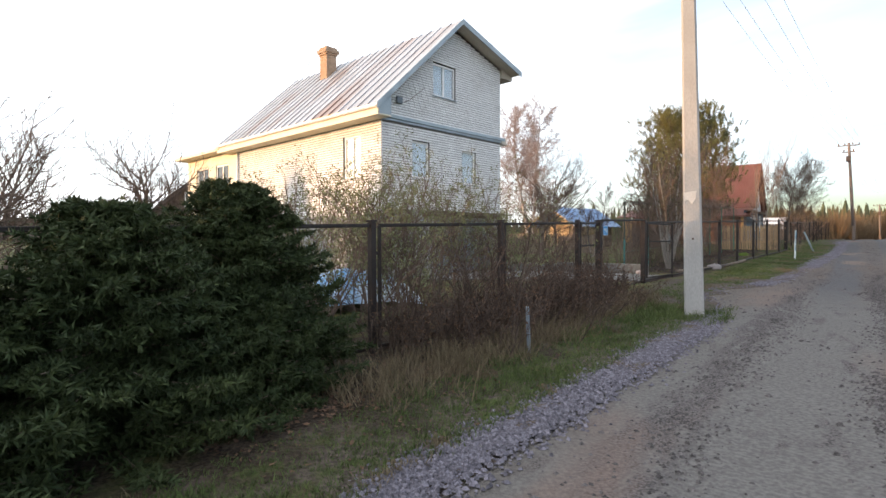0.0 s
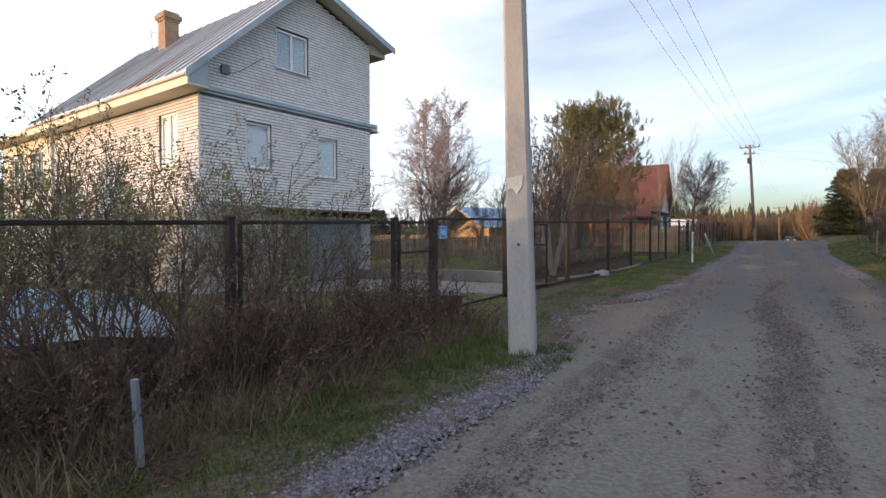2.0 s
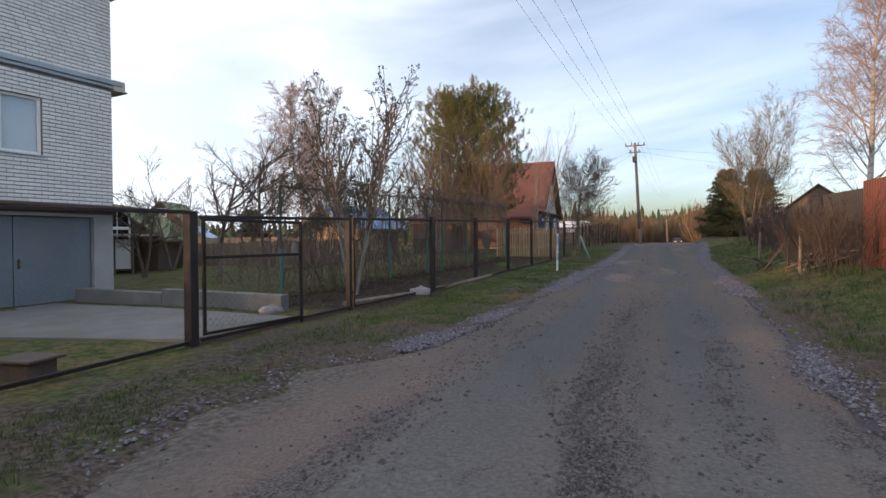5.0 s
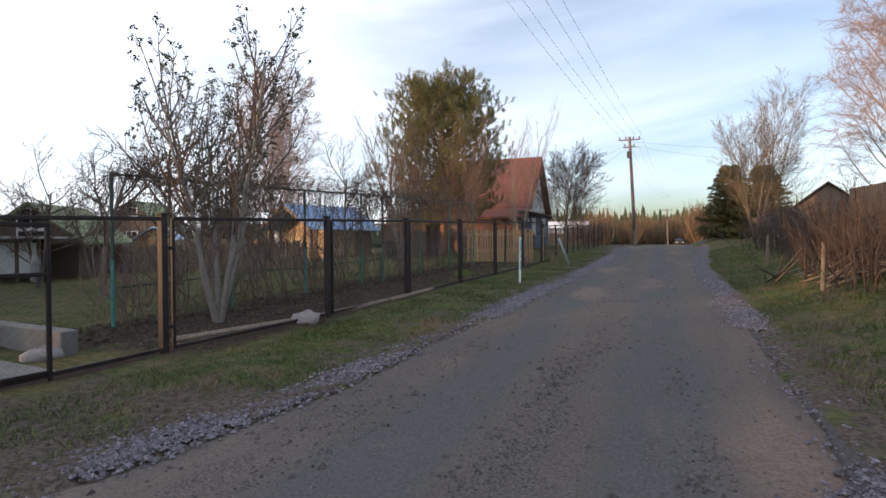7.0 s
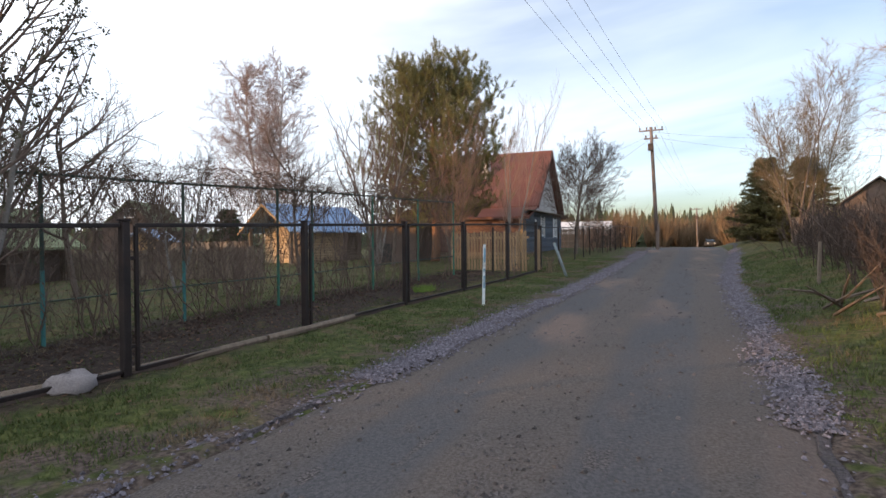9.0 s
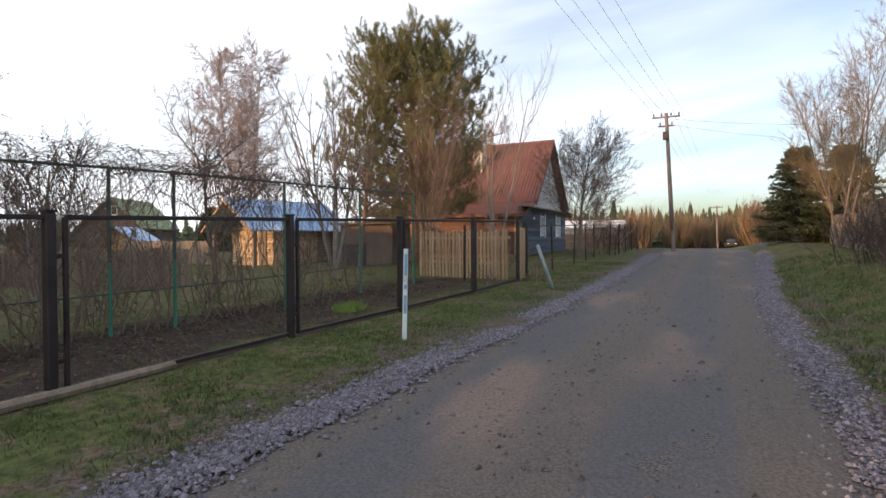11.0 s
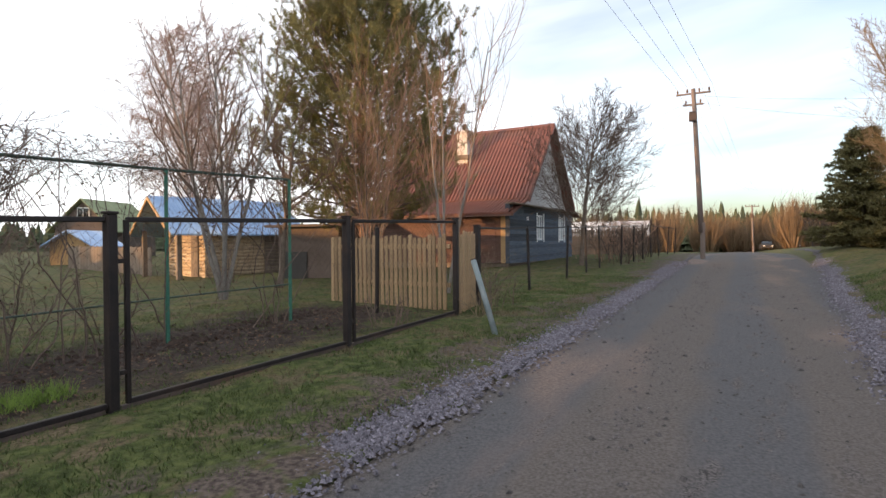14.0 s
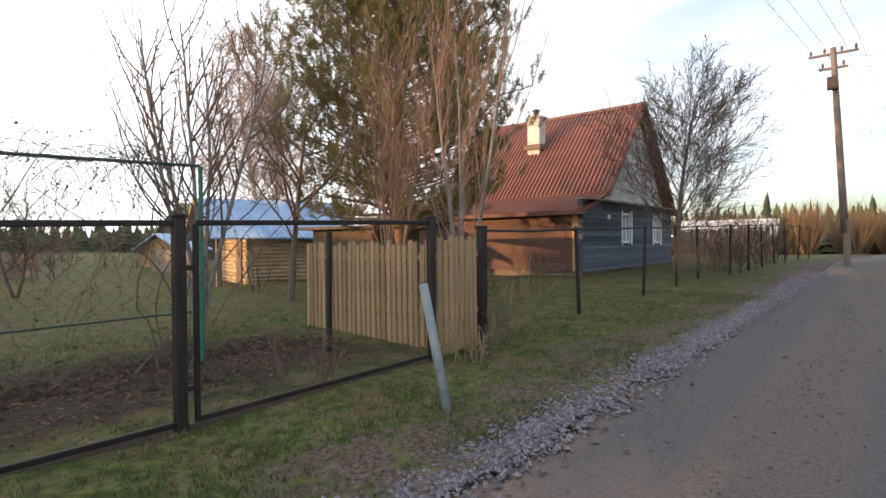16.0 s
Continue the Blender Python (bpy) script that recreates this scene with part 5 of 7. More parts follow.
# ---- poles and wires ----
def concrete_pole():
    o = thing("concrete_pole", "tapered pale concrete power pole at the roadside", "utility pole", foot(-2.2, 9.87, 12, 0.15))
    s = Shape()
    hgt = 9.3
    for i in range(9):
        z = hgt * i / 8
        a, b = 0.155 - 0.07 * i / 8, 0.125 - 0.05 * i / 8
        c = 0.03
        ring = [(-a + c, -b), (a - c, -b), (a, -b + c), (a, b - c), (a - c, b), (-a + c, b), (-a, b - c), (-a, -b + c)]
        s.v.extend((x - 0.022 * z, y, z) for x, y in ring)
    for i in range(8):
        s.f.extend((i * 8 + j, i * 8 + (j + 1) % 8, i * 8 + 8 + (j + 1) % 8, i * 8 + 8 + j) for j in range(8))
    s.f.append(tuple(range(64, 72)))
    part("shaft", s, POLE_CONCRETE, o)
    part("bolt_hole", Shape().tube([(-0.03, -0.130, 1.45), (-0.03, -0.10, 1.45)], 0.018, 10), LINTEL, o)
    part("paper_notice", Shape().prism([(-0.175, 2.22), (0.02, 2.25), (0.01, 2.12), (-0.05, 2.03), (-0.11, 2.10), (-0.16, 2.08)], -0.124, -0.105), PALE_GABLE, o, "torn paper notice")
    part("cross_arm", Shape().box(-1.75, -0.05, 9.2, 0.25, 0.05, 9.3, 0.01), LINTEL, o)
    return o


concrete_pole()


def wood_pole(x, y, h, r, lean, arms):
    o = thing("wooden_pole", "leaning brown wooden power pole with a lower stub", "utility pole", foot(x, y, 0, 0.1))
    part("shaft", Shape().tube([(lean * h * k, 0, h * k) for k in (0.16, 0.4, 0.7, 1)], [r, r * 0.93, r * 0.84, r * 0.74], 9), WOOD_POLE, o, soft=True)
    part("stub", Shape().box(-0.10, -0.10, 0, 0.10, 0.10, h * 0.22, 0.02), WOOD_POLE, o)
    tx = lean * h
    for k in range(arms):
        z = h - 0.25 - 0.5 * k
        arm = part("cross_arm", Shape().box(tx - 0.72 + 0.3 * k, -0.04, z, tx + 0.72 - 0.3 * k, 0.04, z + 0.08, 0.01), WOOD_POLE, o)
        for q in ((-0.65, -0.25, 0.25, 0.65), (-0.3, 0.3))[k]:
            part("insulator", Shape().tube([(tx + q, 0, z + 0.08), (tx + q, 0, z + 0.17), (tx + q, 0, z + 0.26)], [0.02, 0.05, 0.03], 7), PORCELAIN, arm)
    part("junction_box", Shape().box(tx - 0.16, -0.25, h - 1.5, tx + 0.16, -0.1, h - 1.05, 0.02), LINTEL, o)
    return o


wood_pole(-0.35, 53.4, 7.75, 0.125, -0.05, 2)
wood_pole(2.3, 98.0, 5.6, 0.12, -0.02, 1)


def wire(a, b, sag, r=0.0055):
    a, b = Vector(a), Vector(b)
    pts = [a.lerp(b, i / 16) - Vector((0, 0, 4 * sag * (i / 16) * (1 - i / 16))) for i in range(17)]
    tagged(part("power_line", Shape().tube(pts, r, 4), LINTEL), "thin dark overhead power line between poles", "cable", "overhead lines")


for q in (-0.75, -0.3, 0.3, 0.75):
    wire((-3.3 + q, 9.87, 9.35), (-0.74 + q, 53.4, 9.1), 0.5)
    wire((-0.74 + q, 53.4, 9.1), (2.2 + 0.7 * q, 98, 7.75), 0.9)
    wire((-3.3 + q, 9.87, 9.35), (-4.2 + q, -30, 8.4), 0.5)
wire((-0.74, 53.4, 8.6), (14.0, 55.0, 7.6), 0.4)
wire((-0.74, 53.4, 8.3), (14.0, 57.0, 6.6), 0.4)
wire((-0.74, 53.4, 8.4), (-7.0, 51.5, 6.0), 0.2)
wire((-0.74, 53.4, 8.2), (-9.0, 62.0, 5.0), 0.2)


# ---- trees along the street ----
pine_tree(-9.9, 41.0, 8.7, 4.15, 3)
tree("birch_tree", "tall bare birch with pinkish twigs", -25.0, 46.4, 13.0, BIRCH, 11, BIRCH_BARK, BIRCH_TWIG, radius=0.17, stems=2)
tree("birch_tree", "tall bare birch with drooping russet twigs", 10.4, 42.0, 13.0, WEEPING, 12, BIRCH_BARK, BIRCH_TWIG, radius=0.17, lean=(0.04, 0))
tree("rowan_tree", "multi-stemmed rowan with opening buds", -5.25, 19.75, 4.15, ROWAN, 21, PALE_BARK, TWIG, radius=0.048, stems=6, leaf=(BUD, 0.032, 0.9, 8))
tree("bare_tree", "bare grey garden tree with upright limbs", -9.5, 35.0, 5.9, ROWAN, 22, PALE_BARK, TWIG, radius=0.055, stems=5, splay=0.22, leaf=(BUD, 0.026, 0.35, 2))
tree("bare_tree", "round bare roadside tree with dense twigs", -4.3, 47.5, 4.9, ROUND, 23, BARK, TWIG, radius=0.11)
tree("willow_tree", "leafless willow with tall reddish shoots", -8.0, 38.8, 6.0, SHOOTS, 24, BARK, RED_TWIG, radius=0.030, stems=8)
tree("willow_tree", "leafless sapling with tall reddish shoots", -4.8, 37.4, 5.6, SHOOTS, 25, PALE_BARK, RED_TWIG, radius=0.045, stems=3, splay=0.10)
tree("apple_tree", "small bare apple tree on the lawn", -11.5, 22.4, 3.4, APPLE, 26, BARK, TWIG, radius=0.08)
tree("apple_tree", "small bare apple tree on the lawn", -12.0, 25.2, 4.0, APPLE, 27, BARK, TWIG, radius=0.08)
tree("apple_tree", "small bare apple tree by the shed", -10.3, 37.6, 4.2, APPLE, 28, BARK, TWIG, radius=0.09)
tree("bare_tree", "slender bare young birch", -11.0, 27.2, 3.5, BARE, 29, PALE_BARK, TWIG, radius=0.05, stems=2)
tree("bare_tree", "tall bare roadside tree with yellowish twigs", 5.8, 45.4, 7.5, BARE, 31, BARK, YELLOW_TWIG, radius=0.045, stems=4)
tree("bare_tree", "tall bare roadside tree with yellowish twigs", 6.8, 47.5, 7.0, BARE, 32, BARK, YELLOW_TWIG, radius=0.045, stems=3)
spruce_tree("spruce_tree", "olive-green conifer beside the road", 5.6, 54.5, 5.0, 2.1, 41, 150, 0.20, OLIVE_LEAF)
spruce_tree("spruce_tree", "olive-green conifer beside the road", 7.2, 52.0, 4.6, 2.1, 42, 130, 0.20, OLIVE_LEAF)
spruce_tree("spruce_bush", "dense dark green young spruce at the fence", -4.45, 0.3, 1.8, 1.35, 43, 250, 0.09)
spruce_tree("spruce_bush", "dense dark green young spruce at the fence", -4.95, 3.05, 2.1, 1.35, 44, 300, 0.08)
spruce_tree("spruce_bush", "dense dark green young spruce at the fence", -4.6, 1.75, 1.85, 1.35, 46, 270, 0.085)
spruce_tree("spruce_bush", "dense dark green young spruce at the fence", -4.35, 2.75, 1.1, 0.8, 49, 150, 0.075)
spruce_tree("spruce_bush", "dense dark green young spruce at the fence", -5.2, -0.9, 1.9, 1.2, 45, 150, 0.1)

rng = random.Random(77)
for i in range(26):
    y = 4.75 + 6.4 * i / 25 + rng.uniform(-0.1, 0.1)
    x = -4.15 + rng.uniform(-0.5, 0.35)
    bare_shrub("bare_shrub", "thicket of dry brown leafless stems at the fence", x, y, rng.uniform(0.6, 1.0) * (1.0 if y < 10.4 else 0.8), 0.6, 15, 100 + i, THICKET, leaf=(DEAD_LEAF, 0.014, 0.30, 2), kids=8, up=0.02)
for i, (x, y, hh) in enumerate(((-4.5, 5.0, 1.3), (-4.2, 5.9, 1.5), (-4.55, 6.7, 1.7), (-4.1, 7.4, 1.35), (-4.5, 8.2, 1.75), (-4.2, 9.0, 1.45), (-4.45, 9.8, 1.5), (-4.1, 10.5, 1.1), (-4.4, 11.2, 1.0), (-3.5, 5.6, 0.9), (-3.55, 6.9, 1.0), (-3.5, 8.1, 1.0), (-3.45, 9.2, 0.9), (-3.6, 10.2, 0.8))):
    bare_shrub("overgrown_shrub", "dark arching shrub with small withered leaves at the fence", x, y, hh, 0.85, 9, 160 + i, THICKET, leaf=(DEAD_LEAF, 0.017, 0.45, 2), kids=11, thin=0.003, up=-0.05)
for i, (x, y, hh) in enumerate(((-6.6, 5.2, 1.9), (-6.4, 6.6, 2.3), (-6.6, 7.9, 2.5), (-6.5, 9.2, 2.4), (-6.6, 10.2, 1.9), (-8.2, 8.4, 2.4), (-8.6, 6.2, 2.2), (-9.5, 9.8, 2.2))):
    bare_shrub("garden_shrub", "upright shrub with first small leaves", x, y, hh * 1.15, 1.15, 19, 200 + i, TWIG, leaf=(LEAFLET, 0.023, 0.95, 6), kids=11)


# ---- yard: drive, kerb wall, odds and ends ----
def slab(name, label, corners, top, mat, thick=0.12):
    """A flat cast slab with the given corners."""
    n = len(corners)
    s = Shape()
    s.add([(x, y, top(x, y) - thick) for x, y in corners] + [(x, y, top(x, y)) for x, y in corners],
          [tuple(range(n - 1, -1, -1)), tuple(range(n, 2 * n))] + [(i, (i + 1) % n, (i + 1) % n + n, i + n) for i in range(n)])
    return tagged(part(name, s, mat), label, "pavement", kind="structure")


slab("drive_slab_1", "cracked concrete slab before the garage", [(-4.75, 14.85), (-4.45, 16.75), (-8.0, 17.15), (-8.2, 14.2)], lambda x, y: gz(x, y) + 0.05, CONCRETE)
slab("drive_slab_2", "cracked concrete slab before the garage", [(-8.22, 14.19), (-8.02, 17.15), (-11.5, 17.6), (-11.9, 13.6)], lambda x, y: gz(x, y) + 0.045 - 0.03 * min(1, max(0, (-8 - x) / 3)), CONCRETE)
wall = part("kerb_wall", Shape().box(0, -0.1, -0.15, 3.2, 0.1, 0.30, 0.015), CONCRETE, at=pose(-5.25, 17.4, gz(-5.25, 17.4), 0, 0, 174))
tagged(wall, "low cast concrete kerb wall beside the drive", "kerb")
wall = part("kerb_wall", Shape().box(0, -0.1, -0.15, 2.9, 0.1, 0.26, 0.015), CONCRETE, at=pose(-8.45, 17.735, gz(-8.45, 17.7), 0, 0, 175))
tagged(wall, "low cast concrete kerb wall beside the drive", "kerb")


def boulder(x, y, r, seed, name="boulder", label="rounded grey granite boulder at the fence"):
    rng = random.Random(seed)
    s = Shape()
    n, m = 12, 7
    for j in range(m + 1):
        for i in range(n):
            a, b = 6.283 * i / n, math.pi * (j / m - 0.5)
            k = 1 + 0.5 * noise.noise((math.cos(a) * 1.7 + seed, math.sin(a) * 1.7, b * 1.4))
            s.v.append((r * 1.25 * k * math.cos(a) * math.cos(b), r * k * math.sin(a) * math.cos(b), r * 0.6 * k * math.sin(b)))
    for j in range(m):
        s.f.extend((j * n + i, j * n + (i + 1) % n, (j + 1) * n + (i + 1) % n, (j + 1) * n + i) for i in range(n))
    return tagged(part(name, s, STONE, soft=True, at=foot(x, y, 70) @ Matrix.Translation((0, 0, r * 0.3))), label, "stone")


boulder(-3.87, 20.12, 0.20, 3)
boulder(-5.35, 17.15, 0.16, 4, "concrete_lump", "broken pale concrete lump by the drive")
for a, b in (((-4.62, 18.3), (-4.05, 20.0)), ((-3.92, 20.45), (-3.72, 22.6)), ((-3.72, 22.65), (-3.62, 24.6))):
    s = Shape().tube([(a[0], a[1], gz(*a) + 0.04), ((a[0] + b[0]) / 2 + 0.02, (a[1] + b[1]) / 2, gz(*a) + 0.07), (b[0], b[1], gz(*b) + 0.05)], [0.055, 0.05, 0.045], 7)
    tagged(part("edging_log", s, OLD_WOOD), "pale weathered edging pole along the fence foot", "log", "edging along the fence")
for (x0, y0), (x1, y1) in zip(POSTS[2:], POSTS[3:]):
    if y0 in (11.85,):
        continue
    u = Vector((x1 - x0, y1 - y0, 0)).normalized()
    L = math.hypot(x1 - x0, y1 - y0)
    s = Shape().box(0.06, -0.02, -0.08, L - 0.06, 0.02, 0.045, 0.006, Matrix.Rotation(-math.atan((gz(x1, y1) - gz(x0, y0)) / L), 4, "Y"))
    tagged(part("ground_board", s, LINTEL, at=foot(x0, y0, math.degrees(math.atan2(u.y, u.x)))), "dark rotten board along the foot of the fence", "board", "boards under the fence")

o = thing("marker_post", "weathered white and blue painted roadside post", "post", foot(-2.13, 26.89, 0, 0.08) @ pose(0, 0, 0, -1, 1.2, 20))
part("shaft", Shape().box(-0.028, -0.028, 0, 0.028, 0.028, 1.26, 0.006), LICHEN_POST, o)
part("top_plate", Shape().box(-0.032, -0.032, 1.262, 0.032, 0.032, 1.272, 0.004), LICHEN_POST, o)
for za, zb in ((0.42, 0.66), (0.74, 0.80), (0.92, 1.2)):
    part("paint_streak", Shape().box(-0.012, -0.0315, za, 0.026, -0.0285, zb), material("faded_blue_paint", (0.13, 0.24, 0.33), (0.22, 0.36, 0.46), 14, 60, 0.8, 0.2, dirt=(0.4, 0.4, 0.38)), o, "flaking faded blue paint")
o = thing("leaning_pipe", "grey-blue steel pipe post leaning beside the road", "post", foot(-1.8, 33.31, 0, 0.1))
part("pipe", Shape().tube([(0, 0, 0), (-0.46, 0.20, 1.12)], 0.042, 10), material("grey_blue_pipe", (0.13, 0.165, 0.175), (0.20, 0.235, 0.245), 6, 60, 0.6, 0.2, dirt=(0.3, 0.3, 0.28)), o, soft=True)
part("pipe_cap", Shape().tube([(-0.461, 0.2005, 1.121), (-0.467, 0.203, 1.135)], 0.043, 10), LINTEL, o)
o = thing("short_stake", "short grey painted steel stake in the verge", "stake", foot(-3.17, 5.87, 15, 0.05) @ pose(0, 0, 0, 2, -2, 0))
part("shaft", Shape().box(-0.02, -0.02, 0, 0.02, 0.02, 0.64, 0.005), GARAGE, o)
o = thing("number_plate", "blue house number plate 96 with white border on the fence", "sign", pose(-4.585, 12.09, 1.56, 0, 0, 90))
part("plate", Shape().box(-0.125, 0, 0, 0.125, 0.012, 0.22, 0.003), BLUE_PLASTIC, o)
part("border", Shape().box(-0.123, -0.003, 0.002, 0.123, -0.0005, 0.010).box(-0.123, -0.003, 0.210, 0.123, -0.0005, 0.218).box(-0.123, -0.003, 0.0105, -0.115, -0.0005, 0.2095).box(0.115, -0.003, 0.0105, 0.123, -0.0005, 0.2095), WHITE_FRAME, o, "thin white border")
for ch, dx in (("9", -0.042), ("6", 0.042)):
    words = bpy.data.curves.new("digit", "FONT")
    words.body, words.size, words.extrude, words.align_x = ch, 0.155, 0.001, "CENTER"
    words.materials.append(WHITE_FRAME)
    digit = new("digit", words)
    digit.parent = o
    digit.matrix_basis = pose(dx, -0.002, 0.056, 90, 0, 0)
for dx in (-0.09, 0.09):
    part("wire_tie", Shape().tube([(dx, 0.012, 0.2), (dx, 0.05, 0.2)], 0.003, 5), LINTEL, o)
o = thing("garden_box", "low dark wooden box with a flat lid", "box", foot(-5.0, 13.05, 10, 0.02))
part("body", Shape().box(-0.19, -0.16, 0, 0.19, 0.16, 0.2, 0.01), LINTEL, o)
part("lid", Shape().box(-0.25, -0.21, 0.202, 0.25, 0.21, 0.235, 0.008), LINTEL, o, "dark flat lid")
o = part("plastic_jug", Shape().tube([(0, 0, 0), (0, 0, 0.03), (0, 0, 0.2), (0, 0, 0.26), (0, 0, 0.3)], [0.035, 0.045, 0.045, 0.02, 0.015], 9), CONCRETE, at=pose(-4.38, 16.5, gz(-4.4, 16.5) + 0.98))
tagged(o, "pale plastic jug stuck on the gate post", "jug")


def tarp_heap():
    s = Shape()
    n, m = 26, 14
    for j in range(m + 1):
        for i in range(n + 1):
            x, y = -1.5 + 3.0 * i / n, -0.8 + 1.6 * j / m
            z = 0.8 * max(0, 1 - (x / 1.5) ** 2) ** 0.6 * max(0, 1 - (y / 0.85) ** 2) ** 0.7
            z += (0.10 * noise.noise((x * 2.3, y * 2.3, 1)) + 0.05 * noise.noise((x * 6, y * 6, 2))) * min(1, z * 3)
            s.v.append((x + 0.06 * noise.noise((x * 3, y * 3, 7)), y, z))
    w = n + 1
    for j in range(m):
        s.f.extend((j * w + i, j * w + i + 1, (j + 1) * w + i + 1, (j + 1) * w + i) for i in range(n))
    tagged(part("tarpaulin", s, BLUE_TARP, soft=True, at=foot(-8.3, 7.7, 65)), "crumpled blue and white tarpaulin over a woodpile", "tarpaulin")
    for k in range(7):
        q = Shape().tube([(-0.9, 0, 0), (0.9, 0.05, 0)], 0.09, 8)
        tagged(part("log", q, OLD_WOOD, at=foot(-7.9 + 0.05 * (k % 3), 6.6 - 0.13 * k, 150) @ Matrix.Translation((0, 0, 0.09 + 0.17 * (k % 3)))), "short weathered log of a woodpile", "log", "logs of the woodpile")


tarp_heap()


# ---- picket fence and thin posts by the red-roofed house ----
def picket_panel(x0, y0, x1, y1, h, mat, gap=0.112, wide=0.078, rails=(0.35, 0.86), label="sunlit unpainted wooden picket fence panel", rot=0.0):
    L = math.hypot(x1 - x0, y1 - y0)
    o = thing("picket_fence", label, "fence", foot(x0, y0, math.degrees(math.atan2(y1 - y0, x1 - x0)), 0.03), "")
    rng = random.Random(int(abs(x0) * 100))
    k = (gz(x1, y1) - gz(x0, y0)) / L
    meshes = [Shape().add([(0, 0, 0), (wide, 0, 0), (wide, 0.02, 0), (0, 0.02, 0), (0, 0, q), (wide, 0, q + 0.015), (wide, 0.02, q + 0.015), (0, 0.02, q)],
                          [(0, 1, 5, 4), (2, 3, 7, 6), (1, 2, 6, 5), (3, 0, 4, 7), (4, 5, 6, 7)]).mesh("picket", mat) for q in (h * 0.97, h, h * 1.015)]
    x = 0.0
    while x < L - wide:
        part("picket", rng.choice(meshes), mat, o, at=Matrix.Translation((x, -0.022, k * x)) @ pose(0, 0, 0, 0, rng.uniform(-1, 1), 0))
        x += gap * rng.uniform(0.95, 1.08)
    for q in rails:
        part("rail", Shape().box(0, 0, h * q - 0.04, L, 0.045, h * q + 0.04, 0.006), mat, o)
    return o


picket_panel(-6.5, 35.35, -3.5, 35.10, 1.40, PICKET)
picket_panel(-3.17, 34.78, -3.27, 35.72, 1.45, PICKET, label="short unpainted picket panel beside a dark post")
fence_post(-3.3, 35.85, 1.55, 0.11)
thin = [(-4.5, 34.2), (-3.25, 38.67), (-3.22, 41.7), (-3.25, 44.1), (-3.3, 46.2), (-2.95, 48.3), (-2.8, 50.2), (-2.7, 52.0), (-2.6, 53.8), (-2.55, 56.0), (-2.4, 58.4), (-2.3, 61.0)]
rng = random.Random(61)
for x, y in thin:
    o = thing("thin_post", "thin rusty steel fence post standing askew", "post", foot(x, y, 0, 0.08) @ pose(0, 0, 0, rng.uniform(-4, 3), rng.uniform(-3, 3), 0), "thin posts beside the road")
    part("shaft", Shape().box(-0.028, -0.028, 0, 0.028, 0.028, 1.62, 0.005), FENCE, o)
for (x0, y0), (x1, y1) in zip([(-3.3, 35.9)] + thin[1:], thin[1:]):
    for z, r in ((1.50, 0.02), (0.8, 0.004), (0.4, 0.004)):
        o = part("fence_rail", Shape().tube([(x0, y0, gz(x0, y0) + z), ((x0 + x1) / 2, (y0 + y1) / 2, gz(x0, (y0 + y1) / 2) + z - 0.02), (x1, y1, gz(x1, y1) + z)], r, 5), FENCE)
        tagged(o, "thin rusty rail of the roadside fence", "rail", "rails of the thin fence")
picket_panel(-3.4, 58.0, -7.5, 57.4, 1.5, OLD_WOOD, 0.12, 0.1, label="grey weathered board fence")


# ---- sheds and far houses ----
def shed():
    h = thing("log_shed", "small pale log shed with blue metal roof", "shed", pose(-21.6, 40.65, 0.62, 0, 0, -15.7))
    W, D, e, r = 4.26, 4.9, 2.0, 3.32
    for y in (1.1,):
        part("gable_wall", Shape().prism([(0.1, 0), (W - 0.1, 0), (W - 0.1, e), (W / 2, r - 0.1), (0.1, e)], y + 0.08, y + 0.2), LOG, h)
    part("side_wall", Shape().box(W - 0.22, 1.31, 0, W - 0.1, D, e), LOG, h)
    part("back_wall", Shape().box(0.1, D - 0.1, 0, W - 0.23, D, e).box(0.1, 1.31, 0, 0.2, D - 0.11, e), OLD_WOOD, h)
    for k in range(14):
        z = 0.02 + 0.145 * k
        part("log", Shape().tube([(0.1, 1.12, z + 0.07), (W - 0.1, 1.12, z + 0.07)], 0.08, 8), LOG, h)
        part("log", Shape().tube([(W - 0.1, 1.2, z + 0.07), (W - 0.1, 3.5, z + 0.07)], 0.08, 8), LOG, h)
        part("board", Shape().box(W - 0.09, 3.56, z, W - 0.06, D, z + 0.13), OLD_WOOD, h)
    part("dark_doorway", Shape().box(2.9, 1.0, 0, 3.6, 1.05, 1.8, 0.01), OLD_WOOD, h)
    for x, y in ((0.15, 0.1), (W - 0.15, 0.1)):
        part("porch_post", Shape().box(x - 0.09, y - 0.09, 0, x + 0.09, y + 0.09, e, 0.015), OLD_WOOD, h)
    t = 0.05
    k = (r - e) / (W / 2)
    for sg in (-1, 1):
        a = W / 2 + sg * (W / 2 + 0.4)
        za = e - 0.4 * k
        rf = part("roof", Shape().prism([(a, za), (W / 2, r), (W / 2, r + t), (a, za + t)] if sg < 0 else [(W / 2, r), (a, za), (a, za + t), (W / 2, r + t)], -0.35, D + 0.6), BLUE_ROOF, h, "blue corrugated metal roof with worn patches")
        wv = Shape()
        y = -0.33
        while y < D + 0.55:
            wv.prism([(a, za + t - 0.005), (W / 2, r + t - 0.005), (W / 2, r + t + 0.025), (a, za + t + 0.025)], y, y + 0.09)
            y += 0.22
        part("corrugations", wv, BLUE_ROOF, rf)
        part("verge_board", Shape().prism([(a, za - 0.1), (W / 2, r - 0.1), (W / 2, r + 0.02), (a, za + 0.02)], -0.40, -0.352), ORANGE_WOOD, rf, "bare timber verge board")


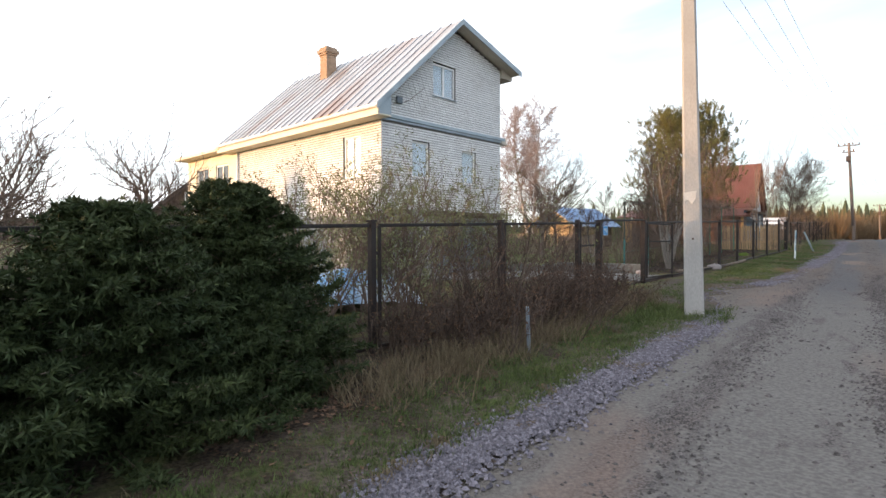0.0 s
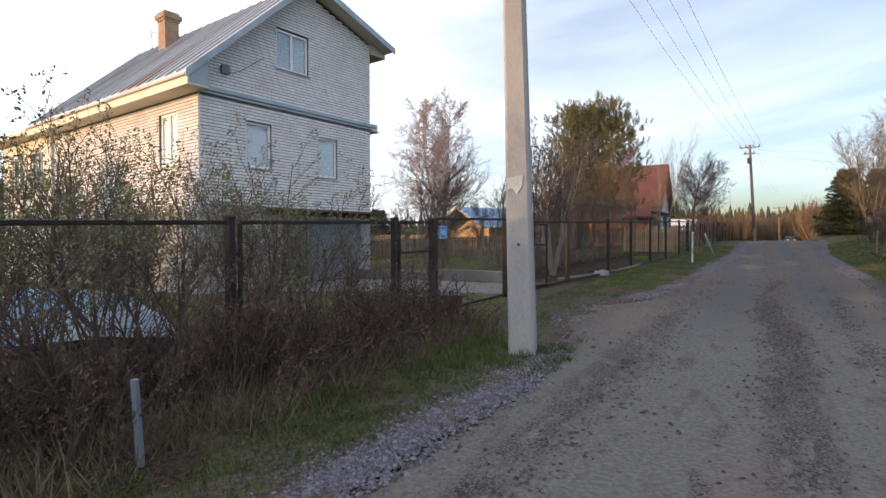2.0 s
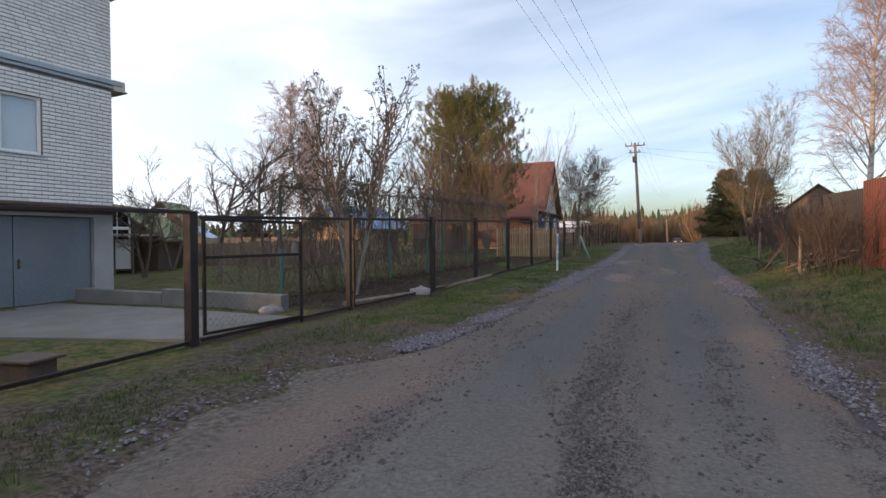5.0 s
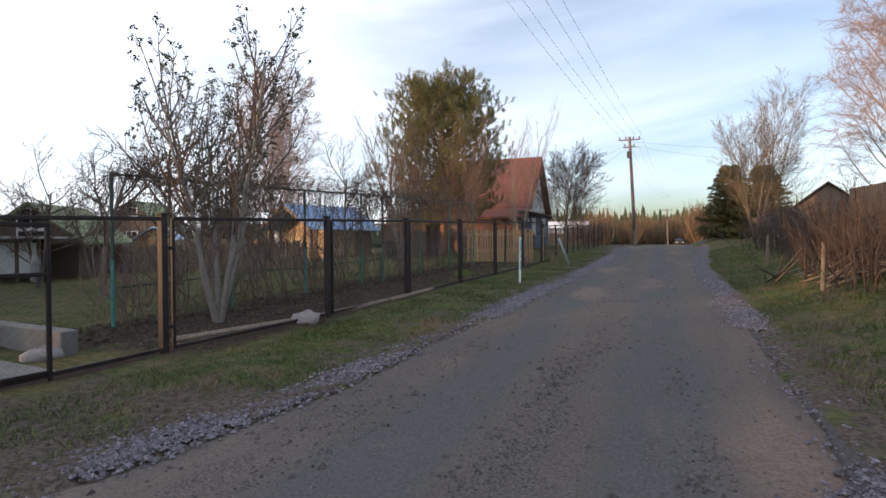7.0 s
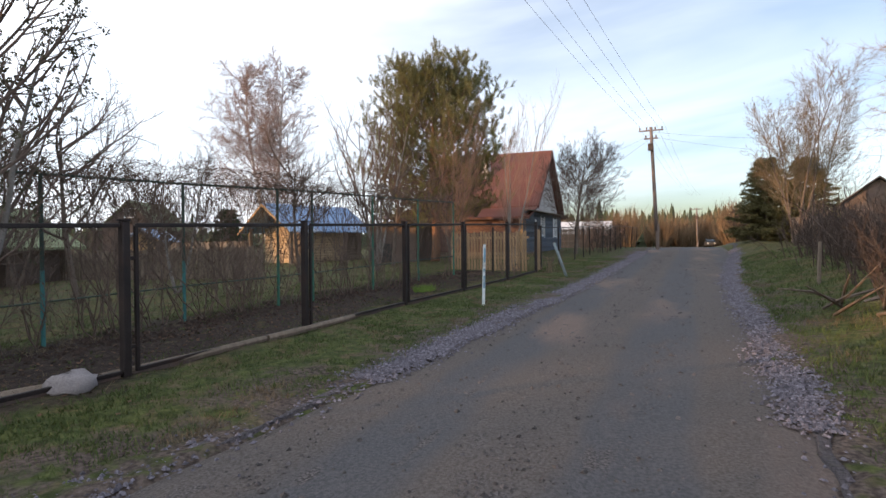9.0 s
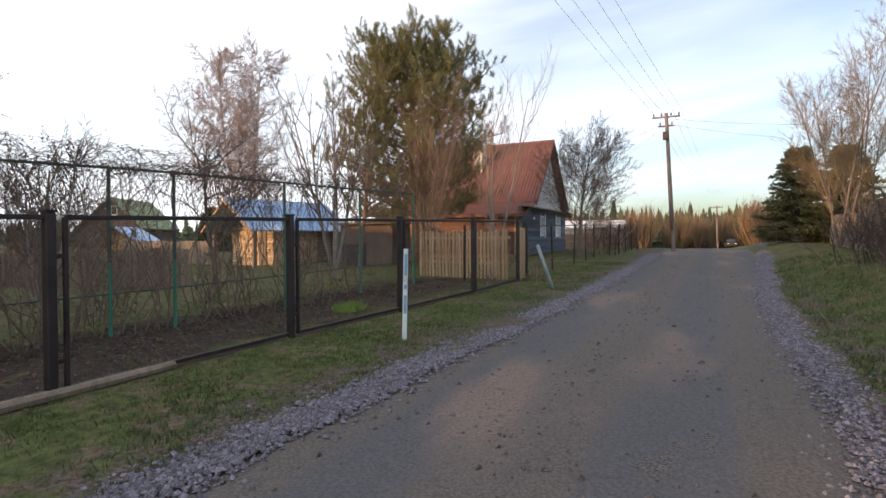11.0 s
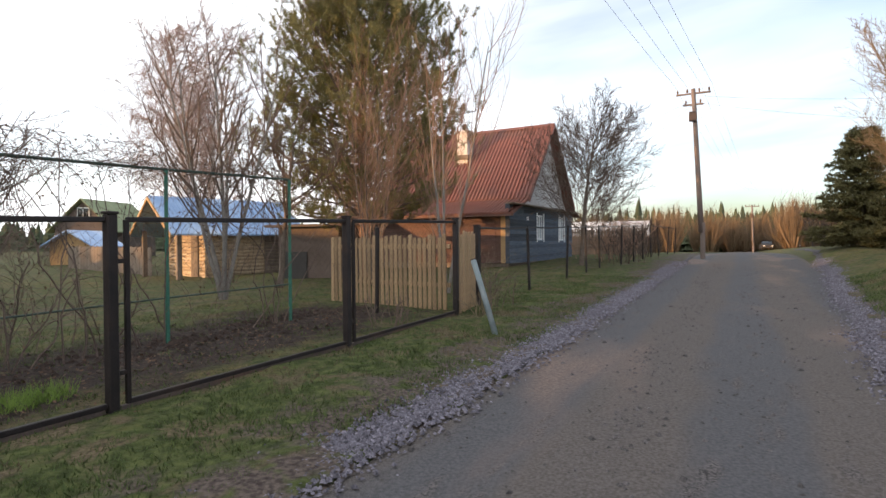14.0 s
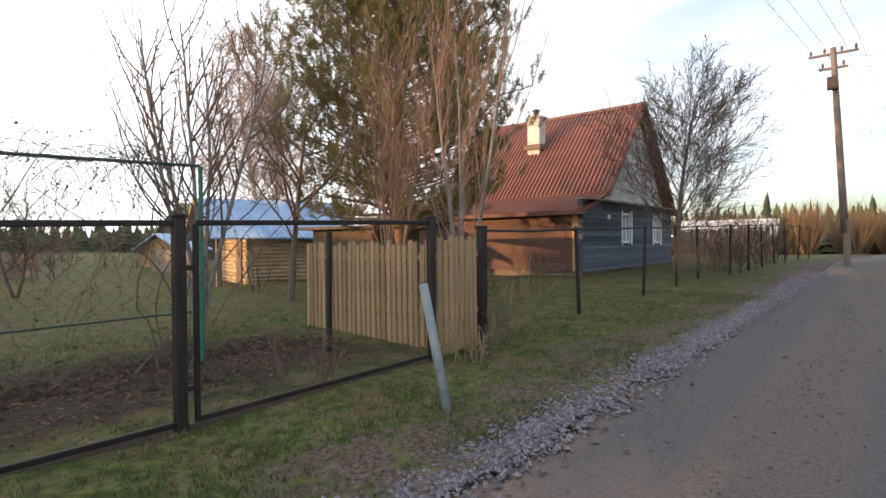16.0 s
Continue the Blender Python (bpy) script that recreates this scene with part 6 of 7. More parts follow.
shed()
lean = thing("lean_to", "low tar-roofed lean-to of dark boards", "shed", pose(-13.4, 40.6, 0.75, 0, 0, 4))
part("wall", Shape().box(0, 0, 0, 2.6, 0.1, 1.85), FAR_WALL, lean)
part("side_wall", Shape().box(2.5, 0.11, 0, 2.6, 2.2, 1.85), FAR_WALL, lean)
part("roof", Shape().box(-0.3, -0.4, 1.86, 3.0, 2.5, 1.95, 0.01), FAR_WALL, lean)
part("sheet", Shape().box(0.1, -0.06, 0.0, 1.3, -0.02, 1.0, 0.01), GREY_SHEET, lean, "grey sheet leaning on the wall")


def far_house(name, label, x, y, turn, W, D, e, r, wall_mat, roof_mat, z0=None, win=True):
    h = thing(name, label, "house", pose(x, y, gz(x, y) if z0 is None else z0, 0, 0, turn))
    part("wall", Shape().prism([(0, -0.3), (W, -0.3), (W, e), (W / 2, r - 0.12), (0, e)], 0, D), wall_mat, h)
    k = (r - e) / (W / 2)
    for sg in (-1, 1):
        a, za = W / 2 + sg * (W / 2 + 0.45), e - 0.45 * k
        part("roof", Shape().prism([(a, za), (W / 2, r), (W / 2, r + 0.1), (a, za + 0.1)] if sg < 0 else [(W / 2, r), (a, za), (a, za + 0.1), (W / 2, r + 0.1)], -0.4, D + 0.4), roof_mat, h)
    if win:
        for zc in ((e + r) / 2 - 0.35, 1.1):
            w = part("window", Shape().box(W / 2 - 0.55, -0.05, zc, W / 2 + 0.55, -0.003, zc + 0.9, 0.01), WHITE_FRAME, h)
            part("pane", Shape().box(W / 2 - 0.47, -0.07, zc + 0.08, W / 2 - 0.03, -0.052, zc + 0.82), GLASS_DARK, w)
            part("pane", Shape().box(W / 2 + 0.03, -0.07, zc + 0.08, W / 2 + 0.47, -0.052, zc + 0.82), GLASS_DARK, w)
    return h


far_house("garden_house", "small dark board house with mossy green roof", -23.2, 26.2, 28, 3.4, 3.6, 1.7, 2.95, FAR_WALL, GREEN_ROOF)
ver = thing("veranda", "glazed lean-to veranda with pale metal roof", "veranda", pose(-22.5, 23.9, gz(-21, 24) - 0.1, 0, 0, 28))
part("roof", Shape().prism([(0, 1.75), (4.0, 1.75), (4.0, 1.83), (0, 1.83)], -0.3, 2.2), SILVER_SHEET, ver)
for k in range(6):
    part("post", Shape().box(0.1 + 0.72 * k, 0, -0.2, 0.2 + 0.72 * k, 0.1, 1.74, 0.01), OLD_WOOD, ver)
    if k < 5:
        part("panel", Shape().box(0.22 + 0.72 * k, 0.03, 0.4, 0.80 + 0.72 * k, 0.06, 1.6), CURTAIN, ver, "pale glazed veranda panel")
far_house("garden_house", "dark board house with mossy green roof among gardens", -50.0, 51.0, 25, 5.2, 6.0, 2.6, 5.0, FAR_WALL, GREEN_ROOF)
far_house("garden_house", "low dark house with grey roof behind shrubs", -33.0, 14.5, 40, 6.0, 7.0, 2.6, 4.9, FAR_WALL, GREY_SHEET)
far_house("country_house", "brown gabled house behind roadside trees", 11.0, 66.5, -12, 6.0, 7.0, 2.2, 4.6, FAR_WALL, FAR_WALL, win=False)
far_house("barn", "long barn with pale sheet-metal roof", -8.5, 92.0, 96, 6.0, 9.0, 2.2, 3.7, FAR_WALL, SILVER_SHEET, win=False)
far_house("garden_house", "small orange timber hut with blue roof", -38.2, 45.0, 30, 2.6, 3.0, 1.4, 2.2, ORANGE_WOOD, BLUE_ROOF, win=False)
for a, b, hh in (((-22.5, 30.3), (-17.0, 31.0), 1.15), ((-17.0, 31.0), (-12.0, 31.6), 1.15), ((-33.0, 43.5), (-27.0, 42.4), 1.3), ((-27.0, 42.4), (-21.9, 41.4), 1.3), ((-40.0, 36.0), (-33.0, 38.0), 1.3)):
    picket_panel(*a, *b, hh, OLD_WOOD, 0.14, 0.12, label="grey weathered board fence across the gardens")


# ---- far side of the road ----
def sheet_fence(x0, y0, x1, y1, h, mat, label):
    L = math.hypot(x1 - x0, y1 - y0)
    o = thing("sheet_fence", label, "fence", foot(x0, y0, math.degrees(math.atan2(y1 - y0, x1 - x0)), 0.05))
    k = (gz(x1, y1) - gz(x0, y0)) / L
    x = 0.0
    while x < L:
        n = min(8, int((L - x) / 0.14) + 1)
        line = [(x + 0.14 * i + q, w) for i in range(n) for q, w in ((0, 0), (0.05, -0.03), (0.09, -0.03))] + [(x + 0.14 * n - 0.004, 0)]
        c = len(line)
        s = Shape().add([(q, w + d, k * q + e) for e in (0, h) for d in (0, 0.006) for q, w in line],
                        [(i, i + 1, i + 1 + 2 * c, i + 2 * c) for i in range(c - 1)] + [(i + c + 1, i + c, i + 3 * c, i + 3 * c + 1) for i in range(c - 1)] + [(i + 2 * c, i + 2 * c + 1, i + 3 * c + 1, i + 3 * c) for i in range(c - 1)])
        part("sheet", s, mat, o)
        x += 0.14 * n
    return o


sheet_fence(5.0, 23.95, 5.3, 10.0, 1.9, RUST_SHEET, "rust-red corrugated metal sheet fence")
sheet_fence(5.0, 27.0, 5.0, 24.0, 1.75, GREY_SHEET, "dark grey corrugated sheet fence")
picket_panel(6.3, 50.0, 6.1, 42.0, 1.3, OLD_WOOD, 0.15, 0.12, label="grey weathered board fence under roadside trees")
rng = random.Random(88)
for i in range(19):
    y = 23.5 + 0.8 * i + rng.uniform(-0.3, 0.3)
    bare_shrub("roadside_shrub", "tangle of dry brown roadside shrub", 4.9 + rng.uniform(-0.45, 0.5) + 0.04 * i, y, rng.uniform(1.2, 1.9), 1.4, 26, 300 + i, THICKET, kids=9, up=0.03)
for i in range(26):
    x, y = 4.0 + rng.uniform(-0.5, 0.8), 26.5 + rng.uniform(-1.6, 1.6)
    a = rng.uniform(-2.2, 0.9)
    L = rng.uniform(0.9, 2.4)
    z = gz(x, y)
    p = [Vector((x, y, z + 0.03)), Vector((x + 0.5 * L * math.cos(a), y + 0.5 * L * math.sin(a), z + 0.18 + rng.uniform(0, 0.25))), Vector((x + L * math.cos(a), y + L * math.sin(a), z + 0.2 + rng.uniform(0, 0.6)))]
    tagged(part("cut_branch", Shape().tube(p, [0.028, 0.02, 0.008], 5), BARK), "cut bare branch on a roadside brush pile", "branch", "branches of the brush pile")
for x, y in ((3.95, 24.6), (4.0, 30.4)):
    o = thing("short_stake", "short weathered stake beside the road", "stake", foot(x, y, 20, 0.05))
    part("shaft", Shape().tube([(0, 0, 0), (0.03, 0.02, 0.95)], [0.04, 0.035], 7), OLD_WOOD, o)


# ---- vines on the trellis, shrubs in the gardens ----
def vines(x0, y0, x1, y1, seed, amount):
    """Old climbing stems, a tangle along the top rail and strands that hang from it."""
    rng = random.Random(seed)
    s, leaf = Shape(), Shape()
    d = Vector((x1 - x0, y1 - y0, 0))
    u = d.normalized()
    rise = (gz(x1, y1) - gz(x0, y0))
    for k in range(int(amount / 22)):                   # climbing stems
        f = rng.random()
        q = Vector((d.x * f, d.y * f, rise * f))
        pts = [q]
        w = Vector((u.x * rng.gauss(0, 0.5), u.y * rng.gauss(0, 0.5), 1))
        for i in range(14):
            w = (w + u * rng.gauss(0, 0.28) + Vector((rng.gauss(0, 0.06), 0, 0.12))).normalized()
            pts.append(pts[-1] + w * 0.19)
            if pts[-1].z > 2.4 + rise * f:
                break
        s.tube(pts, [0.011 * (1 - 0.6 * i / len(pts)) for i in range(len(pts))], 4, cap=False)
    for k in range(amount):
        f = rng.random()
        clump = noise.noise(((x0 + d.x * f) * 1.1, (y0 + d.y * f) * 1.1, 2.0)) > -0.05
        top = rng.random() < 0.72
        z = 2.38 + rng.gauss(0, 0.05) if top else rng.uniform(0.5, 2.2)
        p = Vector((d.x * f, d.y * f, z + rise * f))
        w = u * rng.gauss(0, 0.9) + Vector((rng.gauss(0, 0.35), rng.gauss(0, 0.2), rng.gauss(0.25 if top else -0.1, 0.5)))
        pts = [p]
        fall = -0.22 if clump else -0.10
        for i in range(rng.randint(7, 16) if clump else rng.randint(5, 9)):
            w = (w + u * rng.gauss(0, 0.34) + Vector((rng.gauss(0, 0.2), rng.gauss(0, 0.1), rng.gauss(fall, 0.28)))).normalized()
            q = pts[-1] + w * 0.10
            q.x = 0.85 * q.x + 0.15 * (d.x * f)
            q.z = min(q.z, 2.62 + rise * f + 0.08 * rng.random())
            if q.z < 0.1:
                break
            pts.append(q)
        if len(pts) > 2:
            s.tube(pts, rng.uniform(0.0016, 0.0042), 3, cap=False)
        for q in pts[2:]:
            if rng.random() < 0.25:
                a = Vector((rng.gauss(0, 1), rng.gauss(0, 1), rng.gauss(0, 1))).normalized() * 0.022
                b = a.cross(Vector((rng.gauss(0, 1), rng.gauss(0, 1), rng.gauss(0, 1)))).normalized() * 0.012
                leaf.add([tuple(q - a), tuple(q + b), tuple(q + a), tuple(q - b)], [(0, 1, 2, 3)])
    o = thing("climbing_vine", "dry leafless vine tangled over the trellis", "vine", foot(x0, y0), "vines on the trellis")
    part("stem_tangle", s, TWIG, o)
    part("dry_leaves", leaf, DEAD_LEAF, o)


for i, ((x0, y0), (x1, y1)) in enumerate(zip(GREEN, GREEN[1:])):
    vines(x0, y0, x1, y1, 500 + i, (380, 400, 340, 220, 340, 300, 190)[i])
for i, (x, y, hh) in enumerate(((-7.4, 19.6, 2.0), (-7.2, 21.2, 2.2), (-7.6, 22.8, 2.3), (-6.9, 24.3, 1.9), (-7.3, 25.9, 2.2), (-6.6, 27.6, 1.8), (-7.6, 29.2, 1.6), (-8.5, 20.5, 2.3), (-6.0, 28.8, 1.9), (-9.0, 24.0, 2.2), (-6.8, 20.3, 1.7), (-8.2, 26.8, 2.0), (-9.6, 28.0, 2.2), (-10.5, 22.5, 1.8), (-6.7, 22.1, 1.5), (-6.6, 25.1, 1.5), (-10.8, 30.0, 2.0), (-12.5, 28.0, 2.2), (-7.0, 30.2, 1.4))):
    bare_shrub("garden_shrub", "dark leafless garden shrub behind the trellis", x, y, hh * 0.75, 1.0, 6, 340 + i, TWIG, kids=9)
for i, (x, y, hh) in enumerate(((-13.8, 38.6, 1.7), (-3.55, 33.2, 0.55), (-2.95, 35.6, 0.9), (-5.7, 40.9, 1.0), (-5.0, 39.2, 0.7), (-2.7, 34.9, 0.6))):
    bare_shrub("garden_shrub", "small bare many-stemmed shrub", x, y, hh, 0.55, 12, 370 + i, YELLOW_TWIG if i > 2 else TWIG, kids=5)
for i, (x, y, hh) in enumerate(((-3.1, 49.5, 1.7), (-4.2, 51.5, 2.0), (-3.4, 54.0, 2.2), (-4.5, 57.0, 2.4), (-3.6, 60.0, 2.3), (-5.5, 62.0, 2.6), (4.9, 60.5, 2.6), (6.5, 43.0, 2.0))):
    bare_shrub("roadside_shrub", "reddish bare shrub at a far fence", x, y, hh, 1.8, 22, 390 + i, (THICKET, RED_TWIG)[i % 2], kids=8, thin=0.006)
for i, (x, y, hh, st) in enumerate(((-13.0, 6.0, 3.2, 3), (-11.5, 2.6, 3.0, 3), (-15.5, 3.0, 3.6, 3), (-19.0, 27.5, 3.6, 2), (-16.5, 24.0, 3.0, 2), (-21.0, 34.5, 3.2, 2), (-14.8, 29.0, 3.4, 2), (-9.3, 30.2, 3.4, 1))):
    tree("bare_tree", "bare garden fruit tree", x, y, hh, APPLE if i != 3 else BARE, 60 + i, BARK, TWIG, radius=0.06, stems=st)
for i, (x, y, hh) in enumerate(((-24.0, 12.0, 2.6), (-28.0, 20.0, 2.4), (-36.0, 30.0, 2.6), (-30.0, 37.0, 2.4), (-38.0, 44.0, 3.0), (-52.0, 44.0, 3.2), (-26.0, 48.0, 2.6))):
    bare_shrub("garden_shrub", "bare shrub among distant garden plots", x, y, hh, 3.2, 26, 420 + i, TWIG, kids=8, thin=0.008)
spruce_tree("young_spruce", "small round dark conifer in the gardens", -40.0, 57.0, 4.2, 2.2, 47, 60, 0.3)


# ---- far parked cars, a green tuft ----
def car(x, y, turn, paint, label):
    o = thing("car", label, "car", foot(x, y, turn))
    part("body", Shape().prism([(-2.0, 0.3), (2.0, 0.3), (2.05, 0.6), (1.9, 0.85), (0.9, 0.92), (-1.9, 0.95), (-2.05, 0.6)], -0.8, 0.8), paint, o)
    part("cabin", Shape().prism([(-1.5, 0.95), (0.9, 0.93), (0.3, 1.42), (-1.2, 1.42)], -0.7, 0.7), GLASS_DARK, o)
    for wx in (-1.25, 1.3):
        for wy in (-0.8, 0.62):
            part("wheel", Shape().tube([(wx, wy, 0.31), (wx, wy + 0.18, 0.31)], 0.31, 12), GREY_SHEET, o)
    for wy in (-0.55, 0.55):
        part("headlight", Shape().box(2.0, wy - 0.15, 0.62, 2.06, wy + 0.15, 0.76, 0.01), WHITE_FRAME, o)


car(4.6, 128.0, -85, GREY_SHEET, "dark car parked far down the road")
car(8.6, 136.0, -80, OLD_WOOD, "brownish car parked far down the road")
tuft = Shape()
rng = random.Random(19)
for _ in range(500):
    a, r = rng.random() * 6.283, 0.22 * math.sqrt(rng.random())
    x, y, h = r * math.cos(a), 1.7 * r * math.sin(a), rng.uniform(0.08, 0.2)
    tuft.add([(x - 0.004, y, 0), (x + 0.004, y + 0.003, 0), (x + rng.gauss(0, 0.06), y + rng.gauss(0, 0.06), h)], [(0, 1, 2)])
tagged(part("grass_tuft", tuft, material("fresh_tuft", (0.10, 0.17, 0.025), (0.17, 0.25, 0.05), 3, 30, 0.8, 0.0, vary=0.2, island=True), at=foot(-4.32, 28.7)), "tuft of bright fresh green garden grass", "grass")


# ---- grass, litter ----
def grass():
    rng = random.Random(15)
    green, dry, leaf = Shape(), Shape(), Shape()

    def blade(s, x, y, h):
        a = rng.random() * 6.283
        w = 0.004 + 0.003 * rng.random()
        c, d = math.cos(a), math.sin(a)
        z = gz(x, y)
        b = rng.uniform(0.2, 0.9) * h
        e = rng.random() * 6.283
        s.v.extend(((x - w * c, y - w * d, z), (x + w * c, y + w * d, z), (x + b * math.cos(e), y + b * math.sin(e), z + h)))
        k = len(s.v)
        s.f.append((k - 3, k - 2, k - 1))

    def bald(x, y):
        if 11.0 < y < 16.8 and x > -4.2:
            return 0.62
        if -5.9 < x < -3.4 and y > 17.5:
            return 0.88 if x < -4.6 else 0.72
        return 0.15
    for _ in range(80000):
        y = -1 + 44 * rng.random() ** 1.2
        side = rng.random()
        if side < 0.52:
            lo, hi = -3.75 if y > 11 else -3.4, road_left(y) - 0.42 - 0.25 * abs(noise.noise((y * 0.6, 9.1, 0)))
            x = lo + (hi - lo) * rng.random()
        elif side < 0.76:
            x = road_right(y) + 0.45 + 2.4 * rng.random() ** 1.3
        else:
            x = -3.9 - 5 * rng.random() ** 1.6
            if y < 17.6:
                y = 17.8 + 18 * rng.random()
        if rng.random() < bald(x, y):
            continue
        n = noise.noise((x * 0.9, y * 0.9, 3))
        lush = n + 0.5 * noise.noise((x * 3.7, y * 3.7, 6)) > -0.30
        s = green if lush else dry
        tall = rng.uniform(0.022, 0.060) * (1.7 if x > 2.8 else 1.0) * (1.0 if lush else 1.25)
        for _ in range(4 if lush else 3):
            blade(s, x + rng.gauss(0, 0.035), y + rng.gauss(0, 0.035), tall * rng.uniform(0.6, 1.3))
    for _ in range(420):
        px, py = -3.65 + rng.gauss(0, 0.30), 3.3 + 8.4 * rng.random()
        for _ in range(14):
            blade(dry, px + rng.gauss(0, 0.06), py + rng.gauss(0, 0.06), rng.uniform(0.10, 0.34))
    for _ in range(9000):
        if rng.random() < 0.7:
            x, y = -3.9 + rng.gauss(0, 0.5), 2 + 9.5 * rng.random()
        else:
            x, y = -4.9 + rng.gauss(0, 0.7), 17.5 + 17 * rng.random()
        q = Vector((x, y, gz(x, y) + 0.012 + 0.02 * rng.random()))
        a = Vector((rng.gauss(0, 1), rng.gauss(0, 1), rng.gauss(0, 0.3))).normalized() * rng.uniform(0.015, 0.035)
        b = a.cross(Vector((rng.gauss(0, 0.3), rng.gauss(0, 0.3), 1))).normalized() * a.length * 0.6
        leaf.add([tuple(q - a), tuple(q + b), tuple(q + a), tuple(q - b)], [(0, 1, 2, 3)])
    clod = Shape()
    for _ in range(5200):
        y = 17.8 + 17 * rng.random()
        x = -5.35 - 0.9 + rng.gauss(0, 0.42) + 0.055 * (y - 18)
        if noise.noise((x * 1.3, y * 1.3, 21)) > rng.uniform(-0.5, 0.2):
            pebble(clod, x, y, gz(x, y) + 0.005, rng.choice((0.015, 0.022, 0.03, 0.045, 0.06)), rng)
    tagged(part("soil_clods", clod, SOIL), "dark turned clods of earth along the trellis", "soil", kind="stuff")
    for _ in range(150):                                # rank tufts round the foot of the pole and along the thicket
        px, py = (-2.35 + rng.gauss(0, 0.35), 9.8 + rng.gauss(0, 0.55)) if rng.random() < 0.45 else (-3.0 + rng.gauss(0, 0.25), rng.uniform(3.5, 11.5))
        for _ in range(26):
            blade(green, px + rng.gauss(0, 0.06), py + rng.gauss(0, 0.06), rng.uniform(0.05, 0.15))
    tagged(part("verge_grass", green, GRASS), "short fresh green spring grass on the verges", "grass", kind="stuff")
    tagged(part("dry_grass", dry, DRY_GRASS), "tufts of last year's dry straw grass", "grass", kind="stuff")
    tagged(part("fallen_leaves", leaf, DEAD_LEAF), "brown fallen leaves under fence and shrubs", "leaves", kind="stuff")


grass()


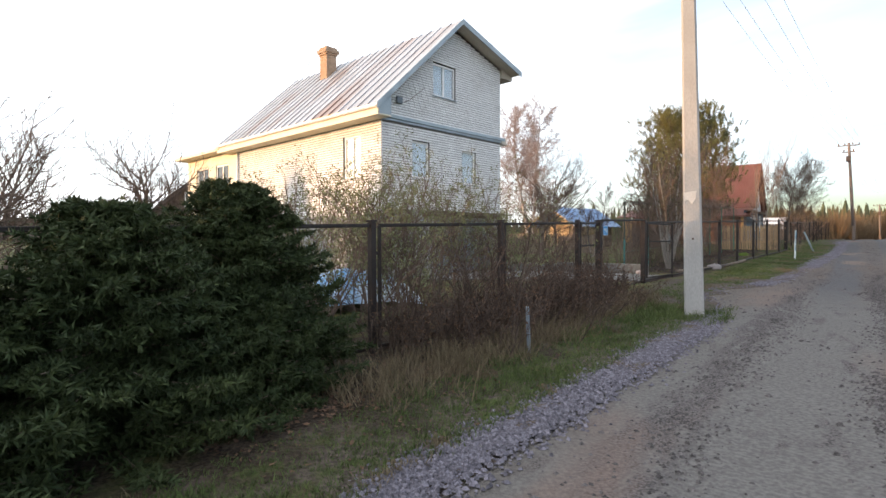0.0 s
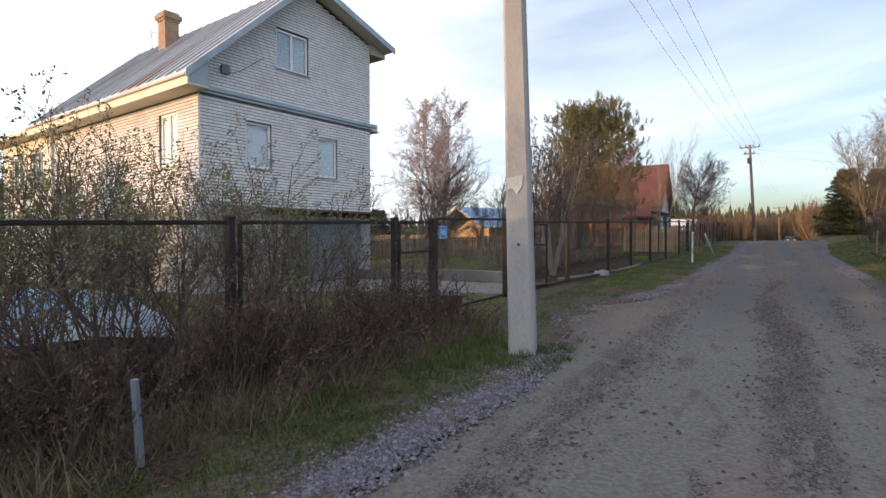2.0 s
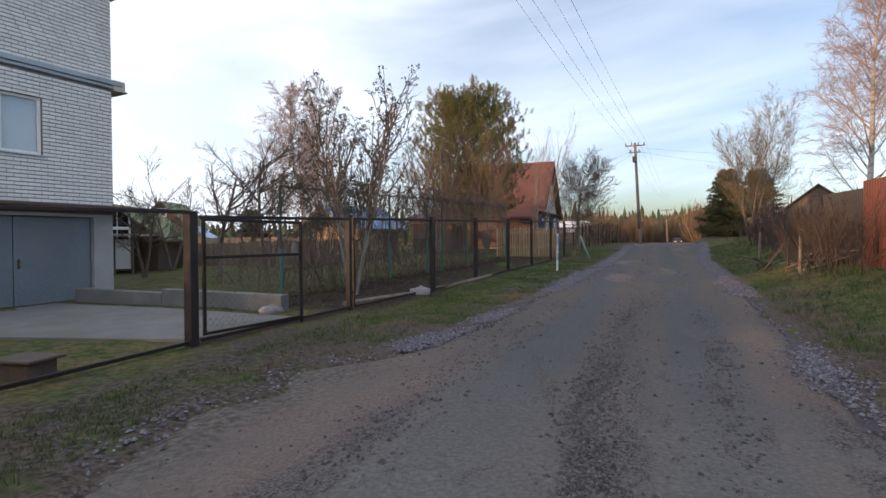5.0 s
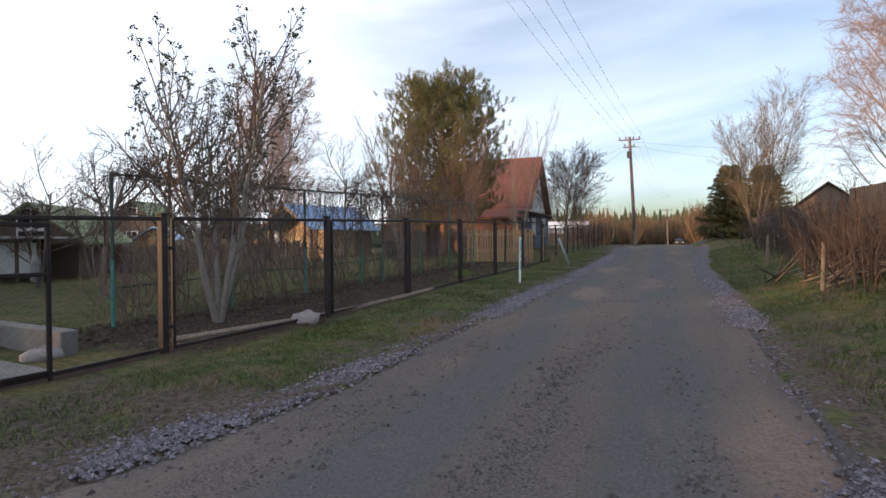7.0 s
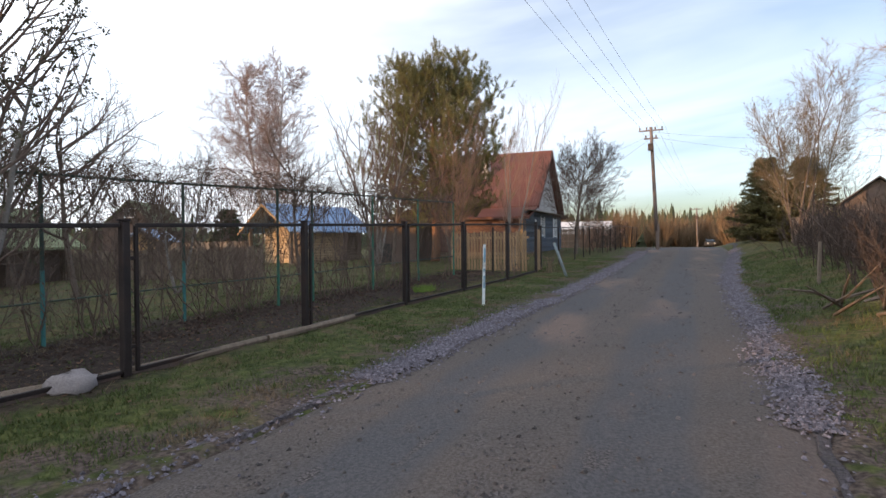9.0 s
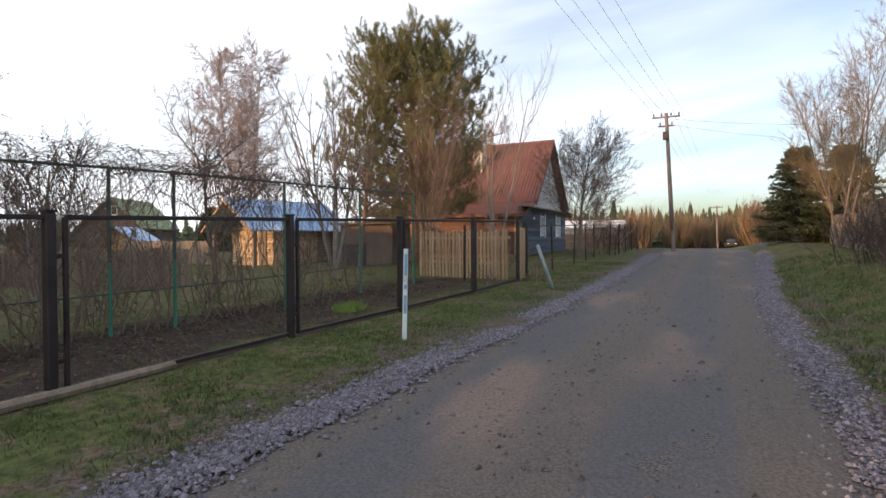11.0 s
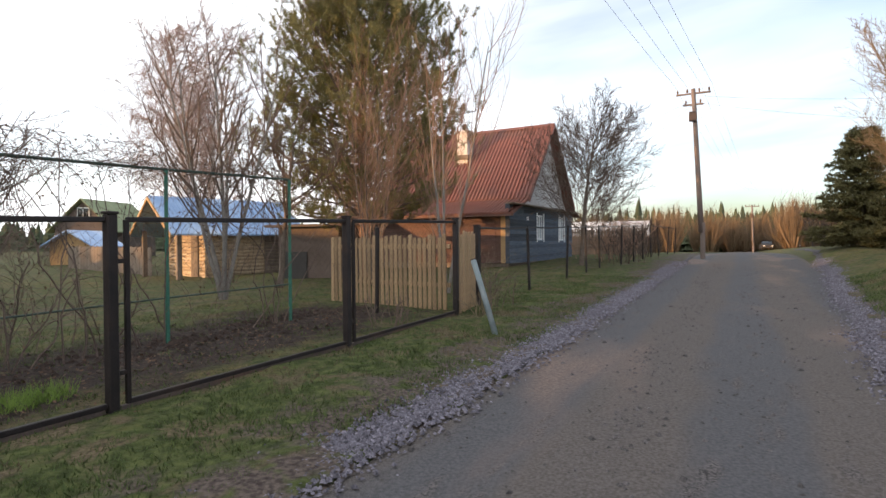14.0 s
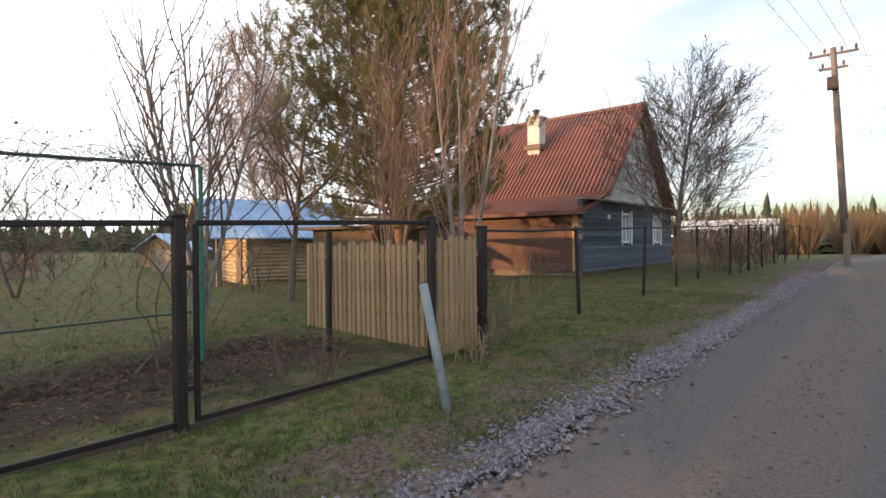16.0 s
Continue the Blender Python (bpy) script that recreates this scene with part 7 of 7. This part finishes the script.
# ---- distance ----
def far_woods():
    rng = random.Random(9)
    con, bare = Shape(), Shape()

    def conifer(x, y, z, h, w):
        for k in range(7):
            a = z + h * (0.06 + 0.13 * k)
            r = w * (1 - k / 7.6)
            n = 7
            ring = [(x + r * rng.uniform(0.6, 1.15) * math.cos(6.283 * i / n + k), y + r * rng.uniform(0.6, 1.15) * math.sin(6.283 * i / n + k), a - rng.uniform(0, 0.05) * h) for i in range(n)]
            con.add(ring + [(x, y, a + h * 0.2)], [(i, (i + 1) % n, n) for i in range(n)])

    def broom(x, y, z, h, w):
        for k in range(130):
            a, r = rng.random() * 6.283, w * rng.random()
            e = Vector((x + r * math.cos(a), y + r * math.sin(a), z + h * rng.uniform(0.45, 1)))
            s = Vector((x + 0.2 * r * math.cos(a), y + 0.2 * r * math.sin(a), z + h * 0.1 * rng.random()))
            d = Vector((rng.gauss(0, 1), rng.gauss(0, 1), 0)).normalized() * 0.06
            bare.add([tuple(s - d), tuple(s + d), tuple(e)], [(0, 1, 2)])
            for _ in range(3):
                q = s.lerp(e, rng.uniform(0.3, 0.9))
                f = q + Vector((rng.gauss(0, 0.25) * w, rng.gauss(0, 0.25) * w, rng.uniform(0.1, 0.3) * h))
                bare.add([tuple(q - d * 0.5), tuple(q + d * 0.5), tuple(f)], [(0, 1, 2)])
    # woods at the end of the road
    for _ in range(900):
        y = rng.uniform(150, 230)
        x = rng.uniform(-75, 70)
        conifer(x, y, gz(x, y), rng.uniform(6.5, 10.5) + (1.5 if rng.random() < 0.15 else 0), rng.uniform(1.7, 2.8))
    for _ in range(300):
        y = rng.uniform(118, 165)
        x = rng.uniform(-2, 40) if rng.random() < 0.75 else rng.uniform(-40, 0)
        if abs(x - 1.6) < 4.5 and y < 140:
            continue
        broom(x, y, gz(x, y), rng.uniform(4, 8.5), rng.uniform(2.0, 3.8))
    # woods round the fields on the sunny side
    for _ in range(900):
        x = rng.uniform(-330, -170)
        y = rng.uniform(30, 330)
        conifer(x, y, gz(x, y), rng.uniform(6, 10), rng.uniform(2.5, 4.5))
    for _ in range(170):
        x = rng.uniform(-170, -60)
        y = rng.uniform(150, 290)
        conifer(x, y, gz(x, y), rng.uniform(7, 13), rng.uniform(2.5, 4))
    for _ in range(60):
        x = rng.uniform(40, 150)
        y = rng.uniform(90, 220)
        conifer(x, y, gz(x, y), rng.uniform(8, 15), rng.uniform(2.5, 4))
    # unseen conifer belt added behind the walk to keep low sun off the ground
    for _ in range(280):
        s, d = rng.uniform(-75, 85), rng.uniform(82, 104)
        x, y = -0.743 * d + 0.669 * s, 22 - 0.669 * d - 0.743 * s
        conifer(x, y, gz(x, y), rng.uniform(9.0, 11.5), rng.uniform(2.6, 4.0))
    tagged(part("far_conifer_woods", con, FAR_CONIFER), "distant dark green conifer woods on the skyline, plus an unseen shading belt", "woods", kind="stuff")
    tagged(part("far_bare_woods", bare, FAR_BARE), "distant leafless trees glowing orange in low sun", "woods", kind="stuff")


far_woods()


# ---- bricks of the house front and flank ----
def house_bricks():
    W = 6.3
    holes = [(1.38, 2.22, 3.58, 4.86), (3.95, 4.76, 3.53, 4.80), (2.42, 3.60, 6.58, 7.75)]

    def top(z):
        if z < 5.5:
            return (0.0, W)
        return (max(0.0, (z + COURSE - 5.55) / 0.924 - 0.5), min(W, 3.45 + (9.2 - z - COURSE) / 0.312))
    front = lay_bricks(0.0, W, 2.5, 5.34, holes[:2], top) + lay_bricks(0.0, W, 5.57, 9.1, holes[2:], top)
    wall = [o for o in house.children if o.name.startswith("front_wall")][0]
    meshes = {}
    single = [b for b in front if 2.5 <= b[1] < 5.3 and b[0] > 4.2][:300]
    chosen = set(single)
    for x, z, ln in single:
        key = round(ln, 2)
        if key not in meshes:
            meshes[key] = Shape().box(0.005, 0, 0.005, ln - 0.004, 0.05, COURSE - 0.017, 0.004).mesh("brick", BRICK)
        part("brick", meshes[key], BRICK, wall, at=Matrix.Translation((x, -0.004, z)))
    rest = Shape()
    rng = random.Random(4)
    for x, z, ln in front:
        if (x, z, ln) not in chosen:
            rest.box(x + 0.005, -0.004 + rng.uniform(-0.002, 0.002), z + 0.005, x + ln - 0.005, 0.05, z + COURSE - 0.017)
    o = part("brickwork", rest, BRICK_FAR, wall)
    o["kind"] = "stuff"
    side = [q for q in house.children if q.name.startswith("side_wall")][0]
    rest = Shape()
    for x, z, ln in lay_bricks(0.0, 9.78, 2.3, 5.38, [(1.07, 2.04, 3.57, 5.04)], lambda z: (0, 9.78)):
        rest.box(-0.004, x + 0.005, z + 0.005, 0.05, x + ln - 0.005, z + COURSE - 0.017)
    o = part("brickwork", rest, BRICK_FAR, side)
    o["kind"] = "stuff"


house_bricks()


for o in bpy.data.objects:
    if o.name.startswith("pane"):
        o.visible_shadow = False
